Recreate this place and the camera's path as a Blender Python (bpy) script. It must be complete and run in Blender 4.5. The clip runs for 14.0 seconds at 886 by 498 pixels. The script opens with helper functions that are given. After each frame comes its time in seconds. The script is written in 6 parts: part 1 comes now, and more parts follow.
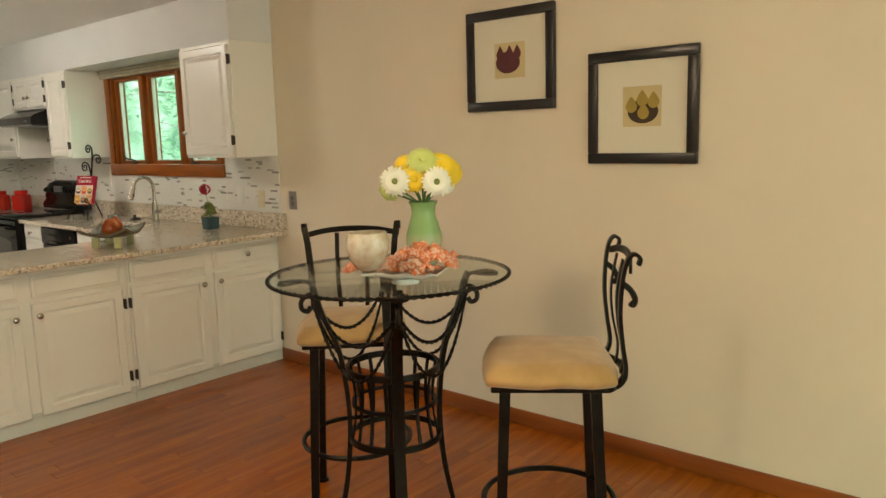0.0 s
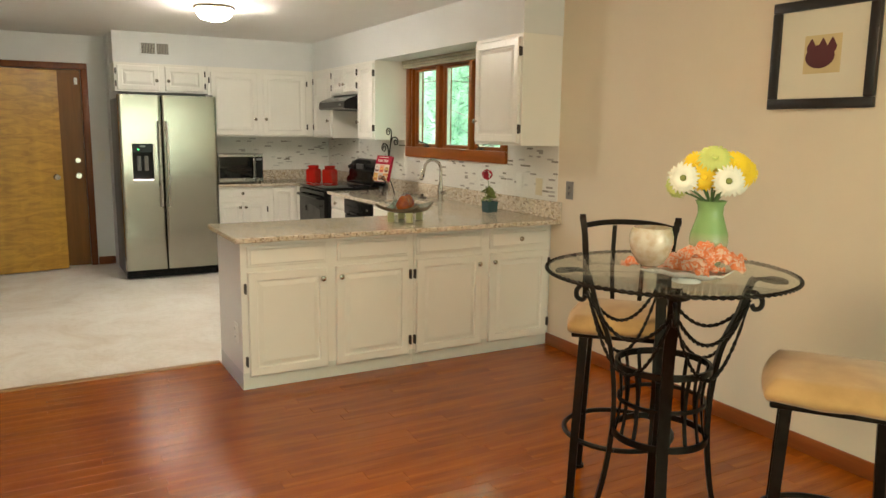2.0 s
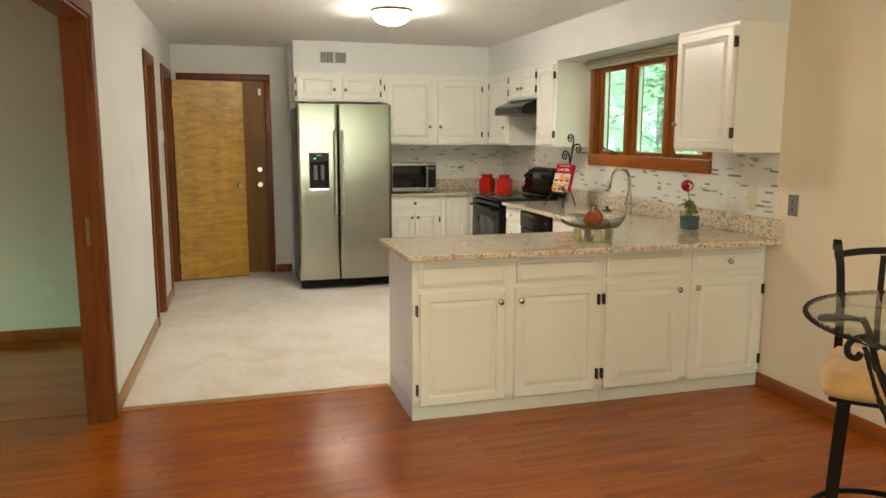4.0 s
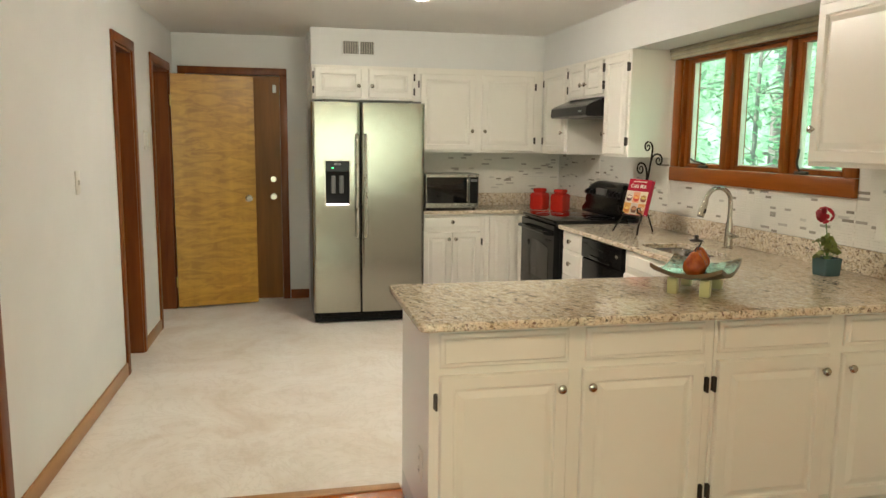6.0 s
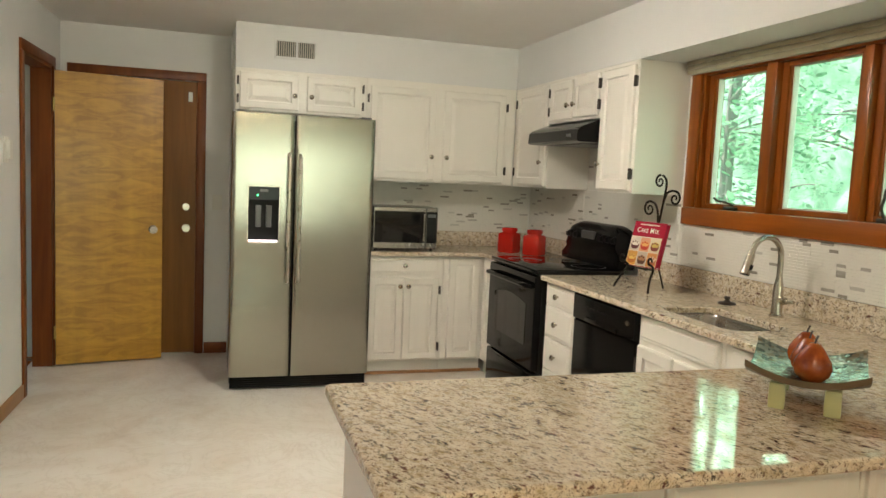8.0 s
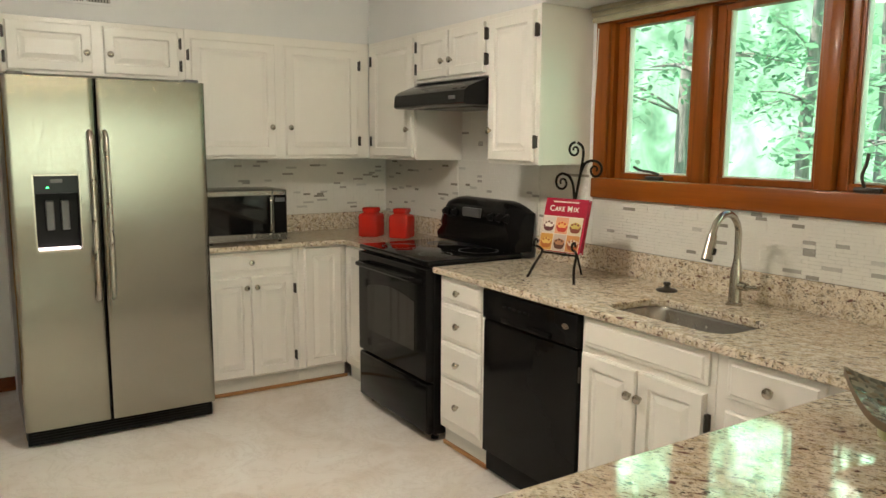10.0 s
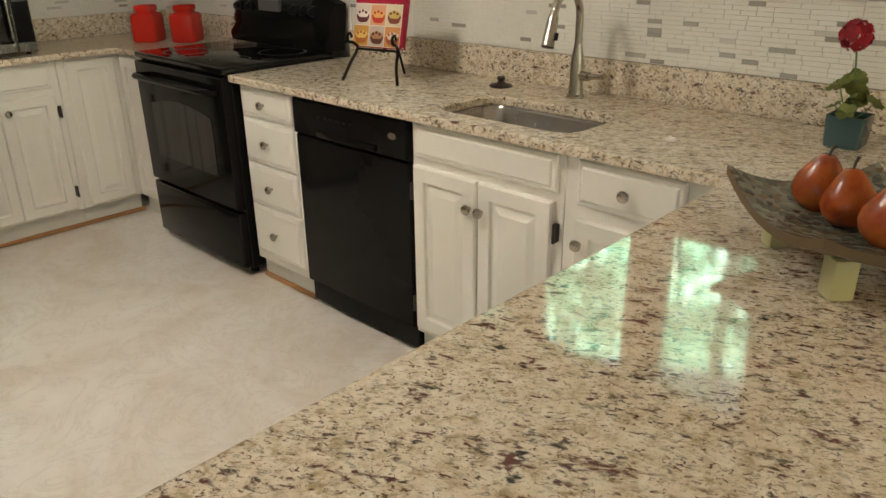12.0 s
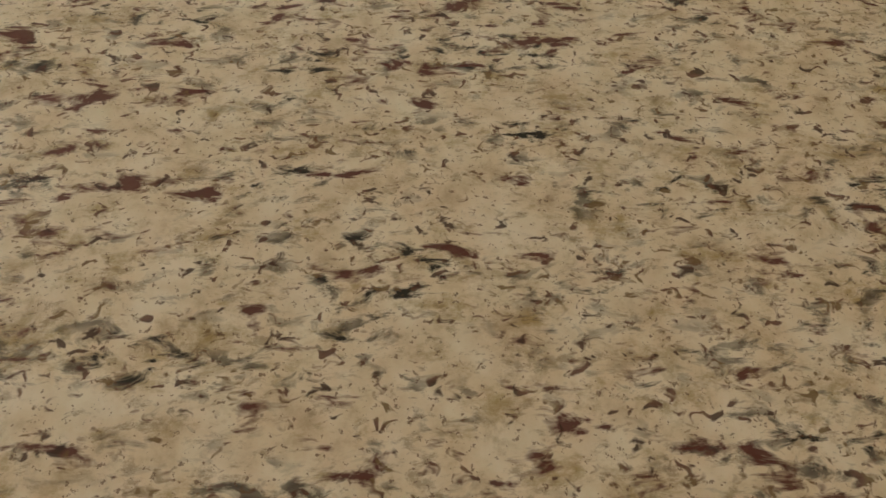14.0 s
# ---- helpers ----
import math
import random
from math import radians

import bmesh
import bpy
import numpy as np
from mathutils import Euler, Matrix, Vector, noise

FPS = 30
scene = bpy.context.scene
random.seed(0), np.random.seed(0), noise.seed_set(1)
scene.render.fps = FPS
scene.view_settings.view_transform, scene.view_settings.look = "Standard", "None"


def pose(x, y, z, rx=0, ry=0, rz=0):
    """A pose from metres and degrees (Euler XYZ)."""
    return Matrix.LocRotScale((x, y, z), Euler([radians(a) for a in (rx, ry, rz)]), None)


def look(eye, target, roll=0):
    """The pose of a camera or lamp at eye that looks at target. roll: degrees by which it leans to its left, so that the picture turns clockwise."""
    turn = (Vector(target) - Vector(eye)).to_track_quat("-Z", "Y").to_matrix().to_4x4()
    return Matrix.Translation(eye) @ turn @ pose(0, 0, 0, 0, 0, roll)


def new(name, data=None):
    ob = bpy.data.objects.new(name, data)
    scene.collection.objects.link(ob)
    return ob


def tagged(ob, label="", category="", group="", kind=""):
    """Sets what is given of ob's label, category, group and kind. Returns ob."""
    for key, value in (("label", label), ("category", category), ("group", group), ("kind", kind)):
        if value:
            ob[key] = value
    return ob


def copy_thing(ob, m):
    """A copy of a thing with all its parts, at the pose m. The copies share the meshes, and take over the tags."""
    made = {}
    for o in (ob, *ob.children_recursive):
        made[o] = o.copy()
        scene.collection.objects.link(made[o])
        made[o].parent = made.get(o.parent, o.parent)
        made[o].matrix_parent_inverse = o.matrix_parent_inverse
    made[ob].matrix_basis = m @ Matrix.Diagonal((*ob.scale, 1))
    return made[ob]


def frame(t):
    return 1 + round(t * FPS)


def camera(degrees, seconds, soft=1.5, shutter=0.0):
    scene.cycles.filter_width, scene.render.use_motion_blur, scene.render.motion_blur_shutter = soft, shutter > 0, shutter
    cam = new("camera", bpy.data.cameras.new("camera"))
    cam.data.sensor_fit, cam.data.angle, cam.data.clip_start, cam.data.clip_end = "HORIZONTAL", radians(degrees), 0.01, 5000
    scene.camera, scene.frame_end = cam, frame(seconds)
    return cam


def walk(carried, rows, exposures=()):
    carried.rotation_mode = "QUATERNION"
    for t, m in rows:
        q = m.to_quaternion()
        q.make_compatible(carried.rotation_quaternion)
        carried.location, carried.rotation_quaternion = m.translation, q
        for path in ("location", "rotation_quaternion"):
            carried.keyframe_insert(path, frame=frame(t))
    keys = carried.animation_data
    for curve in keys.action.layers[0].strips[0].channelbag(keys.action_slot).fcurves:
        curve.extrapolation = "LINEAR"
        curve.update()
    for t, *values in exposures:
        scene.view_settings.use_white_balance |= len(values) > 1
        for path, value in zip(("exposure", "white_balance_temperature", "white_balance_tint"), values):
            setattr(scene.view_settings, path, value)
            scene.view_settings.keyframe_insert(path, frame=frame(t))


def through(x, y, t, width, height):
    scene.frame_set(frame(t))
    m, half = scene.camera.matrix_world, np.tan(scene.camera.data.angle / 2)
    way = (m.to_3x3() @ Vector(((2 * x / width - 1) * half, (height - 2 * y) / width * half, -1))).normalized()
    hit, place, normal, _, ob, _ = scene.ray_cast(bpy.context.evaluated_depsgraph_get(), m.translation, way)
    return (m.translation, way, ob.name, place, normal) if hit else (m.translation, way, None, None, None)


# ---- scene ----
cam = camera(61.5, 14.0)
PATH = [
    (0, (0.771, -0.421, 1.478), (-0.524, 1.074, 1.18), -1.6),
    (0.5, (0.846, -0.424, 1.474), (-0.63, 0.887, 1.154), -1.0),
    (1, (0.862, -0.448, 1.46), (-0.743, 0.694, 1.115), -1.1),
    (1.5, (0.849, -0.477, 1.464), (-0.81, 0.591, 1.141), -0.7),
    (2, (0.784, -0.513, 1.482), (-0.944, 0.443, 1.166), 0.7),
    (2.5, (0.734, -0.484, 1.498), (-1.056, 0.377, 1.265), 2.0),
    (3, (0.636, -0.505, 1.488), (-1.186, 0.285, 1.253), 0.9),
    (3.5, (0.502, -0.478, 1.476), (-1.369, 0.163, 1.181), 0.1),
    (6, (-0.906, -0.015, 1.473), (-2.84, 0.41, 1.189), 0.6),
    (6.5, (-1.192, 0.041, 1.455), (-3.121, 0.463, 1.135), 0.7),
    (7, (-1.48, 0.078, 1.47), (-3.411, 0.489, 1.152), 0.6),
    (7.5, (-1.76, 0.145, 1.425), (-3.688, 0.621, 1.183), 1.7),
    (10, (-2.939, 0.101, 1.476), (-4.613, 1.158, 1.198), 0.4),
    (10.5, (-3.046, 0.064, 1.509), (-4.63, 1.248, 1.205), -1.7),
    (11, (-3.105, 0.089, 1.472), (-4.558, 1.418, 1.121), -1.5),
    (11.5, (-3.160, 0.194, 1.454), (-4.496, 1.589, 0.933), -1.85),
    (12, (-3.260, 0.360, 1.403), (-4.533, 1.691, 0.622), -0.7),
    (12.5, (-3.308, 0.394, 1.308), (-4.421, 1.618, 0.185), 0.1),
    (13, (-3.346, 0.395, 1.252), (-4.159, 1.551, -0.164), 2.1),
    (13.5, (-3.361, 0.396, 1.189), (-3.745, 1.505, -0.400), 5.0),
    (14, (-3.364, 0.397, 1.183), (-3.725, 1.487, -0.430), 5.0),
]
EXPOSURES = ((0, 1.2), (1.5, 1.37), (3, 1.5), (7, 1.42), (10, 1.28), (12, 1.12), (12.6, 1.08), (13.2, 0.92), (14, 0.80))
walk(cam, [(t, look(eye, target, roll)) for t, eye, target, roll in PATH], EXPOSURES)
SKY, SUN, LAMP, LAMPD, GRAIN_TURN, FAR = 0.15, 5.0, 60.0, 58.0, 28, 0.72

# ---------- world, sun and exposure ----------
world = bpy.data.worlds.new("sky_world")
scene.world = world
world.use_nodes = True
wn = world.node_tree
sky = wn.nodes.new("ShaderNodeTexSky")
sky.sky_type = "NISHITA"
sky.sun_disc = False
sky.sun_elevation, sky.sun_rotation = radians(55), radians(199)
wn.nodes["Background"].inputs["Strength"].default_value = SKY
wn.links.new(sky.outputs["Color"], wn.nodes["Background"].inputs["Color"])
sun = new("sun", bpy.data.lights.new("sun", "SUN"))
sun.data.energy, sun.data.angle, sun.data.color = SUN, radians(0.5), (1.0, 0.95, 0.86)
sun.matrix_world = look((0, 0, 30), (6, 17, 30 - 26))

# daylight from the garden standing in the wide dining window
day = new("window_daylight", bpy.data.lights.new("window_daylight", "AREA"))
day.data.shape, day.data.size, day.data.size_y = "RECTANGLE", 2.86, 1.46
day.data.energy, day.data.color = 25.0, (0.95, 1.0, 0.80)
day.matrix_world = look((3.215, 1.0, 1.25), (0.0, 1.0, 1.25))

# ---------- materials ----------
def material(name):
    m = bpy.data.materials.new(name)
    m.use_nodes = True
    t = m.node_tree
    return m, t, t.nodes["Principled BSDF"]


def node(t, kind, **values):
    n = t.nodes.new(kind)
    for k, v in values.items():
        n.inputs[k.replace("_", " ")].default_value = v
    return n


def coords(t, scale=(1, 1, 1), rot=(0, 0, 0)):
    c = t.nodes.new("ShaderNodeTexCoord")
    mp = t.nodes.new("ShaderNodeMapping")
    mp.inputs["Scale"].default_value = scale
    mp.inputs["Rotation"].default_value = rot
    t.links.new(c.outputs["Object"], mp.inputs["Vector"])
    return mp.outputs["Vector"]


def along(t, stretch):
    """Coordinates drawn out along the run of the stone's grain."""
    mp = t.nodes.new("ShaderNodeMapping")
    mp.inputs["Scale"].default_value = (stretch, 1, 1)
    t.links.new(coords(t, (1, 1, 1), (0, 0, radians(-GRAIN_TURN))), mp.inputs["Vector"])
    return mp.outputs["Vector"]


def noise_tex(t, vec, scale, detail=4.0, rough=0.55, distort=0.0):
    n = node(t, "ShaderNodeTexNoise", Scale=scale, Detail=detail, Roughness=rough, Distortion=distort)
    t.links.new(vec, n.inputs["Vector"])
    return n.outputs["Fac"]


def ramp(t, fac, stops):
    r = t.nodes.new("ShaderNodeValToRGB")
    e = r.color_ramp.elements
    while len(e) < len(stops):
        e.new(0.5)
    for el, (p, c) in zip(e, stops):
        el.position, el.color = p, (*c, 1) if len(c) == 3 else c
    t.links.new(fac, r.inputs["Fac"])
    return r.outputs["Color"]


def mix(t, fac, a, b, blend="MIX"):
    m = t.nodes.new("ShaderNodeMix")
    m.data_type, m.blend_type = "RGBA", blend
    for sock, v in ((m.inputs[0], fac), (m.inputs[6], a), (m.inputs[7], b)):
        if hasattr(v, "links"):
            t.links.new(v, sock)
        else:
            sock.default_value = v if isinstance(v, float) else (*v, 1)
    return m.outputs[2]


def bump(t, bsdf, height, strength=0.2, distance=0.002):
    b = t.nodes.new("ShaderNodeBump")
    b.inputs["Strength"].default_value, b.inputs["Distance"].default_value = strength, distance
    t.links.new(height, b.inputs["Height"])
    t.links.new(b.outputs["Normal"], bsdf.inputs["Normal"])


def painted(name, colour, rough=0.5, grain=60.0, strength=0.08, vary=0.05, bump_mm=1.0, gloss=0.5):
    """Paint, plaster, plastic or enamel: a faint mottling and a fine relief."""
    m, t, b = material(name)
    v = coords(t)
    n = noise_tex(t, v, 2.3, 5)
    lo = tuple(c * (1 - vary) for c in colour)
    hi = tuple(min(1, c * (1 + vary)) for c in colour)
    t.links.new(ramp(t, n, [(0.3, lo), (0.7, hi)]), b.inputs["Base Color"])
    b.inputs["Roughness"].default_value = rough
    b.inputs["Specular IOR Level"].default_value = gloss
    bump(t, b, noise_tex(t, v, grain, 3), strength, bump_mm / 1000)
    return m


def metal(name, colour, rough=0.3, scale=(1, 1, 1), vary=0.1, relief=0.05):
    m, t, b = material(name)
    v = coords(t, scale)
    n = noise_tex(t, v, 40, 4)
    b.inputs["Metallic"].default_value = 1.0
    t.links.new(ramp(t, n, [(0.3, tuple(c * (1 - vary) for c in colour)), (0.7, colour)]), b.inputs["Base Color"])
    rr = node(t, "ShaderNodeMapRange")
    rr.inputs["To Min"].default_value, rr.inputs["To Max"].default_value = rough * 0.8, rough * 1.25
    t.links.new(n, rr.inputs["Value"])
    t.links.new(rr.outputs["Result"], b.inputs["Roughness"])
    bump(t, b, n, relief, 0.0005)
    return m


def wood(name, dark, light, grain_axis=2, rough=0.35, fine=26.0, figure=0.0, coat=0.0, per_object=0.0, wide=2.0, shine=0.5):
    """Timber with grain along one axis, optional cross figure and piece-to-piece change."""
    m, t, b = material(name)
    sc = [fine, fine, fine]
    sc[grain_axis] = fine * 0.06
    v = coords(t, tuple(sc))
    g = noise_tex(t, v, 1.0, 6, 0.6, 0.6)
    sc2 = [wide * 3, wide * 3, wide * 3]
    sc2[grain_axis] = wide * 0.5
    w = noise_tex(t, coords(t, tuple(sc2)), 1.0, 3, 0.5, 0.8)
    col = mix(t, 0.5, ramp(t, g, [(0.3, dark), (0.72, light)]), ramp(t, w, [(0.32, dark), (0.68, light)]))
    if figure:
        f = noise_tex(t, coords(t, (4.5, 4.5, 17)), 1.0, 4, 0.55, 1.2)
        col = mix(t, figure, col, ramp(t, f, [(0.38, tuple(c * 0.85 for c in dark)), (0.62, light)]))
    if per_object:
        oi = t.nodes.new("ShaderNodeObjectInfo")
        rr = node(t, "ShaderNodeMapRange")
        rr.inputs["To Min"].default_value, rr.inputs["To Max"].default_value = 1 - per_object, 1 + per_object
        t.links.new(oi.outputs["Random"], rr.inputs["Value"])
        hs = t.nodes.new("ShaderNodeHueSaturation")
        t.links.new(rr.outputs["Result"], hs.inputs["Value"])
        t.links.new(col, hs.inputs["Color"])
        col = hs.outputs["Color"]
    t.links.new(col, b.inputs["Base Color"])
    b.inputs["Roughness"].default_value = rough
    b.inputs["Specular IOR Level"].default_value = shine
    if coat:
        b.inputs["Coat Weight"].default_value, b.inputs["Coat Roughness"].default_value = coat, 0.12
    bump(t, b, g, 0.12, 0.0008)
    return m


def granite(name):
    m, t, b = material(name)
    v = coords(t)
    stretched = along(t, 0.58)
    soft = ramp(t, noise_tex(t, v, 38, 6, 0.65), [(0.3, (0.50, 0.40, 0.275)), (0.45, (0.71, 0.61, 0.47)), (0.64, (0.80, 0.73, 0.615))])
    ochre = ramp(t, noise_tex(t, along(t, 0.7), 46, 6, 0.7), [(0.55, (0, 0, 0)), (0.68, (0.8, 0.8, 0.8))])
    c = mix(t, ochre, soft, (0.34, 0.25, 0.10))
    olive = ramp(t, noise_tex(t, along(t, 0.8), 30, 7, 0.72, 0.5), [(0.54, (0, 0, 0)), (0.70, (0.75, 0.75, 0.75))])
    c = mix(t, olive, c, (0.30, 0.215, 0.085))
    grey = ramp(t, noise_tex(t, stretched, 120, 6, 0.72, 0.3), [(0.55, (0, 0, 0)), (0.65, (0.6, 0.6, 0.6))])
    c = mix(t, grey, c, (0.27, 0.20, 0.12))
    zone = ramp(t, noise_tex(t, stretched, 20, 4, 0.6), [(0.42, (0, 0, 0)), (0.60, (1, 1, 1))])
    spots = ramp(t, noise_tex(t, along(t, 0.5), 105, 4, 0.62, 0.5), [(0.535, (0, 0, 0)), (0.63, (1, 1, 1))])
    dark = mix(t, 1.0, spots, zone, "MULTIPLY")
    c = mix(t, dark, c, (0.035, 0.033, 0.030))
    red = ramp(t, noise_tex(t, along(t, 0.45), 70, 4, 0.6, 0.4), [(0.58, (0, 0, 0)), (0.66, (0.95, 0.95, 0.95))])
    c = mix(t, red, c, (0.105, 0.032, 0.028))
    grain = ramp(t, noise_tex(t, along(t, 0.75), 165, 2, 0.5, 0.8), [(0.59, (0, 0, 0)), (0.68, (0.9, 0.9, 0.9))])
    tone = ramp(t, noise_tex(t, v, 60, 2), [(0.40, (0.055, 0.03, 0.025)), (0.5, (0.13, 0.055, 0.04)), (0.62, (0.19, 0.125, 0.06))])
    c = mix(t, grain, c, tone)
    fleck = ramp(t, noise_tex(t, v, 330, 3, 0.6), [(0.63, (0, 0, 0)), (0.67, (0.7, 0.7, 0.7))])
    c = mix(t, fleck, c, (0.14, 0.08, 0.055))
    t.links.new(c, b.inputs["Base Color"])
    b.inputs["Roughness"].default_value = 0.06
    b.inputs["Specular IOR Level"].default_value = 0.75
    bump(t, b, noise_tex(t, v, 160, 2), 0.01, 0.0002)
    return m


def vinyl(name):
    m, t, b = material(name)
    v = coords(t)
    a = ramp(t, noise_tex(t, v, 1.6, 6, 0.6, 1.2), [(0.34, (0.71, 0.635, 0.555)), (0.5, (0.80, 0.75, 0.69)), (0.68, (0.85, 0.82, 0.77))])
    vein = ramp(t, noise_tex(t, v, 3.1, 6, 0.7, 2.5), [(0.47, (0, 0, 0)), (0.5, (1, 1, 1)), (0.53, (0, 0, 0))])
    c = mix(t, mix(t, 0.75, vein, (0, 0, 0)), a, (0.47, 0.40, 0.32))
    t.links.new(c, b.inputs["Base Color"])
    b.inputs["Roughness"].default_value = 0.42
    bump(t, b, noise_tex(t, v, 35, 4), 0.08, 0.001)
    return m


def glass(name, tint=(1, 1, 1), rough=0.0):
    m, t, b = material(name)
    b.inputs["Base Color"].default_value = (*tint, 1)
    b.inputs["Transmission Weight"].default_value = 1.0
    b.inputs["Roughness"].default_value = rough
    b.inputs["IOR"].default_value = 1.45
    return m


def sheet_glass(name, tint):
    """Flat or thin glass: clear, with a gloss that grows at a grazing view."""
    m, t, b = material(name)
    clear = t.nodes.new("ShaderNodeBsdfTransparent")
    clear.inputs["Color"].default_value = (*tint, 1)
    shine = t.nodes.new("ShaderNodeBsdfGlossy")
    shine.inputs["Roughness"].default_value = 0.01
    face = t.nodes.new("ShaderNodeLayerWeight")
    face.inputs["Blend"].default_value = 0.5
    steep = t.nodes.new("ShaderNodeMath")
    steep.operation = "POWER"
    steep.inputs[1].default_value = 4.5
    t.links.new(face.outputs["Facing"], steep.inputs[0])
    gain = t.nodes.new("ShaderNodeMath")
    gain.operation = "MULTIPLY_ADD"
    gain.inputs[1].default_value, gain.inputs[2].default_value = 0.45, 0.03
    t.links.new(steep.outputs["Value"], gain.inputs[0])
    mx = t.nodes.new("ShaderNodeMixShader")
    t.links.new(gain.outputs["Value"], mx.inputs["Fac"])
    t.links.new(clear.outputs["BSDF"], mx.inputs[1])
    t.links.new(shine.outputs["BSDF"], mx.inputs[2])
    t.links.new(mx.outputs["Shader"], t.nodes["Material Output"].inputs["Surface"])
    return m


def lit(name, colour, strength):
    m, t, b = material(name)
    b.inputs["Base Color"].default_value = (*colour, 1)
    b.inputs["Emission Color"].default_value = (*colour, 1)
    b.inputs["Emission Strength"].default_value = strength
    return m


def fabric(name, a, bcol, scale=220.0, blotch=9.0):
    m, t, b = material(name)
    v = coords(t)
    c = ramp(t, noise_tex(t, v, blotch, 5), [(0.35, a), (0.68, bcol)])
    t.links.new(c, b.inputs["Base Color"])
    b.inputs["Roughness"].default_value = 0.9
    b.inputs["Sheen Weight"].default_value = 0.35
    bump(t, b, noise_tex(t, v, scale, 3), 0.35, 0.001)
    return m


def leaf_mat(name, colour, through=0.5):
    m, t, b = material(name)
    gi = t.nodes.new("ShaderNodeNewGeometry")
    c = ramp(t, gi.outputs["Random Per Island"], [(0.0, tuple(x * 0.6 for x in colour)), (1.0, tuple(min(1, x * 1.4) for x in colour))])
    t.links.new(c, b.inputs["Base Color"])
    b.inputs["Roughness"].default_value = 0.5
    tr = t.nodes.new("ShaderNodeBsdfTranslucent")
    t.links.new(c, tr.inputs["Color"])
    mx = t.nodes.new("ShaderNodeMixShader")
    mx.inputs["Fac"].default_value = through
    t.links.new(b.outputs["BSDF"], mx.inputs[1])
    t.links.new(tr.outputs["BSDF"], mx.inputs[2])
    t.links.new(mx.outputs["Shader"], t.nodes["Material Output"].inputs["Surface"])
    return m


M_WALL_K = painted("kitchen_wall_paint", (0.70, 0.705, 0.695), 0.6, 90, 0.12, 0.03)
M_WALL_D = painted("dining_wall_paint", (0.76, 0.665, 0.515), 0.6, 90, 0.12, 0.03)
M_CEIL = painted("ceiling_paint", (0.78, 0.77, 0.75), 0.75, 160, 0.25, 0.02)
M_CAB = painted("cabinet_paint", (0.80, 0.775, 0.715), 0.32, 45, 0.03, 0.018)
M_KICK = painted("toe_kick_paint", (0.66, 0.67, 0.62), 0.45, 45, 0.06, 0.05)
M_TRIM = wood("stained_trim_wood", (0.105, 0.024, 0.0045), (0.24, 0.068, 0.012), 2, 0.4, coat=0.05, shine=0.3)
M_TRIM_X = wood("stained_trim_wood_along", (0.105, 0.024, 0.0045), (0.24, 0.068, 0.012), 0, 0.4, coat=0.05, shine=0.3)
M_WIN = wood("window_wood", (0.15, 0.034, 0.003), (0.36, 0.098, 0.010), 2, 0.34, coat=0.1, shine=0.3)
M_WIN_X = wood("window_wood_along", (0.15, 0.034, 0.003), (0.36, 0.098, 0.010), 0, 0.34, coat=0.1, shine=0.3)
M_BIRCH = wood("birch_veneer", (0.34, 0.16, 0.011), (0.60, 0.325, 0.030), 2, 0.36, 14, figure=0.5, coat=0.1, wide=1.0)
M_DOORD = wood("dark_door_veneer", (0.17, 0.064, 0.008), (0.28, 0.112, 0.016), 2, 0.42, coat=0.03, shine=0.25)
M_CLOSET = wood("closet_door_veneer", (0.11, 0.022, 0.005), (0.20, 0.045, 0.010), 2, 0.4, coat=0.08)
M_PLANK = wood("oak_strip", (0.205, 0.040, 0.0025), (0.47, 0.122, 0.0072), 1, 0.25, 30, coat=0.14, per_object=0.12, shine=0.35, wide=1.2)
M_BASE = wood("baseboard_wood", (0.19, 0.042, 0.007), (0.37, 0.10, 0.016), 0, 0.36, coat=0.1)
M_OAK = wood("pale_oak_trim", (0.30, 0.14, 0.05), (0.46, 0.24, 0.09), 0, 0.35)
M_VINYL = vinyl("sheet_vinyl")
M_GRANITE = granite("granite")
M_STEEL = metal("brushed_steel", (0.33, 0.32, 0.275), 0.15, (60, 60, 0.6), vary=0.05, relief=0.5)
M_STEELH = metal("brushed_steel_handle", (0.66, 0.62, 0.55), 0.28, (1, 1, 0.3))
M_SINK = metal("sink_steel", (0.40, 0.38, 0.35), 0.25)
M_NICKEL = metal("satin_nickel", (0.46, 0.42, 0.36), 0.24, vary=0.04, relief=0.008)
M_BRASS = metal("aged_brass", (0.62, 0.46, 0.16), 0.3)
M_HINGE = painted("dark_bronze", (0.035, 0.025, 0.018), 0.4)
M_IRON = metal("black_iron", (0.030, 0.026, 0.022), 0.42, vary=0.3)
M_BLACK = painted("black_enamel", (0.007, 0.0065, 0.0065), 0.10, 30, 0.02, 0.2, gloss=0.13)
M_BLACKM = painted("black_plastic", (0.010, 0.0095, 0.0095), 0.35, 120, 0.1, 0.2, gloss=0.1)
M_BGLASS = painted("black_glass", (0.006, 0.0055, 0.0055), 0.04, 20, 0.01, 0.1, gloss=0.35)
M_OVENWIN = painted("oven_window", (0.017, 0.014, 0.012), 0.06, 20, 0.01, 0.1, gloss=0.3)
M_GREYP = painted("grey_plastic", (0.10, 0.10, 0.10), 0.35)
M_WHITEP = painted("white_plastic", (0.72, 0.71, 0.66), 0.3)
M_ALMOND = painted("almond_plastic", (0.62, 0.55, 0.38), 0.3)
M_PLATE = painted("metal_plate", (0.22, 0.20, 0.18), 0.35)
M_DARK = painted("dark_gap", (0.02, 0.02, 0.02), 0.8)
M_VENT = painted("vent_paint", (0.42, 0.39, 0.34), 0.5)
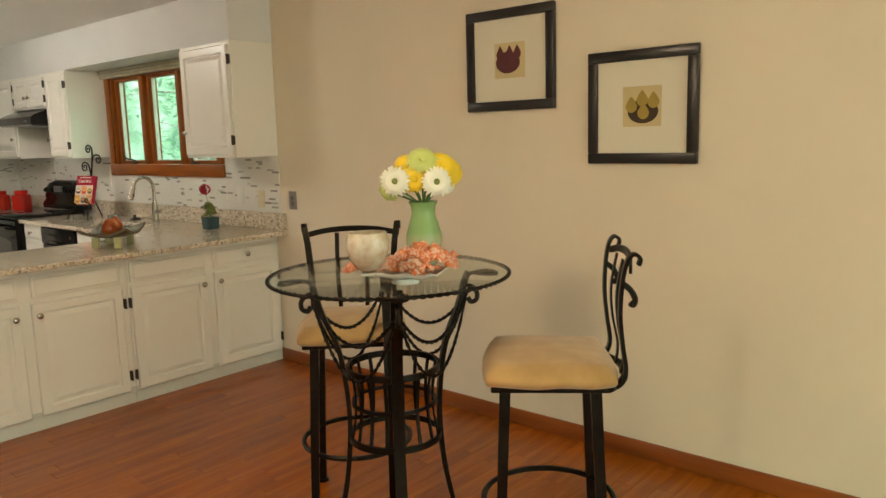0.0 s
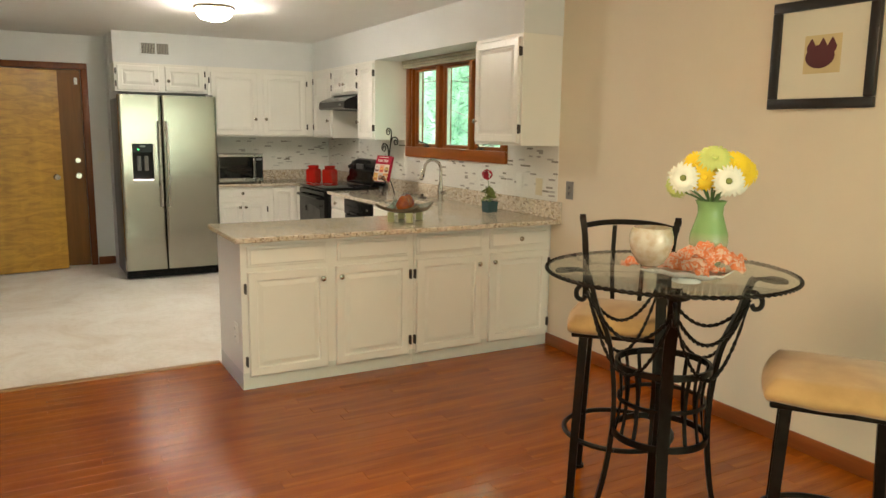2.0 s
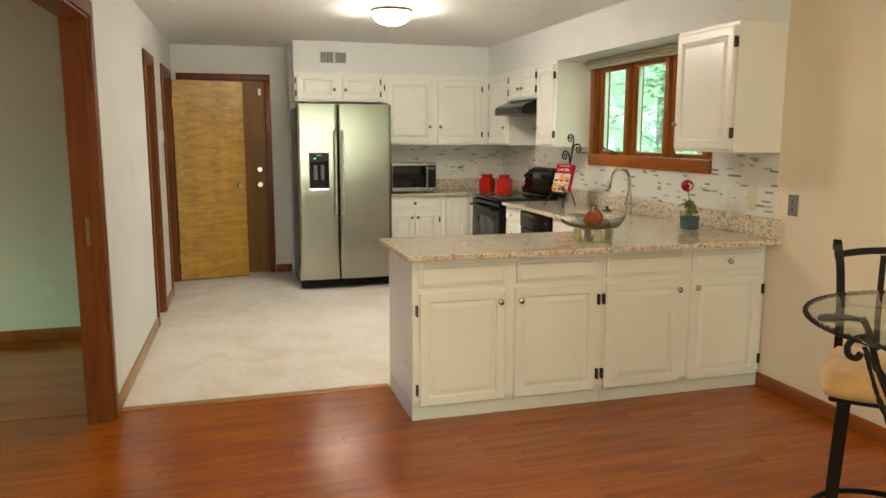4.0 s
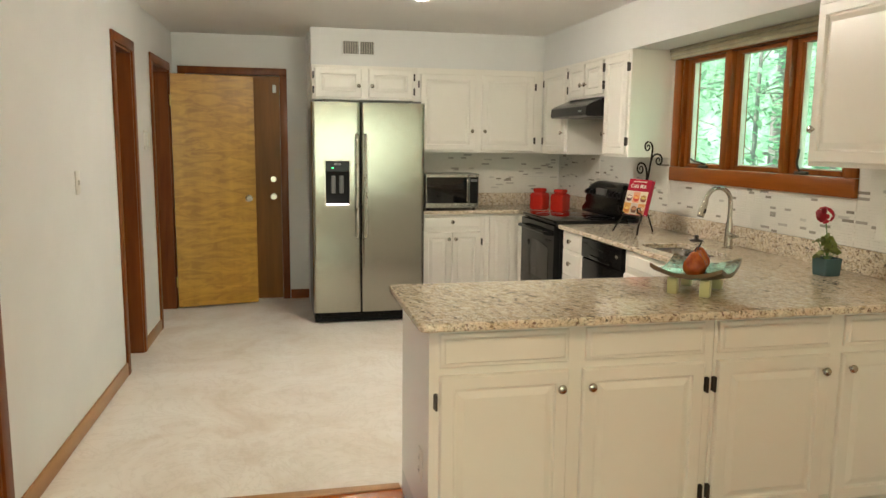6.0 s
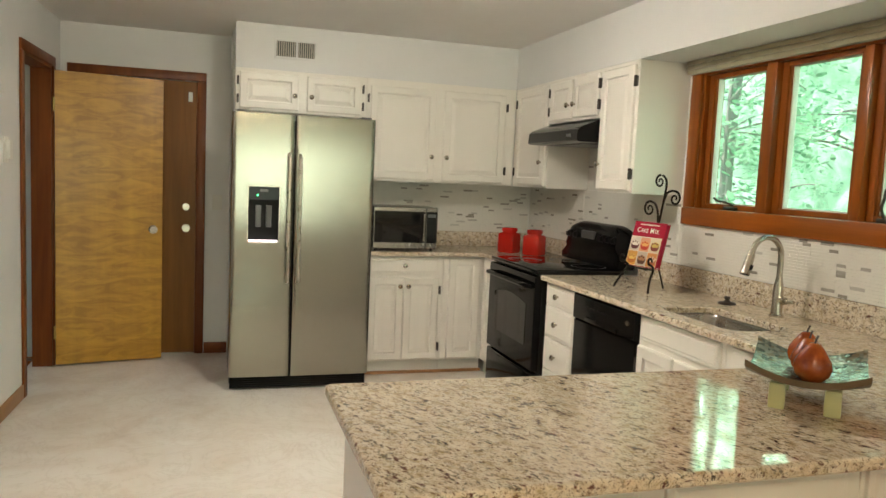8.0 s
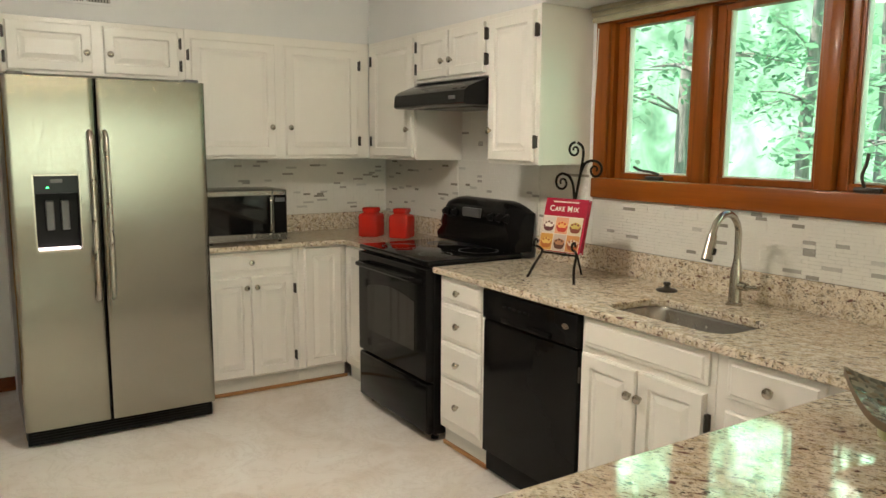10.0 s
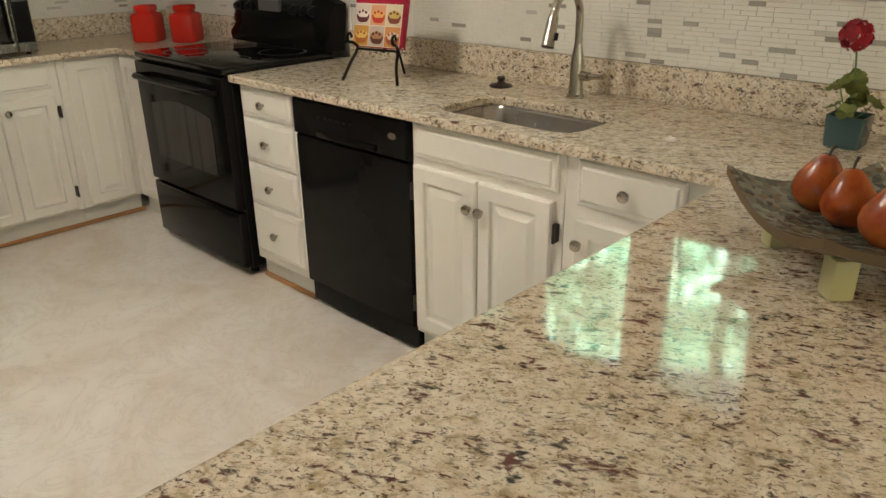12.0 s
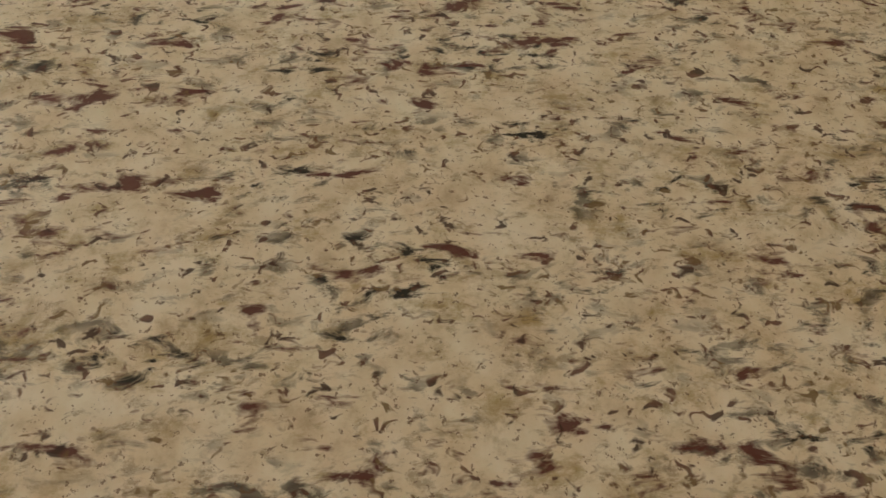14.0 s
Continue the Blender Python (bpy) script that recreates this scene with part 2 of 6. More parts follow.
M_RED = painted("red_glaze", (0.55, 0.02, 0.012), 0.18, 14, 0.08, 0.12)
M_WALL_S = painted("side_room_paint", (0.68, 0.66, 0.58), 0.6, 90, 0.12, 0.03)
M_GLASS = glass("window_glass")
M_TGLASS = sheet_glass("table_glass", (0.93, 0.97, 0.95))
M_LAMP = lit("lamp_glass", (1.0, 0.91, 0.77), LAMP)
M_LAMPD = lit("warm_lamp_glass", (1.0, 0.785, 0.50), LAMPD)
M_LED = lit("green_led", (0.05, 1.0, 0.2), 3.0)
M_GLOW = lit("glowing_tray", (1.0, 0.85, 0.85), 1.2)
M_SHADE = fabric("blind_cloth", (0.27, 0.25, 0.16), (0.34, 0.315, 0.21), 300)


# ---------- building helpers ----------
def thing(name, at, label, category, group="", kind=""):
    """An empty at a thing's base, which its parts hang under."""
    ob = new(name)
    ob.location = at
    ob.empty_display_size = 0.1
    return tagged(ob, label, category, group, kind)


def finish(bm, mats, smooth):
    me = bpy.data.meshes.new("mesh")
    bmesh.ops.recalc_face_normals(bm, faces=bm.faces[:])
    if smooth:
        for f in bm.faces:
            near = [g.calc_area() for e in f.edges for g in e.link_faces if g is not f and f.normal.angle(g.normal, 0) > 0.08]
            f.smooth = not near or f.calc_area() < 3 * max(near)
    bm.to_mesh(me)
    bm.free()
    for m in mats if isinstance(mats, (list, tuple)) else [mats]:
        me.materials.append(m)
    if smooth:
        me.set_sharp_from_angle(angle=radians(smooth))
    return me


def part(name, bm, mats, parent=None, label="", smooth=35):
    """One mesh, in world metres, under a thing or under a part."""
    me = finish(bm, mats, smooth)
    me.name = name
    ob = new(name, me)
    if parent is not None:
        ob.parent = parent
        if parent.type == "EMPTY":
            ob.matrix_parent_inverse = Matrix.Translation(-parent.location)
    return tagged(ob, label)


def solid(name, bm, mats, label, category, group="", kind="", smooth=35):
    return tagged(part(name, bm, mats, smooth=smooth), label, category, group, kind)


def box(bm, x0, x1, y0, y1, z0, z1, bevel=0.0, seg=1, mat=0):
    vs = [bm.verts.new((x, y, z)) for x in (x0, x1) for y in (y0, y1) for z in (z0, z1)]
    fs = [bm.faces.new([vs[i] for i in f]) for f in ((0, 1, 3, 2), (4, 6, 7, 5), (0, 4, 5, 1), (2, 3, 7, 6), (0, 2, 6, 4), (1, 5, 7, 3))]
    for f in fs:
        f.material_index = mat
    if bevel:
        es = list({e for f in fs for e in f.edges})
        r = bmesh.ops.bevel(bm, geom=es, offset=bevel, segments=seg, affect="EDGES", profile=0.5)
        for f in r["faces"]:
            f.material_index = mat
    return vs


def boxed(*a, **k):
    bm = bmesh.new()
    box(bm, *a, **k)
    return bm


def lathe(bm, cx, cy, profile, n=32, mat=0, close=True):
    """A turned shape round the upright axis at (cx, cy) from (radius, z) pairs."""
    rings = []
    for r, z in profile:
        rings.append([bm.verts.new((cx + r * math.cos(2 * math.pi * i / n), cy + r * math.sin(2 * math.pi * i / n), z)) for i in range(n)])
    for a, b in zip(rings, rings[1:]):
        for i in range(n):
            f = bm.faces.new((a[i], a[(i + 1) % n], b[(i + 1) % n], b[i]))
            f.material_index = mat
    if close:
        for r in (rings[0], rings[-1]):
            f = bm.faces.new(r)
            f.material_index = mat
    return rings


def tube(bm, pts, r, n=8, r2=None, mat=0, flat=1.0, side=None):
    """A swept bar along points; flat squashes its section; r2 is the end radius."""
    pts = [Vector(p) for p in pts]
    rings = []
    up = Vector((0, 0, 1))
    prev = None
    for i, p in enumerate(pts):
        d = (pts[min(i + 1, len(pts) - 1)] - pts[max(i - 1, 0)])
        d = d.normalized() if d.length else Vector((0, 0, 1))
        if side is not None:
            a = (Vector(side) - d * d.dot(Vector(side))).normalized()
        elif prev is None:
            a = d.cross(up if abs(d.z) < 0.9 else Vector((1, 0, 0))).normalized()
        else:
            a = (prev - d * d.dot(prev)).normalized()
        prev = a
        b = d.cross(a)
        rr = r if r2 is None else r + (r2 - r) * i / (len(pts) - 1)
        rings.append([bm.verts.new(p + a * rr * math.cos(2 * math.pi * (k + 0.5) / n) + b * rr * flat * math.sin(2 * math.pi * (k + 0.5) / n)) for k in range(n)])
    for u, v in zip(rings, rings[1:]):
        for k in range(n):
            f = bm.faces.new((u[k], u[(k + 1) % n], v[(k + 1) % n], v[k]))
            f.material_index = mat
    for q in (rings[0], rings[-1]):
        bm.faces.new(q).material_index = mat


def smooth_path(pts, steps=6):
    """A rounded line through the points."""
    p = [Vector(q) for q in pts]
    out = []
    for i in range(len(p) - 1):
        a, b, c, d = p[max(i - 1, 0)], p[i], p[i + 1], p[min(i + 2, len(p) - 1)]
        for s in range(steps):
            t = s / steps
            out.append(0.5 * ((2 * b) + (c - a) * t + (2 * a - 5 * b + 4 * c - d) * t * t + (3 * b - a - 3 * c + d) * t ** 3))
    return out + [p[-1]]


class Face:
    """An upright front: u runs along it, v upwards, w out of it."""

    def __init__(self, way, at):
        self.way, self.at = way, at

    def p(self, u, v, w):
        if self.way == "+x":
            return (self.at + w, u, v)
        if self.way == "-x":
            return (self.at - w, u, v)
        if self.way == "-y":
            return (u, self.at - w, v)
        return (u, self.at + w, v)

    def box(self, bm, u0, u1, v0, v1, w0, w1, bevel=0.0, seg=1, mat=0):
        a, b = self.p(u0, v0, w0), self.p(u1, v1, w1)
        lo, hi = [min(i, j) for i, j in zip(a, b)], [max(i, j) for i, j in zip(a, b)]
        return box(bm, lo[0], hi[0], lo[1], hi[1], lo[2], hi[2], bevel, seg, mat)

    def loops(self, bm, u0, u1, v0, v1, steps, w0=0.0):
        """A panel built of nested rectangles: steps of (inset, height)."""
        rings = []
        for ins, h in steps:
            rings.append([bm.verts.new(self.p(u, v, w0 + h)) for u, v in ((u0 + ins, v0 + ins), (u1 - ins, v0 + ins), (u1 - ins, v1 - ins), (u0 + ins, v1 - ins))])
        for a, b in zip(rings, rings[1:]):
            for i in range(4):
                bm.faces.new((a[i], a[(i + 1) % 4], b[(i + 1) % 4], b[i]))
        bm.faces.new(rings[0])
        bm.faces.new(rings[-1])


RAISED = [(0, 0), (0, 0.014), (0.006, 0.020), (0.048, 0.020), (0.053, 0.010), (0.060, 0.009), (0.084, 0.018)]
SLAB = [(0, 0), (0, 0.010), (0.004, 0.013), (0.014, 0.015), (0.020, 0.020)]


def knob(f, u, v, parent, w=0.020):
    bm = bmesh.new()
    prof = [(0.006, 0.0), (0.006, 0.010), (0.015, 0.015), (0.017, 0.021), (0.014, 0.027), (0.006, 0.030)]
    n, rings = 14, []
    for r, h in prof:
        rings.append([bm.verts.new(f.p(u + r * math.cos(2 * math.pi * i / n), v + r * math.sin(2 * math.pi * i / n), w + h)) for i in range(n)])
    for a, b in zip(rings, rings[1:]):
        for i in range(n):
            bm.faces.new((a[i], a[(i + 1) % n], b[(i + 1) % n], b[i]))
    bm.faces.new(rings[-1])
    part("knob", bm, M_NICKEL, parent, "round satin nickel knob")


def hinge(f, u, v, parent):
    bm = bmesh.new()
    f.box(bm, u - 0.007, u + 0.007, v - 0.027, v + 0.027, 0.0, 0.006, 0.001)
    f.box(bm, u - 0.004, u + 0.004, v - 0.030, v + 0.030, 0.005, 0.024, 0.002)
    part("hinge", bm, M_HINGE, parent, "dark bronze hinge")


def cabinet_door(f, unit, u0, u1, v0, v1, knob_at=None, hinges=None, steps=RAISED):
    bm = bmesh.new()
    f.loops(bm, u0, u1, v0, v1, steps)
    d = part("door", bm, M_CAB, unit, smooth=20)
    if knob_at:
        knob(f, *knob_at, d)
    if hinges is not None:
        h = v1 - v0
        for v in (v0 + min(0.09, h * 0.25), v1 - min(0.09, h * 0.25)):
            hinge(f, hinges, v, d)
    return d


def drawer(f, unit, u0, u1, v0, v1, knobbed=True, name="drawer"):
    bm = bmesh.new()
    f.loops(bm, u0, u1, v0, v1, SLAB)
    d = part(name, bm, M_CAB, unit, smooth=20)
    if knobbed:
        knob(f, (u0 + u1) / 2, (v0 + v1) / 2, d)
    return d


def base_unit(name, f, u0, u1, depth, label, kick=0.065, kick_h=0.10, top=0.862, kick_mat=None, hollow=False):
    lo = f.p((u0 + u1) / 2, 0, -depth / 2)
    unit = thing(name, lo, label, "cabinet", "kitchen base cabinets")
    bm = bmesh.new()
    if hollow:
        f.box(bm, u0 + 0.001, u1 - 0.001, kick_h, 0.70, -depth, 0)
        f.box(bm, u0 + 0.001, u1 - 0.001, 0.70, top, -0.02, 0)
        f.box(bm, u0 + 0.001, u0 + 0.02, 0.70, top, -depth, -0.02)
        f.box(bm, u1 - 0.02, u1 - 0.001, 0.70, top, -depth, -0.02)
    else:
        f.box(bm, u0 + 0.001, u1 - 0.001, kick_h, top, -depth, 0, 0.0015)
    part("body", bm, M_CAB, unit)
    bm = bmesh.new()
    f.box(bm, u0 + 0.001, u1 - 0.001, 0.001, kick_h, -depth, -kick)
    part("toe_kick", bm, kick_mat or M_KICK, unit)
    return unit


def wall_unit(name, f, u0, u1, v0, v1, depth, label):
    unit = thing(name, f.p((u0 + u1) / 2, v0, -depth / 2), label, "cabinet", "kitchen wall cabinets")
    bm = bmesh.new()
    f.box(bm, u0 + 0.001, u1 - 0.001, v0, v1, -depth, 0, 0.0015)
    part("body", bm, M_CAB, unit)
    return unit


# ---------- the shell ----------
CEIL = 2.40
BXD = -7.95     # back wall at the outside door
WY, LY, BX, EX = 2.60, -0.925, -7.66, 3.2     # window wall, passage wall, back wall, dining end wall
T = 0.12


PASSAGE = []     # all that stands on the slightly turned passage wall


def structure(name, bm, mat, label, category, smooth=0):
    return tagged(part(name, bm, mat, smooth=smooth), label, category, kind="structure")


SEAM = -3.31   # where the paint changes
bm = bmesh.new()
WX0, WX1, WZ0, WZ1 = -5.478, -3.940, 1.302, 2.045      # rough opening of the window
box(bm, BX - T, WX0, WY, WY + T, 0, CEIL)
box(bm, WX1, SEAM, WY, WY + T, 0, CEIL)
box(bm, WX0, WX1, WY, WY + T, 0, WZ0)
box(bm, WX0, WX1, WY, WY + T, WZ1, CEIL)
structure("wall_north_kitchen", bm, M_WALL_K, "white painted kitchen wall with the window opening", "wall")
structure("wall_north_dining", boxed(SEAM, EX, WY, WY + T, 0, CEIL), M_WALL_D, "plain beige painted dining wall", "wall")

# back wall with the outside door
D3A, D3B, DH = -0.81, 0.00, 2.05
bm = bmesh.new()
box(bm, BXD - T, BXD, LY - T, D3A, 0, CEIL)
box(bm, BXD - T, BXD, D3B, 0.24, 0, CEIL)
box(bm, BXD - T, BX, 0.24, WY, 0, CEIL)
box(bm, BXD - T, BXD, D3A, D3B, DH, CEIL)
structure("wall_back", bm, M_WALL_K, "white painted back wall behind the refrigerator", "wall")

# passage wall: wide opening, closet door, bright doorway
OPA, OPB = -3.76, -1.70
D1A, D1B, D2A, D2B = -6.275, -5.805, -7.672, -6.97
for k, (a, b) in enumerate(((BXD, D2A), (D2B, D1A), (D1B, OPA), (OPB, EX))):
    PASSAGE.append(structure("wall_passage_%d" % (k + 1), boxed(a - (0.1 if k == 0 else 0), b, LY - T, LY, 0, CEIL), M_WALL_K, "white painted stretch of the passage wall", "wall"))
for k, (a, b) in enumerate(((D2A, D2B), (D1A, D1B), (OPA, OPB))):
    PASSAGE.append(structure("lintel_%d" % (k + 1), boxed(a, b, LY - T, LY, DH, CEIL), M_WALL_K, "white painted wall above a doorway", "wall"))

# dining end wall with a wide window
bm = bmesh.new()
box(bm, EX, EX + T, LY - T, -0.5, 0, CEIL)
box(bm, EX, EX + T, 2.5, WY + T, 0, CEIL)
box(bm, EX, EX + T, -0.5, 2.5, 0, 0.45)
box(bm, EX, EX + T, -0.5, 2.5, 2.05, CEIL)
structure("wall_dining_end", bm, M_WALL_D, "beige dining end wall with a wide window", "wall")

# side rooms
bm = bmesh.new()
box(bm, -5.69, -5.57, -4.2, LY - T, 0, CEIL)
box(bm, EX, EX + T, -4.2, LY - T, 0, CEIL)
box(bm, -5.69, -3.9, -4.32, -4.2, 0, CEIL)
box(bm, -1.9, EX, -4.32, -4.2, 0, CEIL)
box(bm, -3.9, -1.9, -4.32, -4.2, 0, 0.5)
box(bm, -3.9, -1.9, -4.32, -4.2, 2.1, CEIL)
structure("wall_side_room", bm, M_WALL_S, "off-white walls of the room beyond the opening", "wall")
bm = bmesh.new()
box(bm, BXD - T, BXD, -2.9, LY - T, 0, CEIL)
box(bm, -6.84, -6.72, -2.9, LY - T, 0, CEIL)
box(bm, BXD, -7.60, -3.0, -2.9, 0, CEIL)
box(bm, -6.90, -6.72, -3.0, -2.9, 0, CEIL)
box(bm, -7.60, -6.90, -3.0, -2.9, 0, 0.6)
box(bm, -7.60, -6.90, -3.0, -2.9, 2.1, CEIL)
structure("wall_bright_room", bm, M_WALL_K, "white walls of the small bright room", "wall")
bm = bmesh.new()
box(bm, -6.72, -6.60, -1.9, LY - T, 0, CEIL)
box(bm, -6.60, -5.69, -2.0, -1.9, 0, CEIL)
structure("wall_closet", bm, M_CLOSET, "dark panelled closet walls", "wall")

structure("ceiling", boxed(BXD - T, EX + T, -4.32, WY + T, CEIL, CEIL + 0.1), M_CEIL, "white flat textured ceiling", "ceiling")

# soffits over the wall cabinets
UY, UX, UT = 2.285, -7.30, 2.100
bm = bmesh.new()
box(bm, BX, -3.248, UY, WY, UT, CEIL)
box(bm, BX, UX, 0.256, UY, UT, CEIL)
structure("soffit", bm, M_WALL_K, "white painted soffit above the wall cabinets", "soffit")

# floors
FLOOR_X = -3.915
floor_wood = structure("floor_dining", boxed(FLOOR_X, EX + T, -4.32, WY + T, -0.1, -0.012), M_PLANK, "glossy orange-brown oak strip floor", "floor")
structure("floor_kitchen", boxed(BXD - T, FLOOR_X, -1.085, WY + T, -0.1, -0.002), M_VINYL, "pale mottled sheet vinyl kitchen floor", "floor")
bm = bmesh.new()
box(bm, BXD - T, FLOOR_X, -4.32, -1.085, -0.1, -0.003)
structure("floor_side_rooms", bm, M_PLANK, "orange-brown wooden floor of the side rooms", "floor")
bm = bmesh.new()
box(bm, FLOOR_X - 0.02, FLOOR_X + 0.03, -1.07, 0.466, -0.004, 0.008, 0.004, 2)
structure("trim_threshold", bm, M_OAK, "pale oak strip between wood and vinyl floor", "trim", 35)

# baseboards
bm = bmesh.new()
box(bm, -3.316, EX, WY - 0.014, WY - 0.0005, 0, 0.082, 0.004, 2)
structure("baseboard_dining", bm, M_BASE, "reddish-brown stained wooden baseboard", "baseboard", 35)
bm = bmesh.new()
for a, b in ((D2B + 0.065, D1A - 0.065), (D1B + 0.065, OPA - 0.075)):
    box(bm, a, b, LY + 0.0005, LY + 0.014, 0, 0.085, 0.004, 2)
PASSAGE.append(structure("baseboard_passage", bm, M_OAK, "stained wooden baseboard along the white wall", "baseboard", 35))
bm = bmesh.new()
box(bm, BXD + 0.0005, BXD + 0.014, D3B + 0.07, 0.239, 0, 0.085, 0.004, 2)
structure("baseboard_back", bm, M_TRIM_X, "dark stained baseboard beside the outside door", "baseboard", 35)
bm = bmesh.new()
box(bm, -5.5695, -5.556, -4.2, LY - T, 0, 0.09, 0.004, 2)
structure("baseboard_side_room", bm, M_BASE, "stained baseboard in the side room", "baseboard", 35)


def casing_y(name, a, b, top, y, out, w=0.065, t=0.016, label="brown stained wooden door casing"):
    """Casing round an opening in a wall that runs along x, and its jamb lining."""
    bm = bmesh.new()
    y0, y1 = sorted((y + 0.0005 * out, y + t * out))
    box(bm, a - w, a, y0, y1, 0, top, 0.004, 2)
    box(bm, b, b + w, y0, y1, 0, top, 0.004, 2)
    box(bm, a - w, b + w, y0, y1, top, top + w, 0.004, 2)
    box(bm, a, a + 0.015, LY - T - 0.004, LY + 0.004, 0, top)
    box(bm, b - 0.015, b, LY - T - 0.004, LY + 0.004, 0, top)
    box(bm, a + 0.015, b - 0.015, LY - T - 0.004, LY + 0.004, top - 0.015, top)
    PASSAGE.append(structure(name, bm, M_TRIM, label, "door trim", 35))


casing_y("trim_door_closet", D1A, D1B, DH, LY, 1)
casing_y("trim_door_bright", D2A, D2B, DH, LY, 1)
casing_y("trim_opening", OPA, OPB, DH, LY, 1, 0.075, label="brown stained casing of the wide opening")
bm = bmesh.new()
box(bm, OPA + 0.0155, OPA + 0.026, LY - 0.035, LY - 0.018, 0, DH - 0.016)
box(bm, OPA + 0.0155, OPA + 0.026, LY - 0.100, LY - 0.083, 0, DH - 0.016)
PASSAGE.append(structure("trim_pocket", bm, M_TRIM, "pocket door stops of the wide opening", "door trim"))
bm = bmesh.new()
for a, b, z0, z1 in ((D3A - 0.065, D3A, 0, DH), (D3B, D3B + 0.065, 0, DH), (D3A - 0.065, D3B + 0.065, DH, DH + 0.065)):
    box(bm, BXD + 0.0005, BXD + 0.018, a, b, z0, z1, 0.004, 2)
structure("trim_door_outside", bm, M_TRIM, "brown stained casing of the outside door", "door trim", 35)

# ---------- doors ----------
def door_knob(parent, p, way, label="satin brass door knob"):
    bm = bmesh.new()
    v = Vector(way)
    p = Vector(p)
    tube(bm, [p, p + v * 0.008], 0.030, 18)
    tube(bm, [p + v * 0.008, p + v * 0.035], 0.011, 12)
    tube(bm, [p + v * d for d in (0.033, 0.036, 0.044, 0.054, 0.060)], 0.026, 16)
    part("door_handle", bm, M_NICKEL, parent, label)


d3 = thing("door_3", (BXD - 0.06, (D3A + D3B) / 2, 0), "closed dark brown flush wooden outside door", "door", kind="structure")
part("leaf", boxed(BXD - 0.065, BXD - 0.022, D3A + 0.0015, D3B - 0.0015, 0.003, DH - 0.0015, 0.001), M_DOORD, d3)
bm = bmesh.new()
for a, b, z0, z1 in ((D3A + 0.0005, D3A + 0.012, 0.0, DH - 0.0125), (D3B - 0.012, D3B - 0.0005, 0.0, DH - 0.0125), (D3A + 0.0005, D3B - 0.0005, DH - 0.012, DH - 0.0005)):
    box(bm, BXD - 0.115, BXD - 0.066, a, b, z0, z1)
part("door_stop", bm, M_TRIM, d3, "brown stained door stop")
door_knob(d3, (BXD - 0.022, D3B - 0.07, 0.96), (1, 0, 0))
bm = bmesh.new()
tube(bm, [(BXD - 0.022, D3B - 0.07, 1.12), (BXD - 0.002, D3B - 0.07, 1.12)], 0.026, 16)
tube(bm, [(BXD - 0.004, D3B - 0.07, 1.12), (BXD + 0.006, D3B - 0.07, 1.12)], 0.012, 12)
part("deadbolt", bm, M_NICKEL, d3, "round deadbolt")
part("alarm_sensor", boxed(BXD - 0.022, BXD - 0.002, D3B - 0.062, D3B - 0.032, 1.90, 1.97, 0.003), M_WHITEP, d3, "small white alarm sensor")

# the open birch door, hung on the far jamb of the bright doorway
LW = 0.69
d2 = thing("door_2", (0, 0, 0), "open birch veneer flush door with wavy figure", "door", kind="structure")
part("leaf", boxed(-0.0, LW, -0.019, 0.019, 0.012, 2.025, 0.002), M_BIRCH, d2)
door_knob(d2, (LW - 0.065, -0.019, 0.96), (0, -1, 0))
door_knob(d2, (LW - 0.065, 0.019, 0.96), (0, 1, 0))
for z in (0.24, 1.80):
    bm = bmesh.new()
    tube(bm, [(-0.004, -0.022, z - 0.045), (-0.004, -0.022, z + 0.045)], 0.007, 10)
    box(bm, -0.002, 0.0, -0.02, 0.016, z - 0.045, z + 0.045)
    part("hinge", bm, M_BRASS, d2, "brass hinge")
d2.matrix_basis = pose(-7.664, LY + 0.022, 0, 0, 0, 103)

d1 = thing("door_1", (0, 0, 0), "dark reddish closet door standing ajar inside the closet", "door", kind="structure")
part("leaf", boxed(0, 0.44, -0.017, 0.017, 0.012, 2.02, 0.002), M_CLOSET, d1)
for z in (0.24, 1.80):
    bm = bmesh.new()
    tube(bm, [(-0.004, 0.02, z - 0.045), (-0.004, 0.02, z + 0.045)], 0.007, 10)
    box(bm, -0.004, 0.03, 0.017, 0.019, z - 0.045, z + 0.045)
    part("hinge", bm, M_BRASS, d1, "brass hinge")
d1.matrix_basis = pose(D1A + 0.035, LY - T - 0.01, 0, 0, 0, -86)
PASSAGE += [d1, d2]

bm = bmesh.new()
box(bm, OPA + 0.0152, OPA + 0.018, LY - 0.068, LY - 0.048, 0.93, 1.07, 0.001)
PASSAGE.append(solid("pull_plate", bm, M_BRASS, "small brass pocket door pull plate on the jamb", "door hardware"))

# ---------- window ----------
win = thing("window_1", ((WX0 + WX1) / 2, WY, WZ0), "three-part stained wooden casement window over the sink", "window", kind="structure")
CY = WY - 0.020
bm = bmesh.new()
box(bm, WX0 - 0.075, WX0 + 0.004, CY, WY - 0.0005, WZ0 + 0.025, WZ1 + 0.050, 0.004, 2)
part("casing", bm, M_WIN, win)
bm = bmesh.new()
box(bm, WX1 - 0.004, WX1 + 0.075, CY, WY - 0.0005, WZ0 + 0.025, WZ1 + 0.050, 0.004, 2)
part("casing", bm, M_WIN, win)
bm = bmesh.new()
box(bm, WX0 - 0.075, WX1 + 0.078, CY - 0.008, WY - 0.0005, WZ0 - 0.068, WZ0 + 0.024, 0.006, 2)
part("sill", bm, M_WIN_X, win)
bm = bmesh.new()
box(bm, WX0 - 0.075, WX1 + 0.075, CY, WY - 0.0005, WZ1 - 0.006, WZ1 + 0.050, 0.004, 2)
part("casing", bm, M_WIN_X, win)
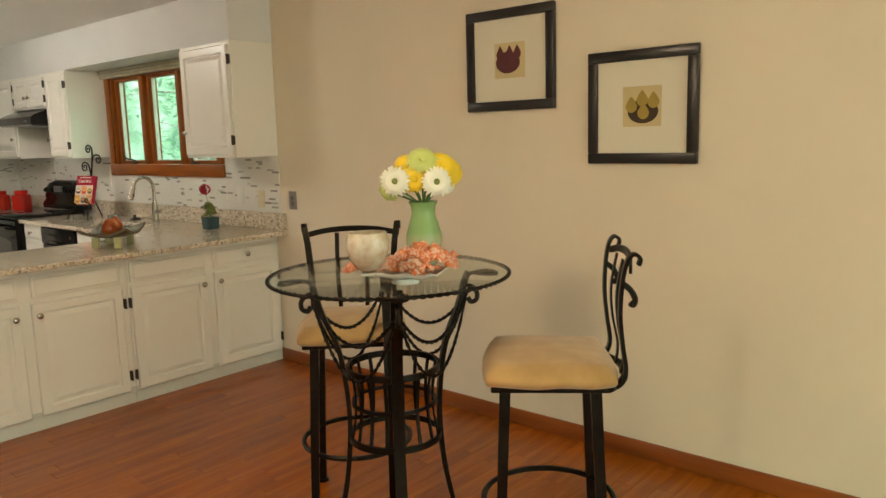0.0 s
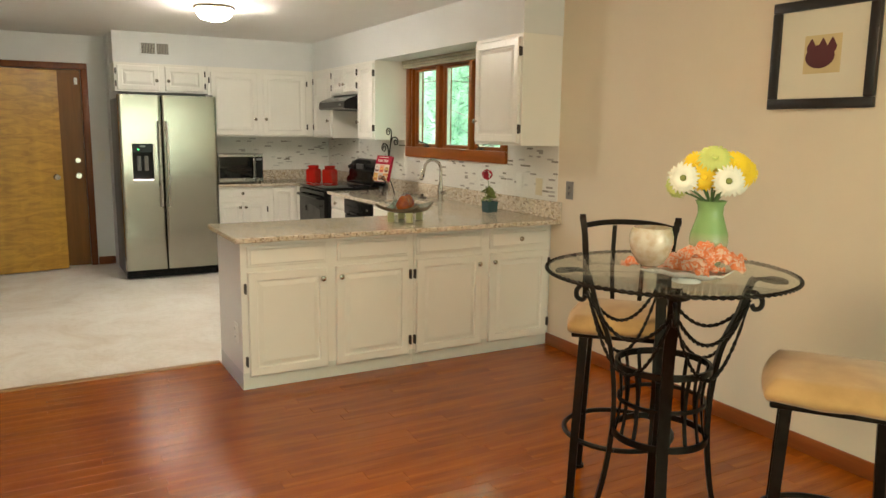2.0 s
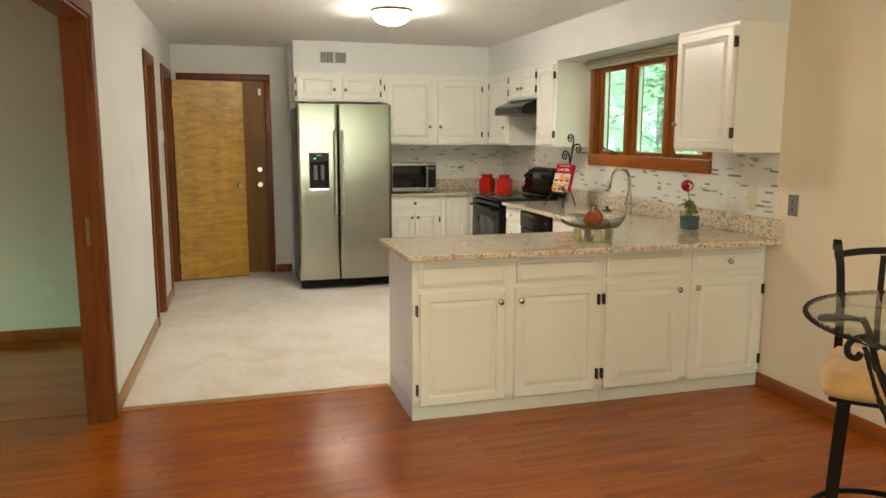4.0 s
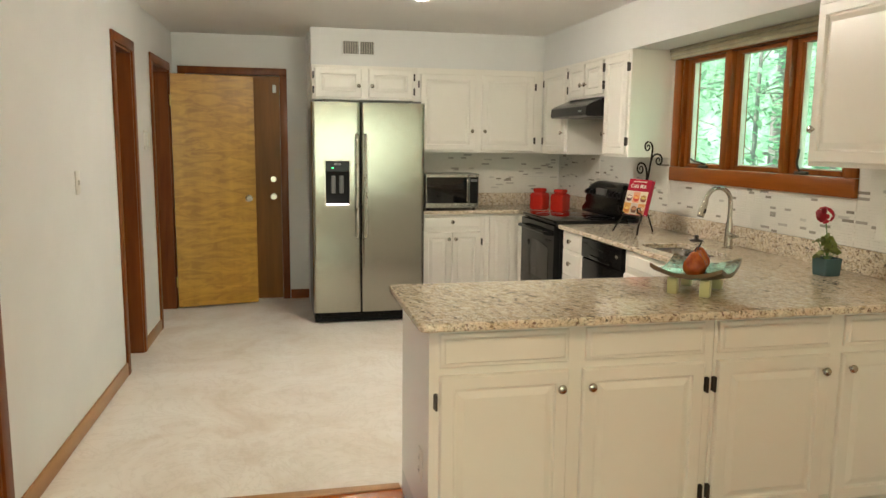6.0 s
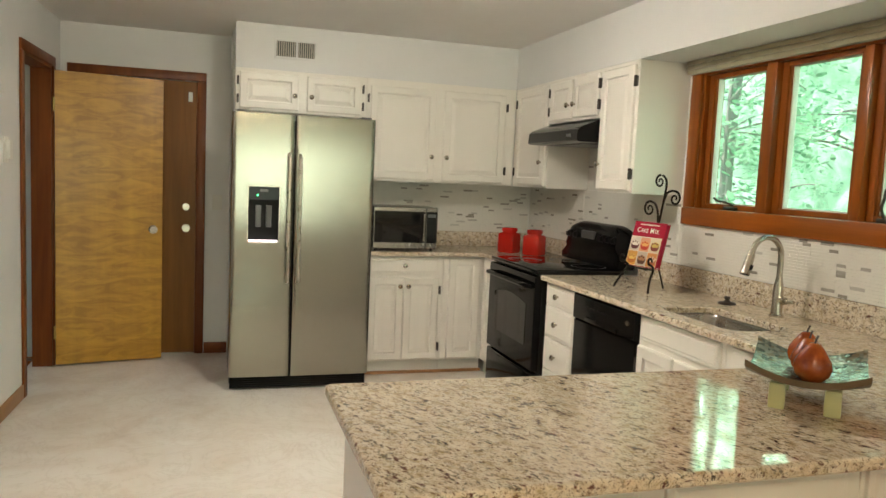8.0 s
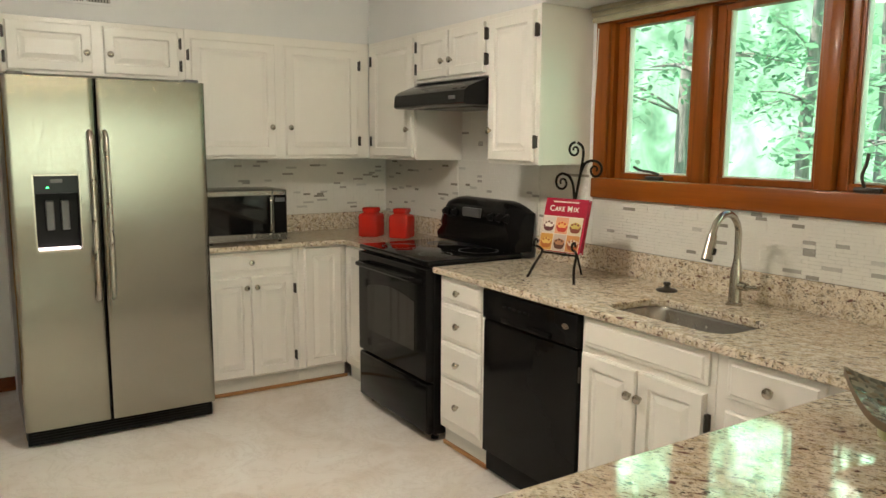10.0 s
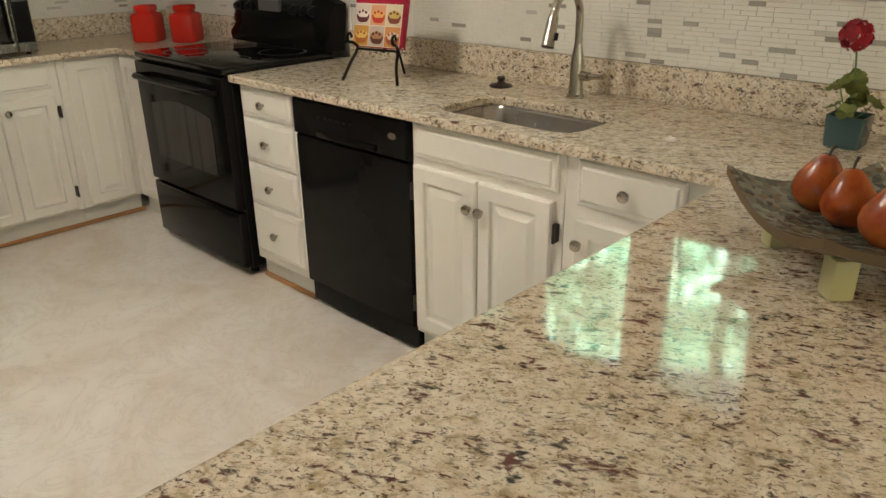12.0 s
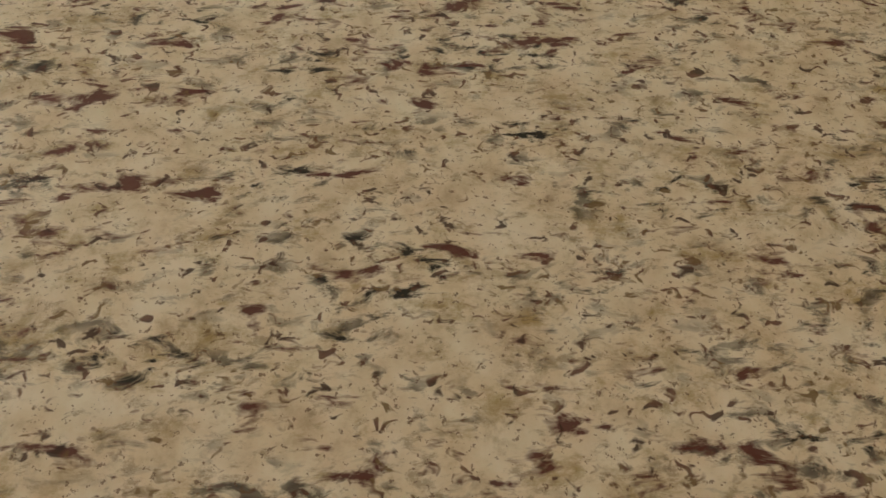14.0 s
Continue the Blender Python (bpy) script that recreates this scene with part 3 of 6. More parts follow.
bm = bmesh.new()
box(bm, WX0 + 0.001, WX0 + 0.022, WY, WY + T - 0.001, WZ0, WZ1)
box(bm, WX1 - 0.022, WX1 - 0.001, WY, WY + T - 0.001, WZ0, WZ1)
box(bm, WX0 + 0.022, WX1 - 0.022, WY, WY + T - 0.001, WZ0 + 0.001, WZ0 + 0.024)
box(bm, WX0 + 0.022, WX1 - 0.022, WY, WY + T - 0.001, WZ1 - 0.022, WZ1 - 0.001)
part("frame", bm, M_WIN, win)
SASHES = ((-5.452, -4.992), (-4.923, -4.440), (-4.394, -3.966))
for m0, m1 in ((-4.991, -4.924), (-4.439, -4.395)):
    bm = bmesh.new()
    box(bm, m0, m1, WY - 0.010, WY + T - 0.002, WZ0 + 0.0245, WZ1 - 0.0225, 0.004, 2)
    part("mullion", bm, M_WIN, win)
for i, (lo, hi) in enumerate(SASHES):
    bm = bmesh.new()
    s = 0.040
    z0, z1 = WZ0 + 0.0245, WZ1 - 0.0225
    y0, y1 = WY + 0.022, WY + 0.075
    for a, b in ((lo, lo + s), (hi - s, hi)):
        box(bm, a, b, y0, y1, z0, z1, 0.003, 1)
    box(bm, lo + s, hi - s, y0, y1, z0, z0 + 0.026, 0.003, 1)
    box(bm, lo + s, hi - s, y0, y1, z1 - 0.024, z1, 0.003, 1)
    for a, b in ((lo + s, lo + s + 0.012), (hi - s - 0.012, hi - s)):
        box(bm, a, b, y0 + 0.010, y1 - 0.004, z0 + 0.026, z1 - 0.024)
    sash = part("sash", bm, M_WIN, win)
    bm = bmesh.new()
    box(bm, lo + s + 0.0125, lo + s + 0.018, y0 + 0.016, y1 - 0.006, z0 + 0.0265, z1 - 0.0245)
    box(bm, hi - s - 0.018, hi - s - 0.0125, y0 + 0.016, y1 - 0.006, z0 + 0.0265, z1 - 0.0245)
    box(bm, lo + s + 0.018, hi - s - 0.018, y0 + 0.016, y1 - 0.006, z0 + 0.0265, z0 + 0.033)
    part("glazing_bead", bm, M_WHITEP, sash, "pale glazing bead")
    pane = part("pane", boxed(lo + s - 0.004, hi - s + 0.004, WY + 0.052, WY + 0.057, z0 + 0.020, z1 - 0.018), M_GLASS, sash, "clear window pane")
    pane.visible_shadow = False
    if i != 1:
        bm = bmesh.new()
        hx = (lo + hi) / 2 + (0.02 if i == 0 else -0.10)
        box(bm, hx - 0.045, hx + 0.045, WY + 0.002, WY + 0.030, WZ0 + 0.0245, WZ0 + 0.042, 0.005, 2)
        if i == 0:
            tube(bm, smooth_path([(hx + 0.03, WY + 0.01, WZ0 + 0.05), (hx, WY - 0.01, WZ0 + 0.062), (hx - 0.05, WY - 0.02, WZ0 + 0.068), (hx - 0.085, WY - 0.022, WZ0 + 0.082)]), 0.006, 8)
        else:
            tube(bm, smooth_path([(hx - 0.01, WY + 0.01, WZ0 + 0.04), (hx - 0.012, WY - 0.008, WZ0 + 0.08), (hx + 0.004, WY - 0.015, WZ0 + 0.12), (hx + 0.008, WY - 0.015, WZ0 + 0.155)]), 0.006, 8)
        part("crank_handle", bm, M_HINGE, win, "dark bronze window crank")
bm = bmesh.new()
for k in range(3):
    box(bm, WX0 - 0.07, WX1 + 0.06, WY - 0.058 - 0.006 * k, WY - 0.022, 2.028 + 0.0235 * k, 2.053 + 0.0225 * k, 0.007, 2)
blind = solid("roman_blind", bm, M_SHADE, "raised olive-beige fabric blind folded above the window", "blind")
bm = bmesh.new()
tube(bm, [(WX0 - 0.03, WY - 0.05, 2.0), (WX0 - 0.035, WY - 0.05, 1.85), (WX0 - 0.06, WY - 0.035, 1.62)], 0.0025, 6)
part("cord", bm, M_WHITEP, blind, "white pull cord")

for nm, a, b, at, z0, z1 in (("window_2", -0.5, 2.5, EX, 0.45, 2.05),):
    w2 = thing(nm, (at, (a + b) / 2, z0), "wide white-framed dining room window", "window", kind="structure")
    bm = bmesh.new()
    for q in (a, (a + b) / 2 - 0.03, b - 0.06):
        box(bm, at + 0.02, at + 0.08, q, q + 0.06, z0, z1)
    box(bm, at + 0.02, at + 0.08, a + 0.06, b - 0.06, z0, z0 + 0.06)
    box(bm, at + 0.02, at + 0.08, a + 0.06, b - 0.06, z1 - 0.06, z1)
    part("window_frame", bm, M_WHITEP, w2)

# ---------- base cabinets ----------
FY, FP, FB = 1.985, -3.312, -7.150        # cabinet fronts: window run, peninsula, back run
fw, fp, fb = Face("-y", FY), Face("+x", FP), Face("+x", FB)

u = base_unit("peninsula_cabinet", fp, 0.468, 1.545, 0.56, "cream painted cabinet with two raised-panel doors facing the table", kick=0.006)
drawer(fp, u, 0.505, 0.970, 0.710, 0.829, False, "false_drawer")
drawer(fp, u, 1.035, 1.500, 0.710, 0.829, False, "false_drawer")
cabinet_door(fp, u, 0.505, 0.972, 0.080, 0.682, (0.940, 0.618), 0.492)
cabinet_door(fp, u, 1.026, 1.506, 0.080, 0.682, (1.054, 0.618), 1.519)
bm = bmesh.new()
fo = Face("-y", 0.468)
fo.box(bm, -3.475, -3.405, 0.255, 0.370, 0, 0.006, 0.002, 2)
fo.box(bm, -3.455, -3.425, 0.325, 0.350, 0.006, 0.009, 0.003, 2)
fo.box(bm, -3.455, -3.425, 0.275, 0.300, 0.006, 0.009, 0.003, 2)
for z in (0.3375, 0.2875):
    for dx in (-0.006, 0.006):
        fo.box(bm, -3.441 + dx, -3.439 + dx, z - 0.005, z + 0.005, 0.009, 0.0095, mat=1)
solid("wall_outlet", bm, [M_CAB, M_DARK], "cream duplex outlet on the end of the peninsula", "outlet")
u = base_unit("peninsula_cabinet", fp, 1.545, 2.598, 0.56, "cream painted cabinet with two doors and a working drawer", kick=0.006)
drawer(fp, u, 1.560, 2.040, 0.710, 0.829, False, "false_drawer")
drawer(fp, u, 2.100, 2.568, 0.710, 0.829)
cabinet_door(fp, u, 1.560, 2.040, 0.080, 0.682, (2.010, 0.622), 1.550)
cabinet_door(fp, u, 2.098, 2.570, 0.080, 0.682, (2.127, 0.626), 2.582)

u = base_unit("drawer_cabinet", fw, -5.936, -5.563, 0.60, "narrow white cabinet with four drawers beside the dishwasher", kick=0.03)
for z0, z1 in ((0.738, 0.852), (0.549, 0.728), (0.366, 0.540), (0.140, 0.357)):
    drawer(fw, u, -5.918, -5.584, z0, z1)
u = base_unit("sink_cabinet", fw, -4.942, -4.350, 0.60, "white sink cabinet with two raised-panel doors", kick=0.03, hollow=True)
drawer(fw, u, -4.922, -4.372, 0.745, 0.852, False, "false_drawer")
cabinet_door(fw, u, -4.930, -4.660, 0.125, 0.717, (-4.680, 0.628), -4.936)
cabinet_door(fw, u, -4.652, -4.380, 0.125, 0.717, (-4.632, 0.628), -4.369)
u = base_unit("corner_cabinet", fw, -4.350, -3.872, 0.60, "white corner cabinet with a drawer and a door", kick=0.03)
drawer(fw, u, -4.305, -4.000, 0.727, 0.852)
cabinet_door(fw, u, -4.305, -4.000, 0.125, 0.690, (-4.283, 0.621), None)
u = base_unit("base_cabinet", fb, 1.146, 1.725, 0.50, "white cabinet with one drawer and two narrow doors beside the refrigerator", kick=0.03)
drawer(fb, u, 1.175, 1.690, 0.733, 0.852)
cabinet_door(fb, u, 1.175, 1.430, 0.112, 0.705, (1.402, 0.645), None)
cabinet_door(fb, u, 1.434, 1.690, 0.112, 0.705, (1.462, 0.645), 1.702)
u = base_unit("corner_cabinet", fb, 1.725, 2.040, 0.50, "white corner cabinet with a folding panelled door", kick=0.03)
cabinet_door(fb, u, 1.765, 2.005, 0.112, 0.850, None, None)
fc = Face("-y", 2.040)
u = base_unit("corner_cabinet", fc, -7.149, -6.718, 0.55, "white corner cabinet return beside the stove", kick=0.03)
cabinet_door(fc, u, -7.110, -6.735, 0.112, 0.850, None, None)
bm = bmesh.new()
box(bm, FB - 0.029, FB - 0.015, 1.148, 2.055, 0.001, 0.022, 0.004, 2)
box(bm, -5.934, -5.565, FY + 0.015, FY + 0.029, 0.001, 0.022, 0.004, 2)
box(bm, -4.940, -3.875, FY + 0.015, FY + 0.029, 0.001, 0.022, 0.004, 2)
structure("trim_shoe", bm, M_OAK, "thin stained wooden shoe moulding under the cabinets", "trim", 35)

# ---------- wall cabinets ----------
gw, gb = Face("-y", UY), Face("+x", UX)
UB = 1.385
UTC = UT - 0.001
u = wall_unit("wall_cabinet", gw, -3.822, -3.248, UB, UTC, WY - UY - 0.001, "white wall cabinet with one raised-panel door beside the window")
cabinet_door(gw, u, -3.802, -3.272, UB + 0.018, UT - 0.025, (-3.774, UB + 0.16), -3.260)
u = wall_unit("wall_cabinet", gw, -5.980, -5.590, UB, UTC, WY - UY - 0.001, "tall narrow white wall cabinet between hood and window")
cabinet_door(gw, u, -5.965, -5.620, UB + 0.015, UT - 0.025, (-5.938, UB + 0.16), -5.607)
u = wall_unit("wall_cabinet", gw, -6.690, -5.981, 1.815, UTC, WY - UY - 0.001, "short white wall cabinet with two doors above the range hood")
cabinet_door(gw, u, -6.662, -6.345, 1.832, UT - 0.025, (-6.378, 1.915), -6.675)
cabinet_door(gw, u, -6.328, -6.012, 1.832, UT - 0.025, (-6.295, 1.915), -5.996)
u = wall_unit("wall_cabinet", gw, -7.298, -6.691, UB, UTC, WY - UY - 0.001, "white corner wall cabinet with one door beside the hood")
cabinet_door(gw, u, -7.225, -6.720, UB + 0.018, UT - 0.025, (-6.757, UB + 0.175), -7.240)
u = wall_unit("wall_cabinet", gb, 1.148, 2.284, UB, UTC, UX - BX - 0.001, "wide white wall cabinet with two raised-panel doors")
cabinet_door(gb, u, 1.178, 1.660, UB + 0.018, UT - 0.05, (1.632, UB + 0.185), 1.163)
cabinet_door(gb, u, 1.722, 2.198, UB + 0.018, UT - 0.05, (1.746, UB + 0.185), 2.213)
u = wall_unit("wall_cabinet", gb, 0.258, 1.147, 1.818, UTC, UX - BX - 0.001, "short white wall cabinet with two doors over the refrigerator")
cabinet_door(gb, u, 0.285, 0.676, 1.834, UT - 0.025, (0.648, 1.932), 0.273)
cabinet_door(gb, u, 0.732, 1.110, 1.834, UT - 0.025, (0.761, 1.932), 1.124)

# ---------- countertops ----------
CT, CB, CE = 0.893, 0.863, 1.945


def slab(bm, outline, holes=(), z0=CB, z1=CT, round_over=0.007):
    """A flat slab of any outline, with holes, and rounded edges above and below."""
    loops = []
    for pts in (outline, *holes):
        vs = [bm.verts.new((x, y, z1)) for x, y in pts]
        loops.append([bm.edges.new((vs[i], vs[(i + 1) % len(vs)])) for i in range(len(vs))])
    es = [e for l in loops for e in l]
    r = bmesh.ops.triangle_fill(bm, edges=es, use_beauty=True)
    top = [g for g in r["geom"] if isinstance(g, bmesh.types.BMFace)]
    ex = bmesh.ops.extrude_face_region(bm, geom=top)
    bmesh.ops.translate(bm, verts=[g for g in ex["geom"] if isinstance(g, bmesh.types.BMVert)], vec=(0, 0, z0 - z1))
    if round_over:
        rim = [e for e in bm.edges if len(e.link_faces) == 2 and e.calc_face_angle(0) > 1.2 and abs(e.verts[0].co.z - e.verts[1].co.z) < 1e-5]
        bmesh.ops.bevel(bm, geom=rim, offset=round_over, segments=3, affect="EDGES", profile=0.5)


def rounded(x0, x1, y0, y1, r, n=5):
    out = []
    for cx, cy, a in ((x1 - r, y0 + r, -90), (x1 - r, y1 - r, 0), (x0 + r, y1 - r, 90), (x0 + r, y0 + r, 180)):
        out += [(cx + r * math.cos(radians(a + 90 * k / n)), cy + r * math.sin(radians(a + 90 * k / n))) for k in range(n + 1)]
    return out


SX0, SX1, SY0, SY1 = -4.900, -4.385, 2.040, 2.320
top_thing = thing("countertop", (-4.4, 2.3, CB), "speckled cream and brown polished granite countertop", "countertop")
bm = bmesh.new()
slab(bm, [(-5.951, CE), (-3.923, CE), (-3.899, 1.935), (-3.890, 1.91), (-3.888, 0.433), (-3.882, 0.420), (-3.870, 0.415), (-3.225, 0.415), (-3.203, 0.423), (-3.195, 0.443), (-3.195, 2.598), (-5.951, 2.598)],
     [rounded(SX0, SX1, SY0, SY1, 0.07)])
part("slab", bm, M_GRANITE, top_thing, smooth=0)
bm = bmesh.new()
slab(bm, [(BX + 0.002, 1.145), (-7.100, 1.145), (-7.100, 1.975), (-7.07, 2.008), (-6.720, 2.008), (-6.720, 2.598), (BX + 0.002, 2.598)])
part("slab", bm, M_GRANITE, top_thing, smooth=0)
bm = bmesh.new()
box(bm, -5.951, -3.197, WY - 0.022, WY - 0.001, CT + 0.0005, 1.008, 0.003, 2)
part("upstand", bm, M_GRANITE, top_thing)
bm = bmesh.new()
box(bm, BX + 0.022, -6.720, WY - 0.022, WY - 0.001, CT + 0.0005, 1.008, 0.003, 2)
part("upstand", bm, M_GRANITE, top_thing)
bm = bmesh.new()
box(bm, BX + 0.001, BX + 0.0215, 1.145, WY - 0.001, CT + 0.0005, 1.008, 0.003, 2)
part("upstand", bm, M_GRANITE, top_thing)
# undermounted sink
sink = thing("sink", ((SX0 + SX1) / 2, (SY0 + SY1) / 2, 0.70), "stainless steel undermounted sink bowl", "sink")
bm = bmesh.new()
rings = []
for ins, z in ((-0.012, CB - 0.001), (-0.004, CB - 0.002), (0.0, CB - 0.01), (0.012, 0.74), (0.035, 0.712), (0.07, 0.706)):
    rings.append([bm.verts.new((x, y, z)) for x, y in rounded(SX0 + ins, SX1 - ins, SY0 + ins, SY1 - ins, 0.07)])
for a, b in zip(rings, rings[1:]):
    for i in range(len(a)):
        bm.faces.new((a[i], a[(i + 1) % len(a)], b[(i + 1) % len(a)], b[i]))
bm.faces.new(rings[-1])
part("bowl", bm, M_SINK, sink)
bm = bmesh.new()
lathe(bm, (SX0 + SX1) / 2, (SY0 + SY1) / 2, [(0.045, 0.7065), (0.045, 0.711), (0.03, 0.711), (0.026, 0.707)], 24)
part("drain", bm, M_NICKEL, sink, "round sink drain")

# ---------- ceiling lamps ----------
def ceiling_lamp(x, y, mat):
    lamp = thing("ceiling_lamp", (x, y, CEIL), "lit flush ceiling lamp with a frosted white glass bowl", "lamp", "flush ceiling lamps")
    bm = bmesh.new()
    lathe(bm, x, y, [(0.150, CEIL - 0.0005), (0.156, CEIL - 0.012), (0.150, CEIL - 0.024), (0.140, CEIL - 0.026)], 40)
    part("rim", bm, M_NICKEL, lamp, "nickel rim")
    bm = bmesh.new()
    lathe(bm, x, y, [(0.138, CEIL - 0.024), (0.137, CEIL - 0.045), (0.124, CEIL - 0.072), (0.092, CEIL - 0.096), (0.05, CEIL - 0.109), (0.012, CEIL - 0.113)], 40)
    part("shade", bm, mat, lamp, "glowing frosted glass bowl")
    bm = bmesh.new()
    lathe(bm, x, y, [(0.010, CEIL - 0.112), (0.012, CEIL - 0.118), (0.006, CEIL - 0.126)], 12)
    part("finial", bm, M_NICKEL, lamp)


ceiling_lamp(-5.28, 0.805, M_LAMP)
ceiling_lamp(-0.95, 0.00, M_LAMPD)

# ---------- refrigerator ----------
fr = thing("refrigerator", (-7.32, 0.72, 0), "stainless steel side-by-side refrigerator with a black dispenser", "refrigerator")
FX = -6.862
part("body", boxed(-7.620, FX - 0.075, 0.275, 1.165, 0.03, 1.745, 0.006, 2), M_GREYP, fr, "dark grey refrigerator cabinet")


def fridge_door(y0, y1, hole=None):
    """A gently bowed steel door with rounded vertical edges, and an opening where a hole is given."""
    bm = bmesh.new()
    z0, z1 = 0.095, 1.776
    ys = [y0, y0 + 0.004, y0 + 0.012] + [y0 + 0.03 + (y1 - y0 - 0.06) * k / 8 for k in range(9)] + [y1 - 0.012, y1 - 0.004, y1]
    zs = [z0, z1]
    if hole:
        ys = sorted(set([y for y in ys if not (hole[0] - 0.01 < y < hole[1] + 0.01)] + [hole[0], (hole[0] + hole[1]) / 2, hole[1]]))
        zs = [z0, hole[2], hole[3], z1]

    def depth(y):
        e = min(y - y0, y1 - y)
        r = 0.014
        back = r - math.sqrt(max(0, r * r - (r - min(e, r)) ** 2))
        s = (y - 0.72) / 0.45
        return FX - 0.004 * s * s - back

    g = [[bm.verts.new((depth(y), y, z)) for y in ys] for z in zs]
    for j in range(len(zs) - 1):
        for i in range(len(ys) - 1):
            if hole and hole[2] <= zs[j] < hole[3] and hole[0] <= ys[i] < hole[1]:
                continue
            bm.faces.new((g[j][i], g[j][i + 1], g[j + 1][i + 1], g[j + 1][i]))
    back = [[bm.verts.new((FX - 0.070, y, z)) for y in (y0, y1)] for z in (z0, z1)]
    bm.faces.new((back[0][0], back[1][0], back[1][1], back[0][1]))
    bm.faces.new([g[0][i] for i in range(len(ys))] + [back[0][1], back[0][0]])
    bm.faces.new([g[-1][i] for i in range(len(ys))] + [back[1][1], back[1][0]])
    bm.faces.new([g[j][0] for j in range(len(zs))] + [back[1][0], back[0][0]])
    bm.faces.new([g[j][-1] for j in range(len(zs))] + [back[1][1], back[0][1]])
    return part("door", bm, M_STEEL, fr, "brushed stainless steel door", 40)


dl = fridge_door(0.270, 0.650, (0.372, 0.566, 0.965, 1.322))
dr = fridge_door(0.657, 1.170)
for dd, y in ((dl, 0.620), (dr, 0.688)):
    bm = bmesh.new()
    tube(bm, smooth_path([(FX + 0.002, y, 0.715), (FX + 0.030, y, 0.735), (FX + 0.046, y, 0.80), (FX + 0.052, y, 1.12), (FX + 0.046, y, 1.44), (FX + 0.030, y, 1.505), (FX + 0.002, y, 1.525)]), 0.012, 12)
    part("handle", bm, M_STEELH, dd, "long curved steel handle")
bm = bmesh.new()
box(bm, FX - 0.066, FX - 0.006, 0.373, 0.565, 0.966, 1.321, mat=0)
for a in (bm,):
    bmesh.ops.delete(a, geom=[f for f in a.faces if f.calc_center_median().x > FX - 0.01], context="FACES")
part("dispenser_recess", bm, M_BLACKM, dl, "black dispenser recess")
bm = bmesh.new()
for y0, y1, z0, z1 in ((0.366, 0.376, 0.96, 1.327), (0.562, 0.572, 0.96, 1.327), (0.376, 0.562, 1.317, 1.327), (0.376, 0.562, 0.955, 0.967)):
    box(bm, FX - 0.015, FX + 0.001, y0, y1, z0, z1, 0.002)
part("dispenser_frame", bm, M_NICKEL, dl, "thin grey dispenser frame")
part("dispenser_panel", boxed(FX - 0.03, FX - 0.006, 0.376, 0.562, 1.235, 1.317, 0.002), M_BLACK, dl, "glossy black control panel")
bm = bmesh.new()
box(bm, FX - 0.0059, FX - 0.0045, 0.425, 0.436, 1.260, 1.267)
part("indicator", bm, M_LED, dl, "small green light")
part("display", boxed(FX - 0.0059, FX - 0.0045, 0.445, 0.495, 1.285, 1.302), M_GREYP, dl)
bm = bmesh.new()
box(bm, FX - 0.05, FX - 0.030, 0.42, 0.455, 1.06, 1.20, 0.004)
box(bm, FX - 0.05, FX - 0.030, 0.485, 0.52, 1.06, 1.20, 0.004)
part("dispenser_lever", bm, M_GREYP, dl)
# the tray itself emits, in place of light falling into the recess
part("drip_tray", boxed(FX - 0.06, FX - 0.008, 0.380, 0.558, 0.968, 0.976, 0.002), M_GLOW, dl, "pale drip tray, its brightness put in as emission")
part("badge", boxed(FX - 0.012, FX - 0.006, 1.090, 1.112, 1.672, 1.694, 0.004, 2), M_NICKEL, dr, "small round emblem")
bm = bmesh.new()
box(bm, FX - 0.10, FX - 0.045, 0.280, 1.160, 0.012, 0.092)
for k in range(5):
    box(bm, FX - 0.045, FX - 0.040, 0.30, 1.14, 0.02 + 0.014 * k, 0.027 + 0.014 * k)
part("grille", bm, M_BLACKM, fr, "black toe grille")
for y in (0.32, 1.12):
    bm = bmesh.new()
    tube(bm, [(FX - 0.09, y - 0.012, 0.018), (FX - 0.09, y + 0.012, 0.018)], 0.017, 14)
    part("wheel", bm, M_BLACKM, fr)
    bm = bmesh.new()
    tube(bm, [(-7.6, y - 0.012, 0.018), (-7.6, y + 0.012, 0.018)], 0.017, 14)
    part("wheel", bm, M_BLACKM, fr)
for y in (0.33, 1.11):
    part("hinge_cover", boxed(FX - 0.16, FX - 0.02, y - 0.035, y + 0.035, 1.746, 1.792, 0.006, 2), M_GREYP, fr)

fr.location.y -= 0.035

# ---------- stove ----------
st = thing("stove", (-6.25, 2.25, 0), "black free-standing electric stove with a glass cooktop", "stove")
S0, S1 = -6.632, -5.870
part("body", boxed(S0 + 0.002, S1 - 0.002, 1.965, 2.565, 0.035, 0.888, 0.003), M_BLACKM, st)
bm = bmesh.new()
box(bm, S0, S1, 1.930, 2.50, 0.889, 0.918, 0.008, 3)
top = part("cooktop", bm, M_BGLASS, st, "glossy black glass cooktop")
for cx, cy, r in ((-6.43, 2.09, 0.105), (-6.07, 2.09, 0.085), (-6.43, 2.36, 0.085), (-6.07, 2.36, 0.105)):
    bm = bmesh.new()
    lathe(bm, cx, cy, [(r - 0.003, 0.9182), (r, 0.9187), (r + 0.003, 0.9182)], 40, close=False)
    part("burner_ring", bm, M_GREYP, top, "faint grey burner ring")
bm = bmesh.new()
fs = Face("-y", 1.964)
fs.loops(bm, S0 + 0.004, S1 - 0.004, 0.315, 0.880, [(0, 0), (0, 0.034), (0.006, 0.042), (0.02, 0.044)])
od = part("oven_door", bm, M_BLACK, st, "glossy black oven door", 40)
bm = bmesh.new()
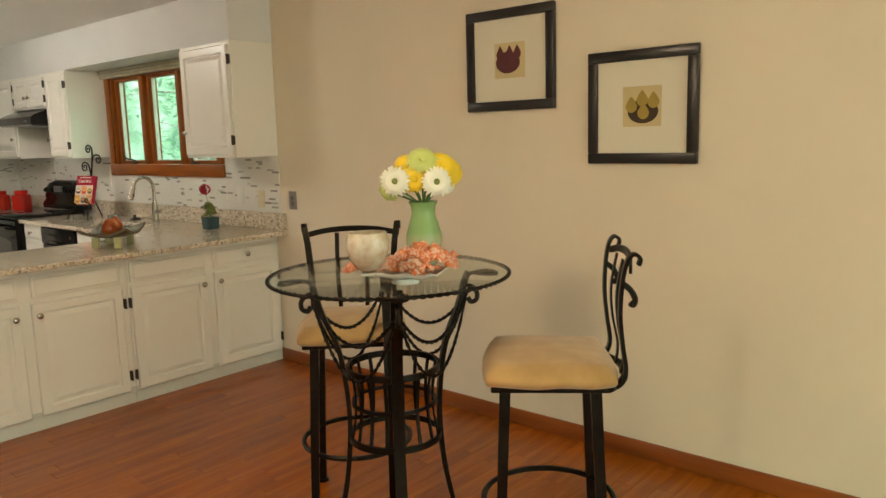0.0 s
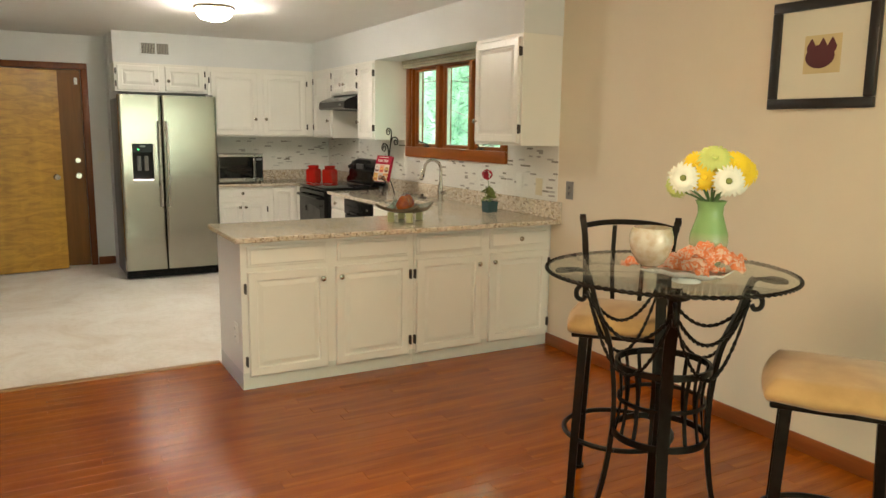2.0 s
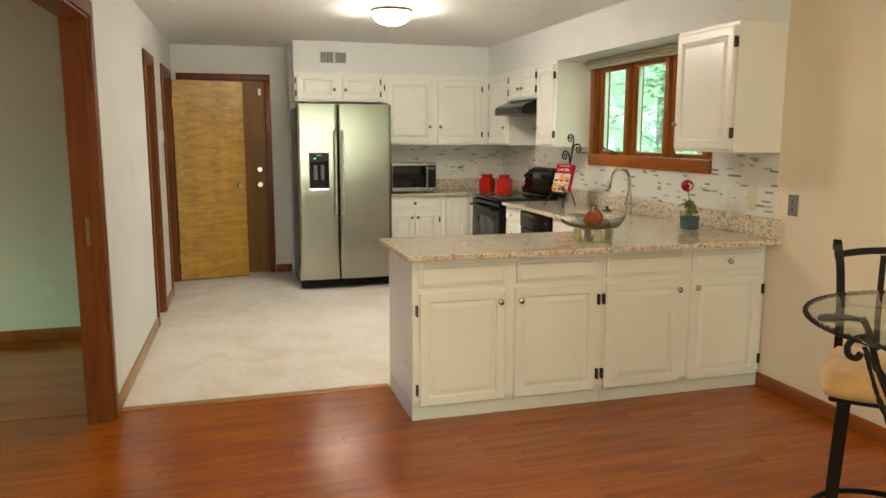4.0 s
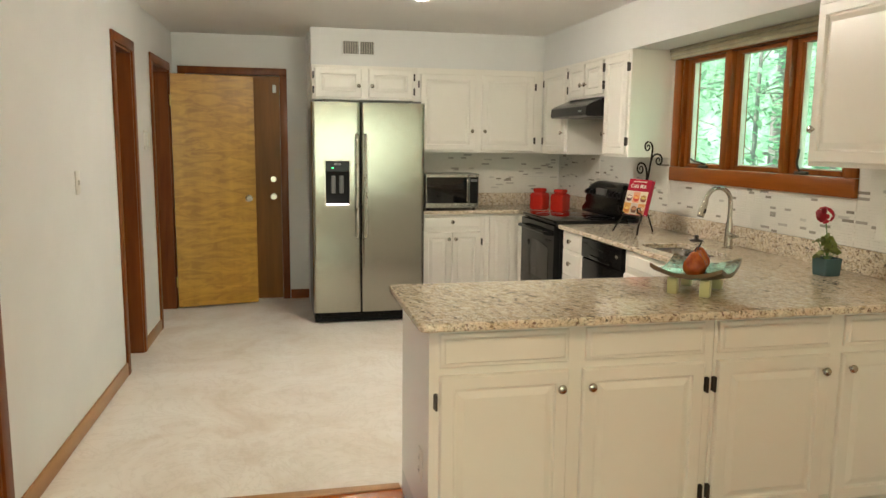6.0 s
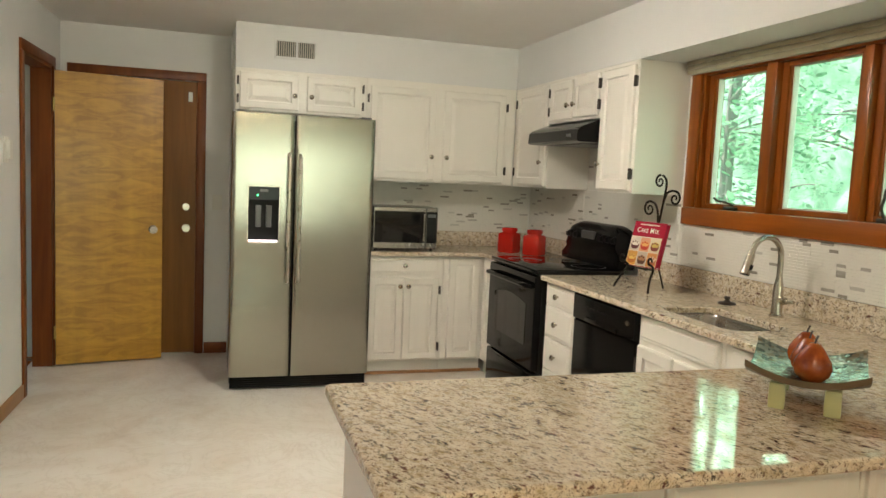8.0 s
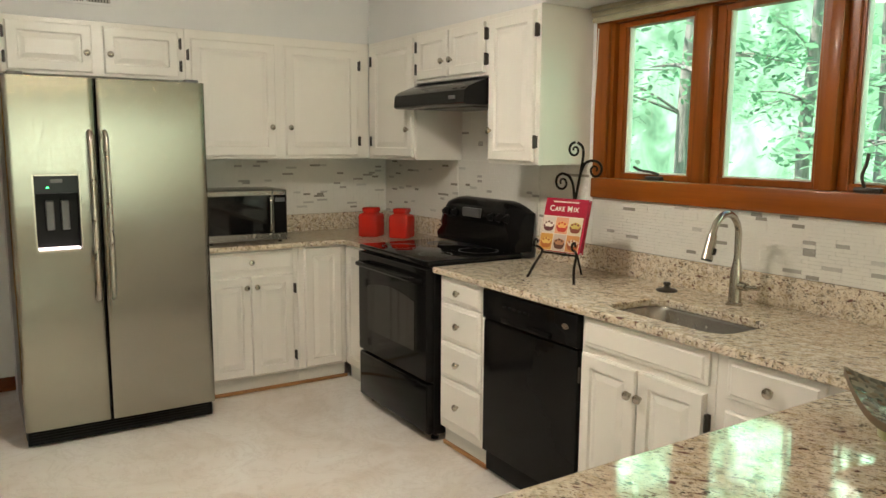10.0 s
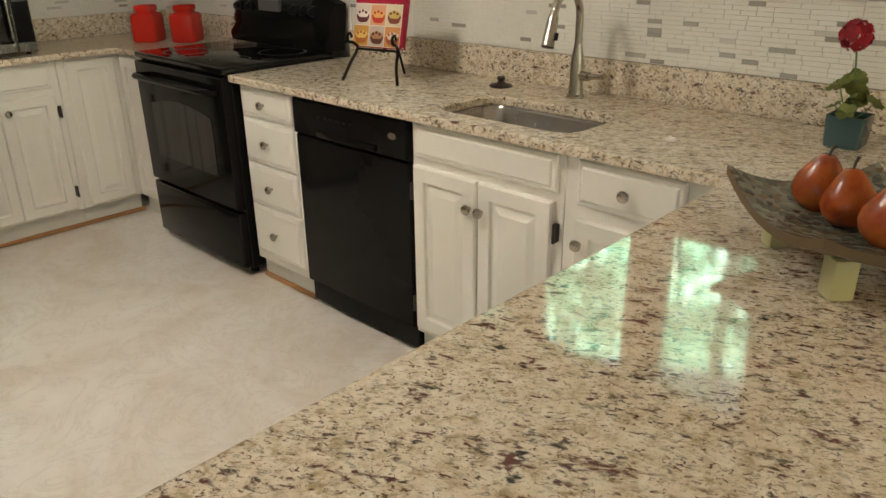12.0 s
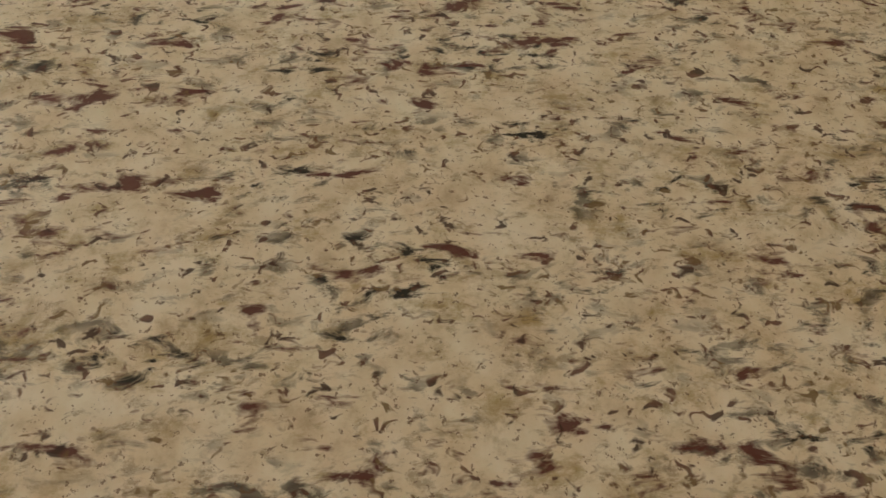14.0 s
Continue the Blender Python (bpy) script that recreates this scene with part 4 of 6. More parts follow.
pts = [(-6.51 + 0.52 * k / 12, 0.70 + 0.035 * math.sin(math.pi * k / 12)) for k in range(13)] + [(-5.99, 0.45), (-6.51, 0.45)]
fr_v = [bm.verts.new(fs.p(x, z, 0.0445)) for x, z in pts]
ba_v = [bm.verts.new(fs.p(x, z, 0.0460)) for x, z in pts]
bm.faces.new(ba_v)
for i in range(len(pts)):
    bm.faces.new((fr_v[i], fr_v[(i + 1) % len(pts)], ba_v[(i + 1) % len(pts)], ba_v[i]))
part("oven_window", bm, M_OVENWIN, od, "dark arched oven window")
bm = bmesh.new()
tube(bm, smooth_path([(-6.58, 1.92, 0.815), (-6.56, 1.885, 0.82), (-6.50, 1.875, 0.822), (-6.25, 1.870, 0.824), (-6.0, 1.875, 0.822), (-5.94, 1.885, 0.82), (-5.92, 1.92, 0.815)]), 0.014, 10)
part("handle", bm, M_BLACK, od, "black oven door handle")
bm = bmesh.new()
fs.loops(bm, S0 + 0.004, S1 - 0.004, 0.045, 0.300, [(0, 0), (0, 0.030), (0.006, 0.038), (0.012, 0.040)])
part("drawer", bm, M_BLACK, st, "glossy black storage drawer", 40)
for x in (S0 + 0.05, S1 - 0.05):
    for y in (2.0, 2.5):
        bm = bmesh.new()
        lathe(bm, x, y, [(0.02, 0.0), (0.02, 0.012), (0.01, 0.014), (0.01, 0.036)], 12)
        part("foot", bm, M_BLACKM, st)
bm = bmesh.new()
prof = [(2.560, 0.920), (2.455, 0.920), (2.448, 0.960), (2.462, 1.015), (2.455, 1.045), (2.470, 1.120), (2.490, 1.160), (2.520, 1.178), (2.560, 1.178)]
n = 14
rings = []
for k in range(n + 1):
    x = S0 + (S1 - S0) * k / n
    e = min(k, n - k)
    drop = {0: 0.055, 1: 0.022, 2: 0.008}.get(e, 0.0)
    rings.append([bm.verts.new((x, y + (0.02 if e == 0 and z > 1 else 0), z - drop * max(0, (z - 0.95) / 0.22))) for y, z in prof])
for a, b in zip(rings, rings[1:]):
    for i in range(len(prof) - 1):
        bm.faces.new((a[i], a[i + 1], b[i + 1], b[i]))
    bm.faces.new((a[-1], a[0], b[0], b[-1]))
bm.faces.new(rings[0])
bm.faces.new(rings[-1])
bg = part("back_panel", bm, M_BLACK, st, "rounded black control panel", 50)
part("display", boxed(-6.37, -6.20, 2.452, 2.475, 1.075, 1.125, 0.003), M_GREYP, bg, "grey oven clock")
for x in (-6.55, -6.46, -6.10, -6.03, -5.96):
    bm = bmesh.new()
    tube(bm, [(x, 2.475, 1.09), (x, 2.455, 1.088)], 0.024, 16)
    tube(bm, [(x, 2.457, 1.088), (x, 2.438, 1.086)], 0.018, 16, 0.015)
    part("dial", bm, M_BLACKM, bg, "black control dial")

st.location.x -= 0.092

# ---------- dishwasher ----------
dw = thing("dishwasher", (-5.205, 2.3, 0), "glossy black built-in dishwasher", "dishwasher")
W0, W1 = -5.512, -4.896
part("body", boxed(W0 + 0.004, W1 - 0.004, 1.992, 2.57, 0.02, 0.880), M_BLACKM, dw)
fd = Face("-y", 1.990)
bm = bmesh.new()
fd.loops(bm, W0 + 0.003, W1 - 0.003, 0.115, 0.735, [(0, 0), (0, 0.016), (0.004, 0.021), (0.01, 0.022)])
part("door", bm, M_BLACK, dw, "glossy black door panel", 40)
bm = bmesh.new()
fd.loops(bm, W0 + 0.003, W1 - 0.003, 0.740, 0.876, [(0, 0), (0, 0.022), (0.006, 0.030), (0.012, 0.031)])
cp = part("control_panel", bm, M_BLACK, dw, "black control panel", 40)
bm = bmesh.new()
fd.box(bm, W0 + 0.15, W1 - 0.15, 0.748, 0.772, 0.031, 0.040, 0.004, 2)
part("handle", bm, M_BLACK, cp)
bm = bmesh.new()
for k in range(6):
    fd.box(bm, -5.36 + 0.035 * k, -5.338 + 0.035 * k, 0.815, 0.825, 0.031, 0.0325)
part("button", bm, M_BLACKM, cp, "row of small buttons")
bm = bmesh.new()
c = fd.p(-4.965, 0.818, 0.031)
tube(bm, [c, (c[0], c[1] - 0.002, c[2])], 0.020, 18, flat=0.6)
part("badge", bm, M_NICKEL, cp, "small oval emblem")
bm = bmesh.new()
fd.box(bm, W0 + 0.006, W1 - 0.006, 0.004, 0.110, -0.03, -0.02)
part("kick_plate", bm, M_BLACKM, dw)

dw.location.x -= 0.047
dw.scale.z = 0.976

# ---------- range hood ----------
hd = thing("range_hood", (-6.33, 2.36, 1.65), "black under-cabinet range hood", "range hood")
bm = bmesh.new()
prof = [(2.597, 1.813), (2.30, 1.813), (2.165, 1.760), (2.140, 1.740), (2.135, 1.680), (2.150, 1.670), (2.597, 1.670)]
a = [bm.verts.new((-6.688, y, z)) for y, z in prof]
b = [bm.verts.new((-5.983, y, z)) for y, z in prof]
for i in range(len(prof)):
    bm.faces.new((a[i], a[(i + 1) % len(prof)], b[(i + 1) % len(prof)], b[i]))
bm.faces.new(a)
bm.faces.new(b)
bmesh.ops.bevel(bm, geom=[e for e in bm.edges if e.calc_face_angle(0) > 0.6], offset=0.006, segments=2, affect="EDGES")
part("shell", bm, M_BLACK, hd)
part("filter", boxed(-6.55, -6.1, 2.25, 2.5, 1.663, 1.671, 0.002), M_GREYP, hd, "grey grease filter")
part("switch", boxed(-6.12, -6.06, 2.133, 2.138, 1.70, 1.717, 0.001), M_GREYP, hd)

# ---------- microwave ----------
mw = thing("microwave", (-7.32, 1.455, CT), "stainless steel countertop microwave oven with a black door", "microwave")
part("body", boxed(-7.50, -7.165, 1.218, 1.690, CT + 0.013, CT + 0.290, 0.006, 2), M_SINK, mw)
bm = bmesh.new()
fm = Face("+x", -7.165)
fm.loops(bm, 1.219, 1.600, CT + 0.015, CT + 0.288, [(0, 0), (0, 0.014), (0.004, 0.018)])
md = part("door", bm, M_SINK, mw, "steel framed door")
part("window", boxed(-7.1465, -7.1445, 1.228, 1.590, CT + 0.055, CT + 0.262, 0.0), M_BGLASS, md, "black glass window")
bm = bmesh.new()
fm.loops(bm, 1.602, 1.689, CT + 0.015, CT + 0.288, [(0, 0), (0, 0.014), (0.004, 0.018)])
mp = part("control_panel", bm, M_SINK, mw)
part("keypad", boxed(-7.1465, -7.1450, 1.608, 1.683, CT + 0.055, CT + 0.262), M_BLACK, mp, "black keypad")
part("display", boxed(-7.1450, -7.1440, 1.615, 1.675, CT + 0.225, CT + 0.247), M_GREYP, mp)
bm = bmesh.new()
tube(bm, smooth_path([(-7.147, 1.582, CT + 0.075), (-7.122, 1.582, CT + 0.085), (-7.118, 1.582, CT + 0.165), (-7.122, 1.582, CT + 0.235), (-7.147, 1.582, CT + 0.245)]), 0.008, 10)
part("handle", bm, M_SINK, md)
for y in (1.25, 1.66):
    for x in (-7.47, -7.2):
        bm = bmesh.new()
        lathe(bm, x, y, [(0.012, CT + 0.0005), (0.012, CT + 0.014)], 12)
        part("foot", bm, M_BLACKM, mw)

mw.location.x -= 0.015
mw.scale.z = 1.08
mw.location.y -= 0.018

# ---------- vent grille in the soffit ----------
vt = thing("air_vent", (UX, 0.715, 2.19), "beige louvred air vent in the soffit", "vent")
V0, V1, VZ0, VZ1 = 0.508, 0.790, 2.180, 2.310
fv = Face("+x", UX)
bm = bmesh.new()
for u0, u1, v0, v1 in ((V0, V1, VZ0, VZ0 + 0.014), (V0, V1, VZ1 - 0.014, VZ1), (V0, V0 + 0.012, VZ0 + 0.014, VZ1 - 0.014), (V1 - 0.012, V1, VZ0 + 0.014, VZ1 - 0.014), (0.650, 0.664, VZ0 + 0.014, VZ1 - 0.014)):
    fv.box(bm, u0, u1, v0, v1, 0.0005, 0.008, 0.001)
part("frame", bm, M_WALL_K, vt, "white painted frame")
# near-black sheet on the uncut soffit, standing in for the shaded duct
bm = bmesh.new()
fv.box(bm, V0 + 0.012, V1 - 0.012, VZ0 + 0.014, VZ1 - 0.014, 0.0004, 0.001)
part("duct_shade", bm, M_DARK, vt)
for k in range(18):
    u = V0 + 0.018 + k * (V1 - V0 - 0.036) / 17
    if abs(u - 0.657) < 0.012:
        continue
    bm = bmesh.new()
    fv.box(bm, u - 0.004, u + 0.004, VZ0 + 0.0145, VZ1 - 0.0145, 0.0015, 0.006)
    part("slat", bm, M_VENT, vt)

# ---------- dining set ----------
M_CUSHION = fabric("tan_microsuede", (0.36, 0.205, 0.070), (0.47, 0.29, 0.11))
TX, TY, TZ, TR = -1.033, 1.375, 1.022, 0.410


def rope(bm, pts, r, twist=55.0, strands=2, n=6):
    """Twisted iron: strands wound round a line."""
    pts = [Vector(p) for p in pts]
    for s in range(strands):
        out, dist = [], 0.0
        for i, p in enumerate(pts):
            if i:
                dist += (p - pts[i - 1]).length
            d = (pts[min(i + 1, len(pts) - 1)] - pts[max(i - 1, 0)]).normalized()
            a = d.cross(Vector((0, 0, 1)) if abs(d.z) < 0.9 else Vector((1, 0, 0))).normalized()
            b = d.cross(a)
            w = dist * twist * 2 + 2 * math.pi * s / strands
            out.append(p + (a * math.cos(w) + b * math.sin(w)) * r * 0.55)
        tube(bm, out, r * 0.62, n)


tb = thing("pub_table", (TX, TY, 0), "round glass-topped pub table on a black wrought iron base", "table")
bm = bmesh.new()
lathe(bm, TX, TY, [(TR - 0.006, TZ - 0.010), (TR - 0.002, TZ - 0.008), (TR, TZ - 0.005), (TR - 0.002, TZ - 0.002), (TR - 0.006, TZ)], 72)
tt = part("tabletop", bm, M_TGLASS, tb, "clear round glass tabletop")
tt.visible_shadow = False
bm = bmesh.new()
rope(bm, [(TX + (TR + 0.003) * math.cos(a), TY + (TR + 0.003) * math.sin(a), TZ - 0.008) for a in [2 * math.pi * k / 360 for k in range(361)]], 0.0066, 60)
part("rim", bm, M_IRON, tb, "twisted black iron rim")
VIEW = math.atan2(-0.69, 0.72)
for k in range(4):
    a = VIEW + k * math.pi / 2 + 0.05
    ca, sa = math.cos(a), math.sin(a)

    def at(r, z, s=0.0):
        return (TX + r * ca - s * sa, TY + r * sa + s * ca, z)

    bm = bmesh.new()
    tube(bm, smooth_path([at(0.278, 1.006), at(0.262, 0.975), at(0.235, 0.88), at(0.188, 0.76), at(0.166, 0.62), at(0.160, 0.50), at(0.166, 0.38), at(0.185, 0.24), at(0.222, 0.09), at(0.262, 0.005)], 5), 0.027, 4, flat=0.42, side=(-sa, ca, 0))
    leg = part("leg", bm, M_IRON, tb)
    bm = bmesh.new()
    lp = [at(0.275, 1.000), at(0.305, 1.004), at(0.345, 1.002, 0.03), at(0.375, 0.998, 0.012), at(0.371, 0.998, -0.02), at(0.335, 1.000, -0.03), at(0.300, 1.003, -0.012)]
    tube(bm, smooth_path(lp, 5), 0.007, 6)
    tube(bm, smooth_path([at(0.264, 0.960), at(0.288, 0.952), at(0.306, 0.932), at(0.304, 0.906), at(0.285, 0.898), at(0.274, 0.914)], 5), 0.008, 6, 0.009)
    part("scroll", bm, M_IRON, leg, "curled iron scroll")
    bm = bmesh.new()
    lathe(bm, *at(0.262, 0)[:2], [(0.020, 0.0), (0.024, 0.006), (0.018, 0.014)], 12)
    part("foot", bm, M_IRON, leg)
    b2 = a + math.pi / 2
    p0, p1 = Vector(at(0.268, 0.93)), Vector((TX + 0.268 * math.cos(b2), TY + 0.268 * math.sin(b2), 0.93))
    bm = bmesh.new()
    for dip in (0.13, 0.25):
        line = []
        for i in range(41):
            s = i / 40
            q = p0.lerp(p1, s)
            q.z -= dip * 4 * s * (1 - s)
            line.append(q)
        rope(bm, line, 0.0065, 60)
    part("swag", bm, M_IRON, tb, "hanging twisted iron swag")
for r, z, h in ((0.160, 0.685, 0.011), (0.146, 0.56, 0.006), (0.160, 0.435, 0.011)):
    bm = bmesh.new()
    lathe(bm, TX, TY, [(r - 0.005, z - h), (r + 0.005, z - h), (r + 0.005, z + h), (r - 0.005, z + h), (r - 0.005, z - h)], 48, close=False)
    part("hoop", bm, M_IRON, tb, smooth=30)
for k in range(16):
    a = 2 * math.pi * (k + 0.5) / 16
    ca, sa = math.cos(a), math.sin(a)
    bm = bmesh.new()
    tube(bm, smooth_path([(TX + r * ca, TY + r * sa, z) for r, z in ((0.154, 0.690), (0.142, 0.62), (0.138, 0.56), (0.142, 0.50), (0.154, 0.430))], 3), 0.009, 4, flat=0.4, side=(-sa, ca, 0))
    part("basket_bar", bm, M_IRON, tb)


# ---------- bar stool, built facing +x ----------
stool = thing("bar_stool", (0, 0, 0), "black iron bar stool with a tan microsuede cushion", "stool", "bar stools")
bm = bmesh.new()
H = 0.205


def cushion_z(u, v):
    e = max(abs(u), abs(v))
    dome = 0.020 * (1 - u * u) * (1 - v * v)
    return 0.772 + dome + 0.004 * math.sin(3.1 * u + 1.7) * math.cos(2.3 * v) - 0.022 * max(0, (e - 0.86) / 0.14) ** 2


top_v, N = [], 16
for j in range(N + 1):
    row = []
    for i in range(N + 1):
        u, v = 2 * i / N - 1, 2 * j / N - 1
        c = 1 - 0.075 * max(0, abs(u) + abs(v) - 1) ** 2
        row.append(bm.verts.new((u * H * c, v * H * c, cushion_z(u, v))))
    top_v.append(row)
for j in range(N):
    for i in range(N):
        bm.faces.new((top_v[j][i], top_v[j][i + 1], top_v[j + 1][i + 1], top_v[j + 1][i]))
rim = [top_v[0][i] for i in range(N)] + [top_v[j][N] for j in range(N)] + [top_v[N][i] for i in range(N, 0, -1)] + [top_v[j][0] for j in range(N, 0, -1)]
prev = rim
for out, z in ((1.045, 0.738), (1.05, 0.724), (1.01, 0.712)):
    cur = [bm.verts.new((v.co.x * out, v.co.y * out, z + 0.003 * math.sin(7 * v.co.x / H + 3 * v.co.y / H))) for v in rim]
    for i in range(len(rim)):
        bm.faces.new((prev[i], prev[(i + 1) % len(rim)], cur[(i + 1) % len(rim)], cur[i]))
    prev = cur
bm.faces.new(prev)
seat = part("seat", bm, M_CUSHION, stool, "tan microsuede cushion", 60)
bm = bmesh.new()
box(bm, -0.185, 0.185, -0.185, 0.185, 0.690, 0.712, 0.006, 2)
part("seat_frame", bm, M_IRON, stool)
for sx in (-1, 1):
    for sy in (-1, 1):
        bm = bmesh.new()
        tube(bm, [(0.140 * sx, 0.140 * sy, 0.700), (0.155 * sx, 0.155 * sy, 0.35), (0.168 * sx, 0.168 * sy, 0.0)], 0.024, 4, 0.021)
        lg = part("leg", bm, M_IRON, stool)
        bm = bmesh.new()
        tube(bm, [(0.168 * sx, 0.168 * sy, 0.0), (0.1675 * sx, 0.1675 * sy, 0.012)], 0.026, 10)
        part("foot", bm, M_IRON, lg)
bm = bmesh.new()
RR = 0.218
ring = [(RR * math.cos(2 * math.pi * k / 48), RR * math.sin(2 * math.pi * k / 48), 0.262) for k in range(49)]
tube(bm, ring, 0.010, 8)
part("foot_ring", bm, M_IRON, stool, "round iron foot ring")
for sy in (-1, 1):
    bm = bmesh.new()
    post = [(-0.165, 0.165 * sy, 0.702), (-0.208, 0.170 * sy, 0.715), (-0.226, 0.171 * sy, 0.76), (-0.216, 0.172 * sy, 0.84), (-0.207, 0.176 * sy, 0.94), (-0.212, 0.184 * sy, 1.04), (-0.224, 0.194 * sy, 1.10), (-0.242, 0.199 * sy, 1.122), (-0.260, 0.201 * sy, 1.110), (-0.256, 0.200 * sy, 1.090)]
    tube(bm, smooth_path(post, 5), 0.020, 4, 0.017, flat=0.45, side=(0, 1, 0))
    part("back_post", bm, M_IRON, stool)
    bm = bmesh.new()
    tube(bm, smooth_path([(-0.214, 0.18 * sy, 1.03), (-0.236, 0.18 * sy, 1.012), (-0.250, 0.18 * sy, 0.985), (-0.246, 0.18 * sy, 0.965), (-0.235, 0.18 * sy, 0.972)], 5), 0.009, 6)
    part("scroll", bm, M_IRON, stool)
    bm = bmesh.new()
    tube(bm, smooth_path([(-0.228, 0.055 * sy, 0.715), (-0.236, 0.058 * sy, 0.78), (-0.218, 0.062 * sy, 0.88), (-0.214, 0.062 * sy, 0.98), (-0.232, 0.060 * sy, 1.085)], 5), 0.013, 4, flat=0.35, side=(0, 1, 0))
    part("back_slat", bm, M_IRON, stool)
bm = bmesh.new()
tube(bm, smooth_path([(-0.232, -0.205, 1.075), (-0.246, -0.11, 1.094), (-0.252, 0, 1.100), (-0.246, 0.11, 1.094), (-0.232, 0.205, 1.075)], 6), 0.016, 4, flat=0.45, side=(0, 0, 1))
part("top_rail", bm, M_IRON, stool)
bm = bmesh.new()
tube(bm, smooth_path([(-0.18, -0.19, 0.707), (-0.232, -0.10, 0.712), (-0.245, 0, 0.714), (-0.232, 0.10, 0.712), (-0.18, 0.19, 0.707)], 5), 0.012, 6)
part("lower_rail", bm, M_IRON, stool)
stool.matrix_basis = pose(-0.530, 1.592, 0, 0, 0, 180 + 36)
copy_thing(stool, pose(-1.435, 1.552, 0, 0, 0, -45))

# ---------- on the table ----------
M_VASE = painted("celadon_glaze", (0.36, 0.50, 0.20), 0.22, 8, 0.05, 0.18)
t = M_VASE.node_tree
zc = t.nodes.new("ShaderNodeTexCoord")
sp = t.nodes.new("ShaderNodeSeparateXYZ")
t.links.new(zc.outputs["Object"], sp.inputs["Vector"])
mr = node(t, "ShaderNodeMapRange")
mr.inputs["From Min"].default_value, mr.inputs["From Max"].default_value = 1.105, 1.145
t.links.new(sp.outputs["Z"], mr.inputs["Value"])
band = mix(t, mr.outputs["Result"], (0.42, 0.45, 0.27), (0.24, 0.40, 0.15))
t.links.new(band, t.nodes["Principled BSDF"].inputs["Base Color"])
VX, VY = -1.025, 1.550
vase = thing("flower_vase", (VX, VY, TZ), "pale green glazed ceramic vase with gerbera daisies", "vase")
bm = bmesh.new()
z = TZ + 0.0008
lathe(bm, VX, VY, [(0.038, z), (0.044, z + 0.004), (0.055, z + 0.04), (0.066, z + 0.085), (0.064, z + 0.11), (0.050, z + 0.155), (0.042, z + 0.185), (0.044, z + 0.21), (0.053, z + 0.228), (0.049, z + 0.228), (0.040, z + 0.20), (0.038, z + 0.18)], 40)
part("body", bm, M_VASE, vase, smooth=50)
M_PW = painted("white_petal", (0.80, 0.80, 0.68), 0.55, 80, 0.2)
M_PY = painted("yellow_petal", (0.85, 0.60, 0.02), 0.55, 80, 0.2)
M_PG = painted("pale_green_petal", (0.55, 0.62, 0.18), 0.55, 80, 0.2)
M_PC = painted("flower_heart", (0.20, 0.22, 0.05), 0.7, 200, 0.6)
M_STEM = painted("stem_green", (0.10, 0.20, 0.05), 0.5)
E1, E2 = Vector((0.69, 0.72, 0)), Vector((0.72, -0.69, 0))     # across and towards the room


def daisy(side, up, fwd, r, mat, name, lean_side, lean_up, petals=22, hearts=True):
    c = Vector((VX, VY, TZ)) + E1 * side + E2 * fwd + Vector((0, 0, up + 0.012))
    nrm = (E2 + E1 * lean_side + Vector((0, 0, lean_up))).normalized()
    a = nrm.cross(Vector((0, 0, 1))).normalized()
    b = a.cross(nrm)
    bm = bmesh.new()
    rnd = random.Random(int(side * 1000) + int(up * 777))
    for layer in range(2):
        for k in range(petals):
            w = 2 * math.pi * (k + 0.5 * layer) / petals + rnd.uniform(-0.05, 0.05)
            d = a * math.cos(w) + b * math.sin(w)
            s = nrm.cross(d)
            rr = r * (1.0 - 0.16 * layer) * rnd.uniform(0.92, 1.05)
            base = c + nrm * (0.003 * layer)
            hw = r * 0.092
            pts = [(0.18, 0.5, 0.0), (0.55, 1.0, 0.010), (0.85, 0.95, 0.006), (1.0, 0.35, -0.006 + rnd.uniform(-0.006, 0.004))]
            L = [bm.verts.new(base + d * rr * q + s * hw * w2 + nrm * h) for q, w2, h in pts]
            R = [bm.verts.new(base + d * rr * q - s * hw * w2 + nrm * h) for q, w2, h in pts]
            for i in range(3):
                bm.faces.new((L[i], L[i + 1], R[i + 1], R[i]))
    fl = part(name, bm, mat, vase, smooth=60)
    bm = bmesh.new()
    tube(bm, [c - nrm * 0.004, c + nrm * 0.006, c + nrm * 0.010], r * 0.24, 14, r * 0.14)
    part("heart", bm, M_PC if mat is M_PW else mat, fl)
    bm = bmesh.new()
    tube(bm, smooth_path([c - nrm * 0.004, c - nrm * 0.03 + Vector((0, 0, -0.02)), (VX, VY, TZ + 0.20), (VX, VY, TZ + 0.06)], 4), 0.004, 6)
    part("stem", bm, M_STEM, fl)


daisy(-0.100, 0.295, 0.050, 0.056, M_PW, "white_daisy", -0.25, 0.10)
daisy(0.045, 0.290, 0.075, 0.056, M_PW, "white_daisy", 0.10, 0.10)
daisy(-0.030, 0.300, 0.045, 0.052, M_PY, "yellow_daisy", -0.05, 0.05)
daisy(-0.055, 0.345, 0.010, 0.050, M_PY, "yellow_daisy", -0.15, 0.5)
daisy(0.000, 0.365, 0.030, 0.060, M_PG, "green_daisy", 0.0, 0.9)
daisy(0.070, 0.345, 0.020, 0.055, M_PY, "yellow_daisy", 0.35, 0.5)
daisy(0.105, 0.320, 0.000, 0.052, M_PY, "yellow_daisy", 0.6, 0.3)
daisy(-0.120, 0.262, 0.000, 0.046, M_PG, "green_daisy", -0.8, -0.3)
daisy(0.090, 0.275, -0.040, 0.046, M_PW, "white_daisy", 0.7, -0.3)
daisy(-0.06, 0.30, -0.06, 0.05, M_PW, "white_daisy", -0.6, -1.2)
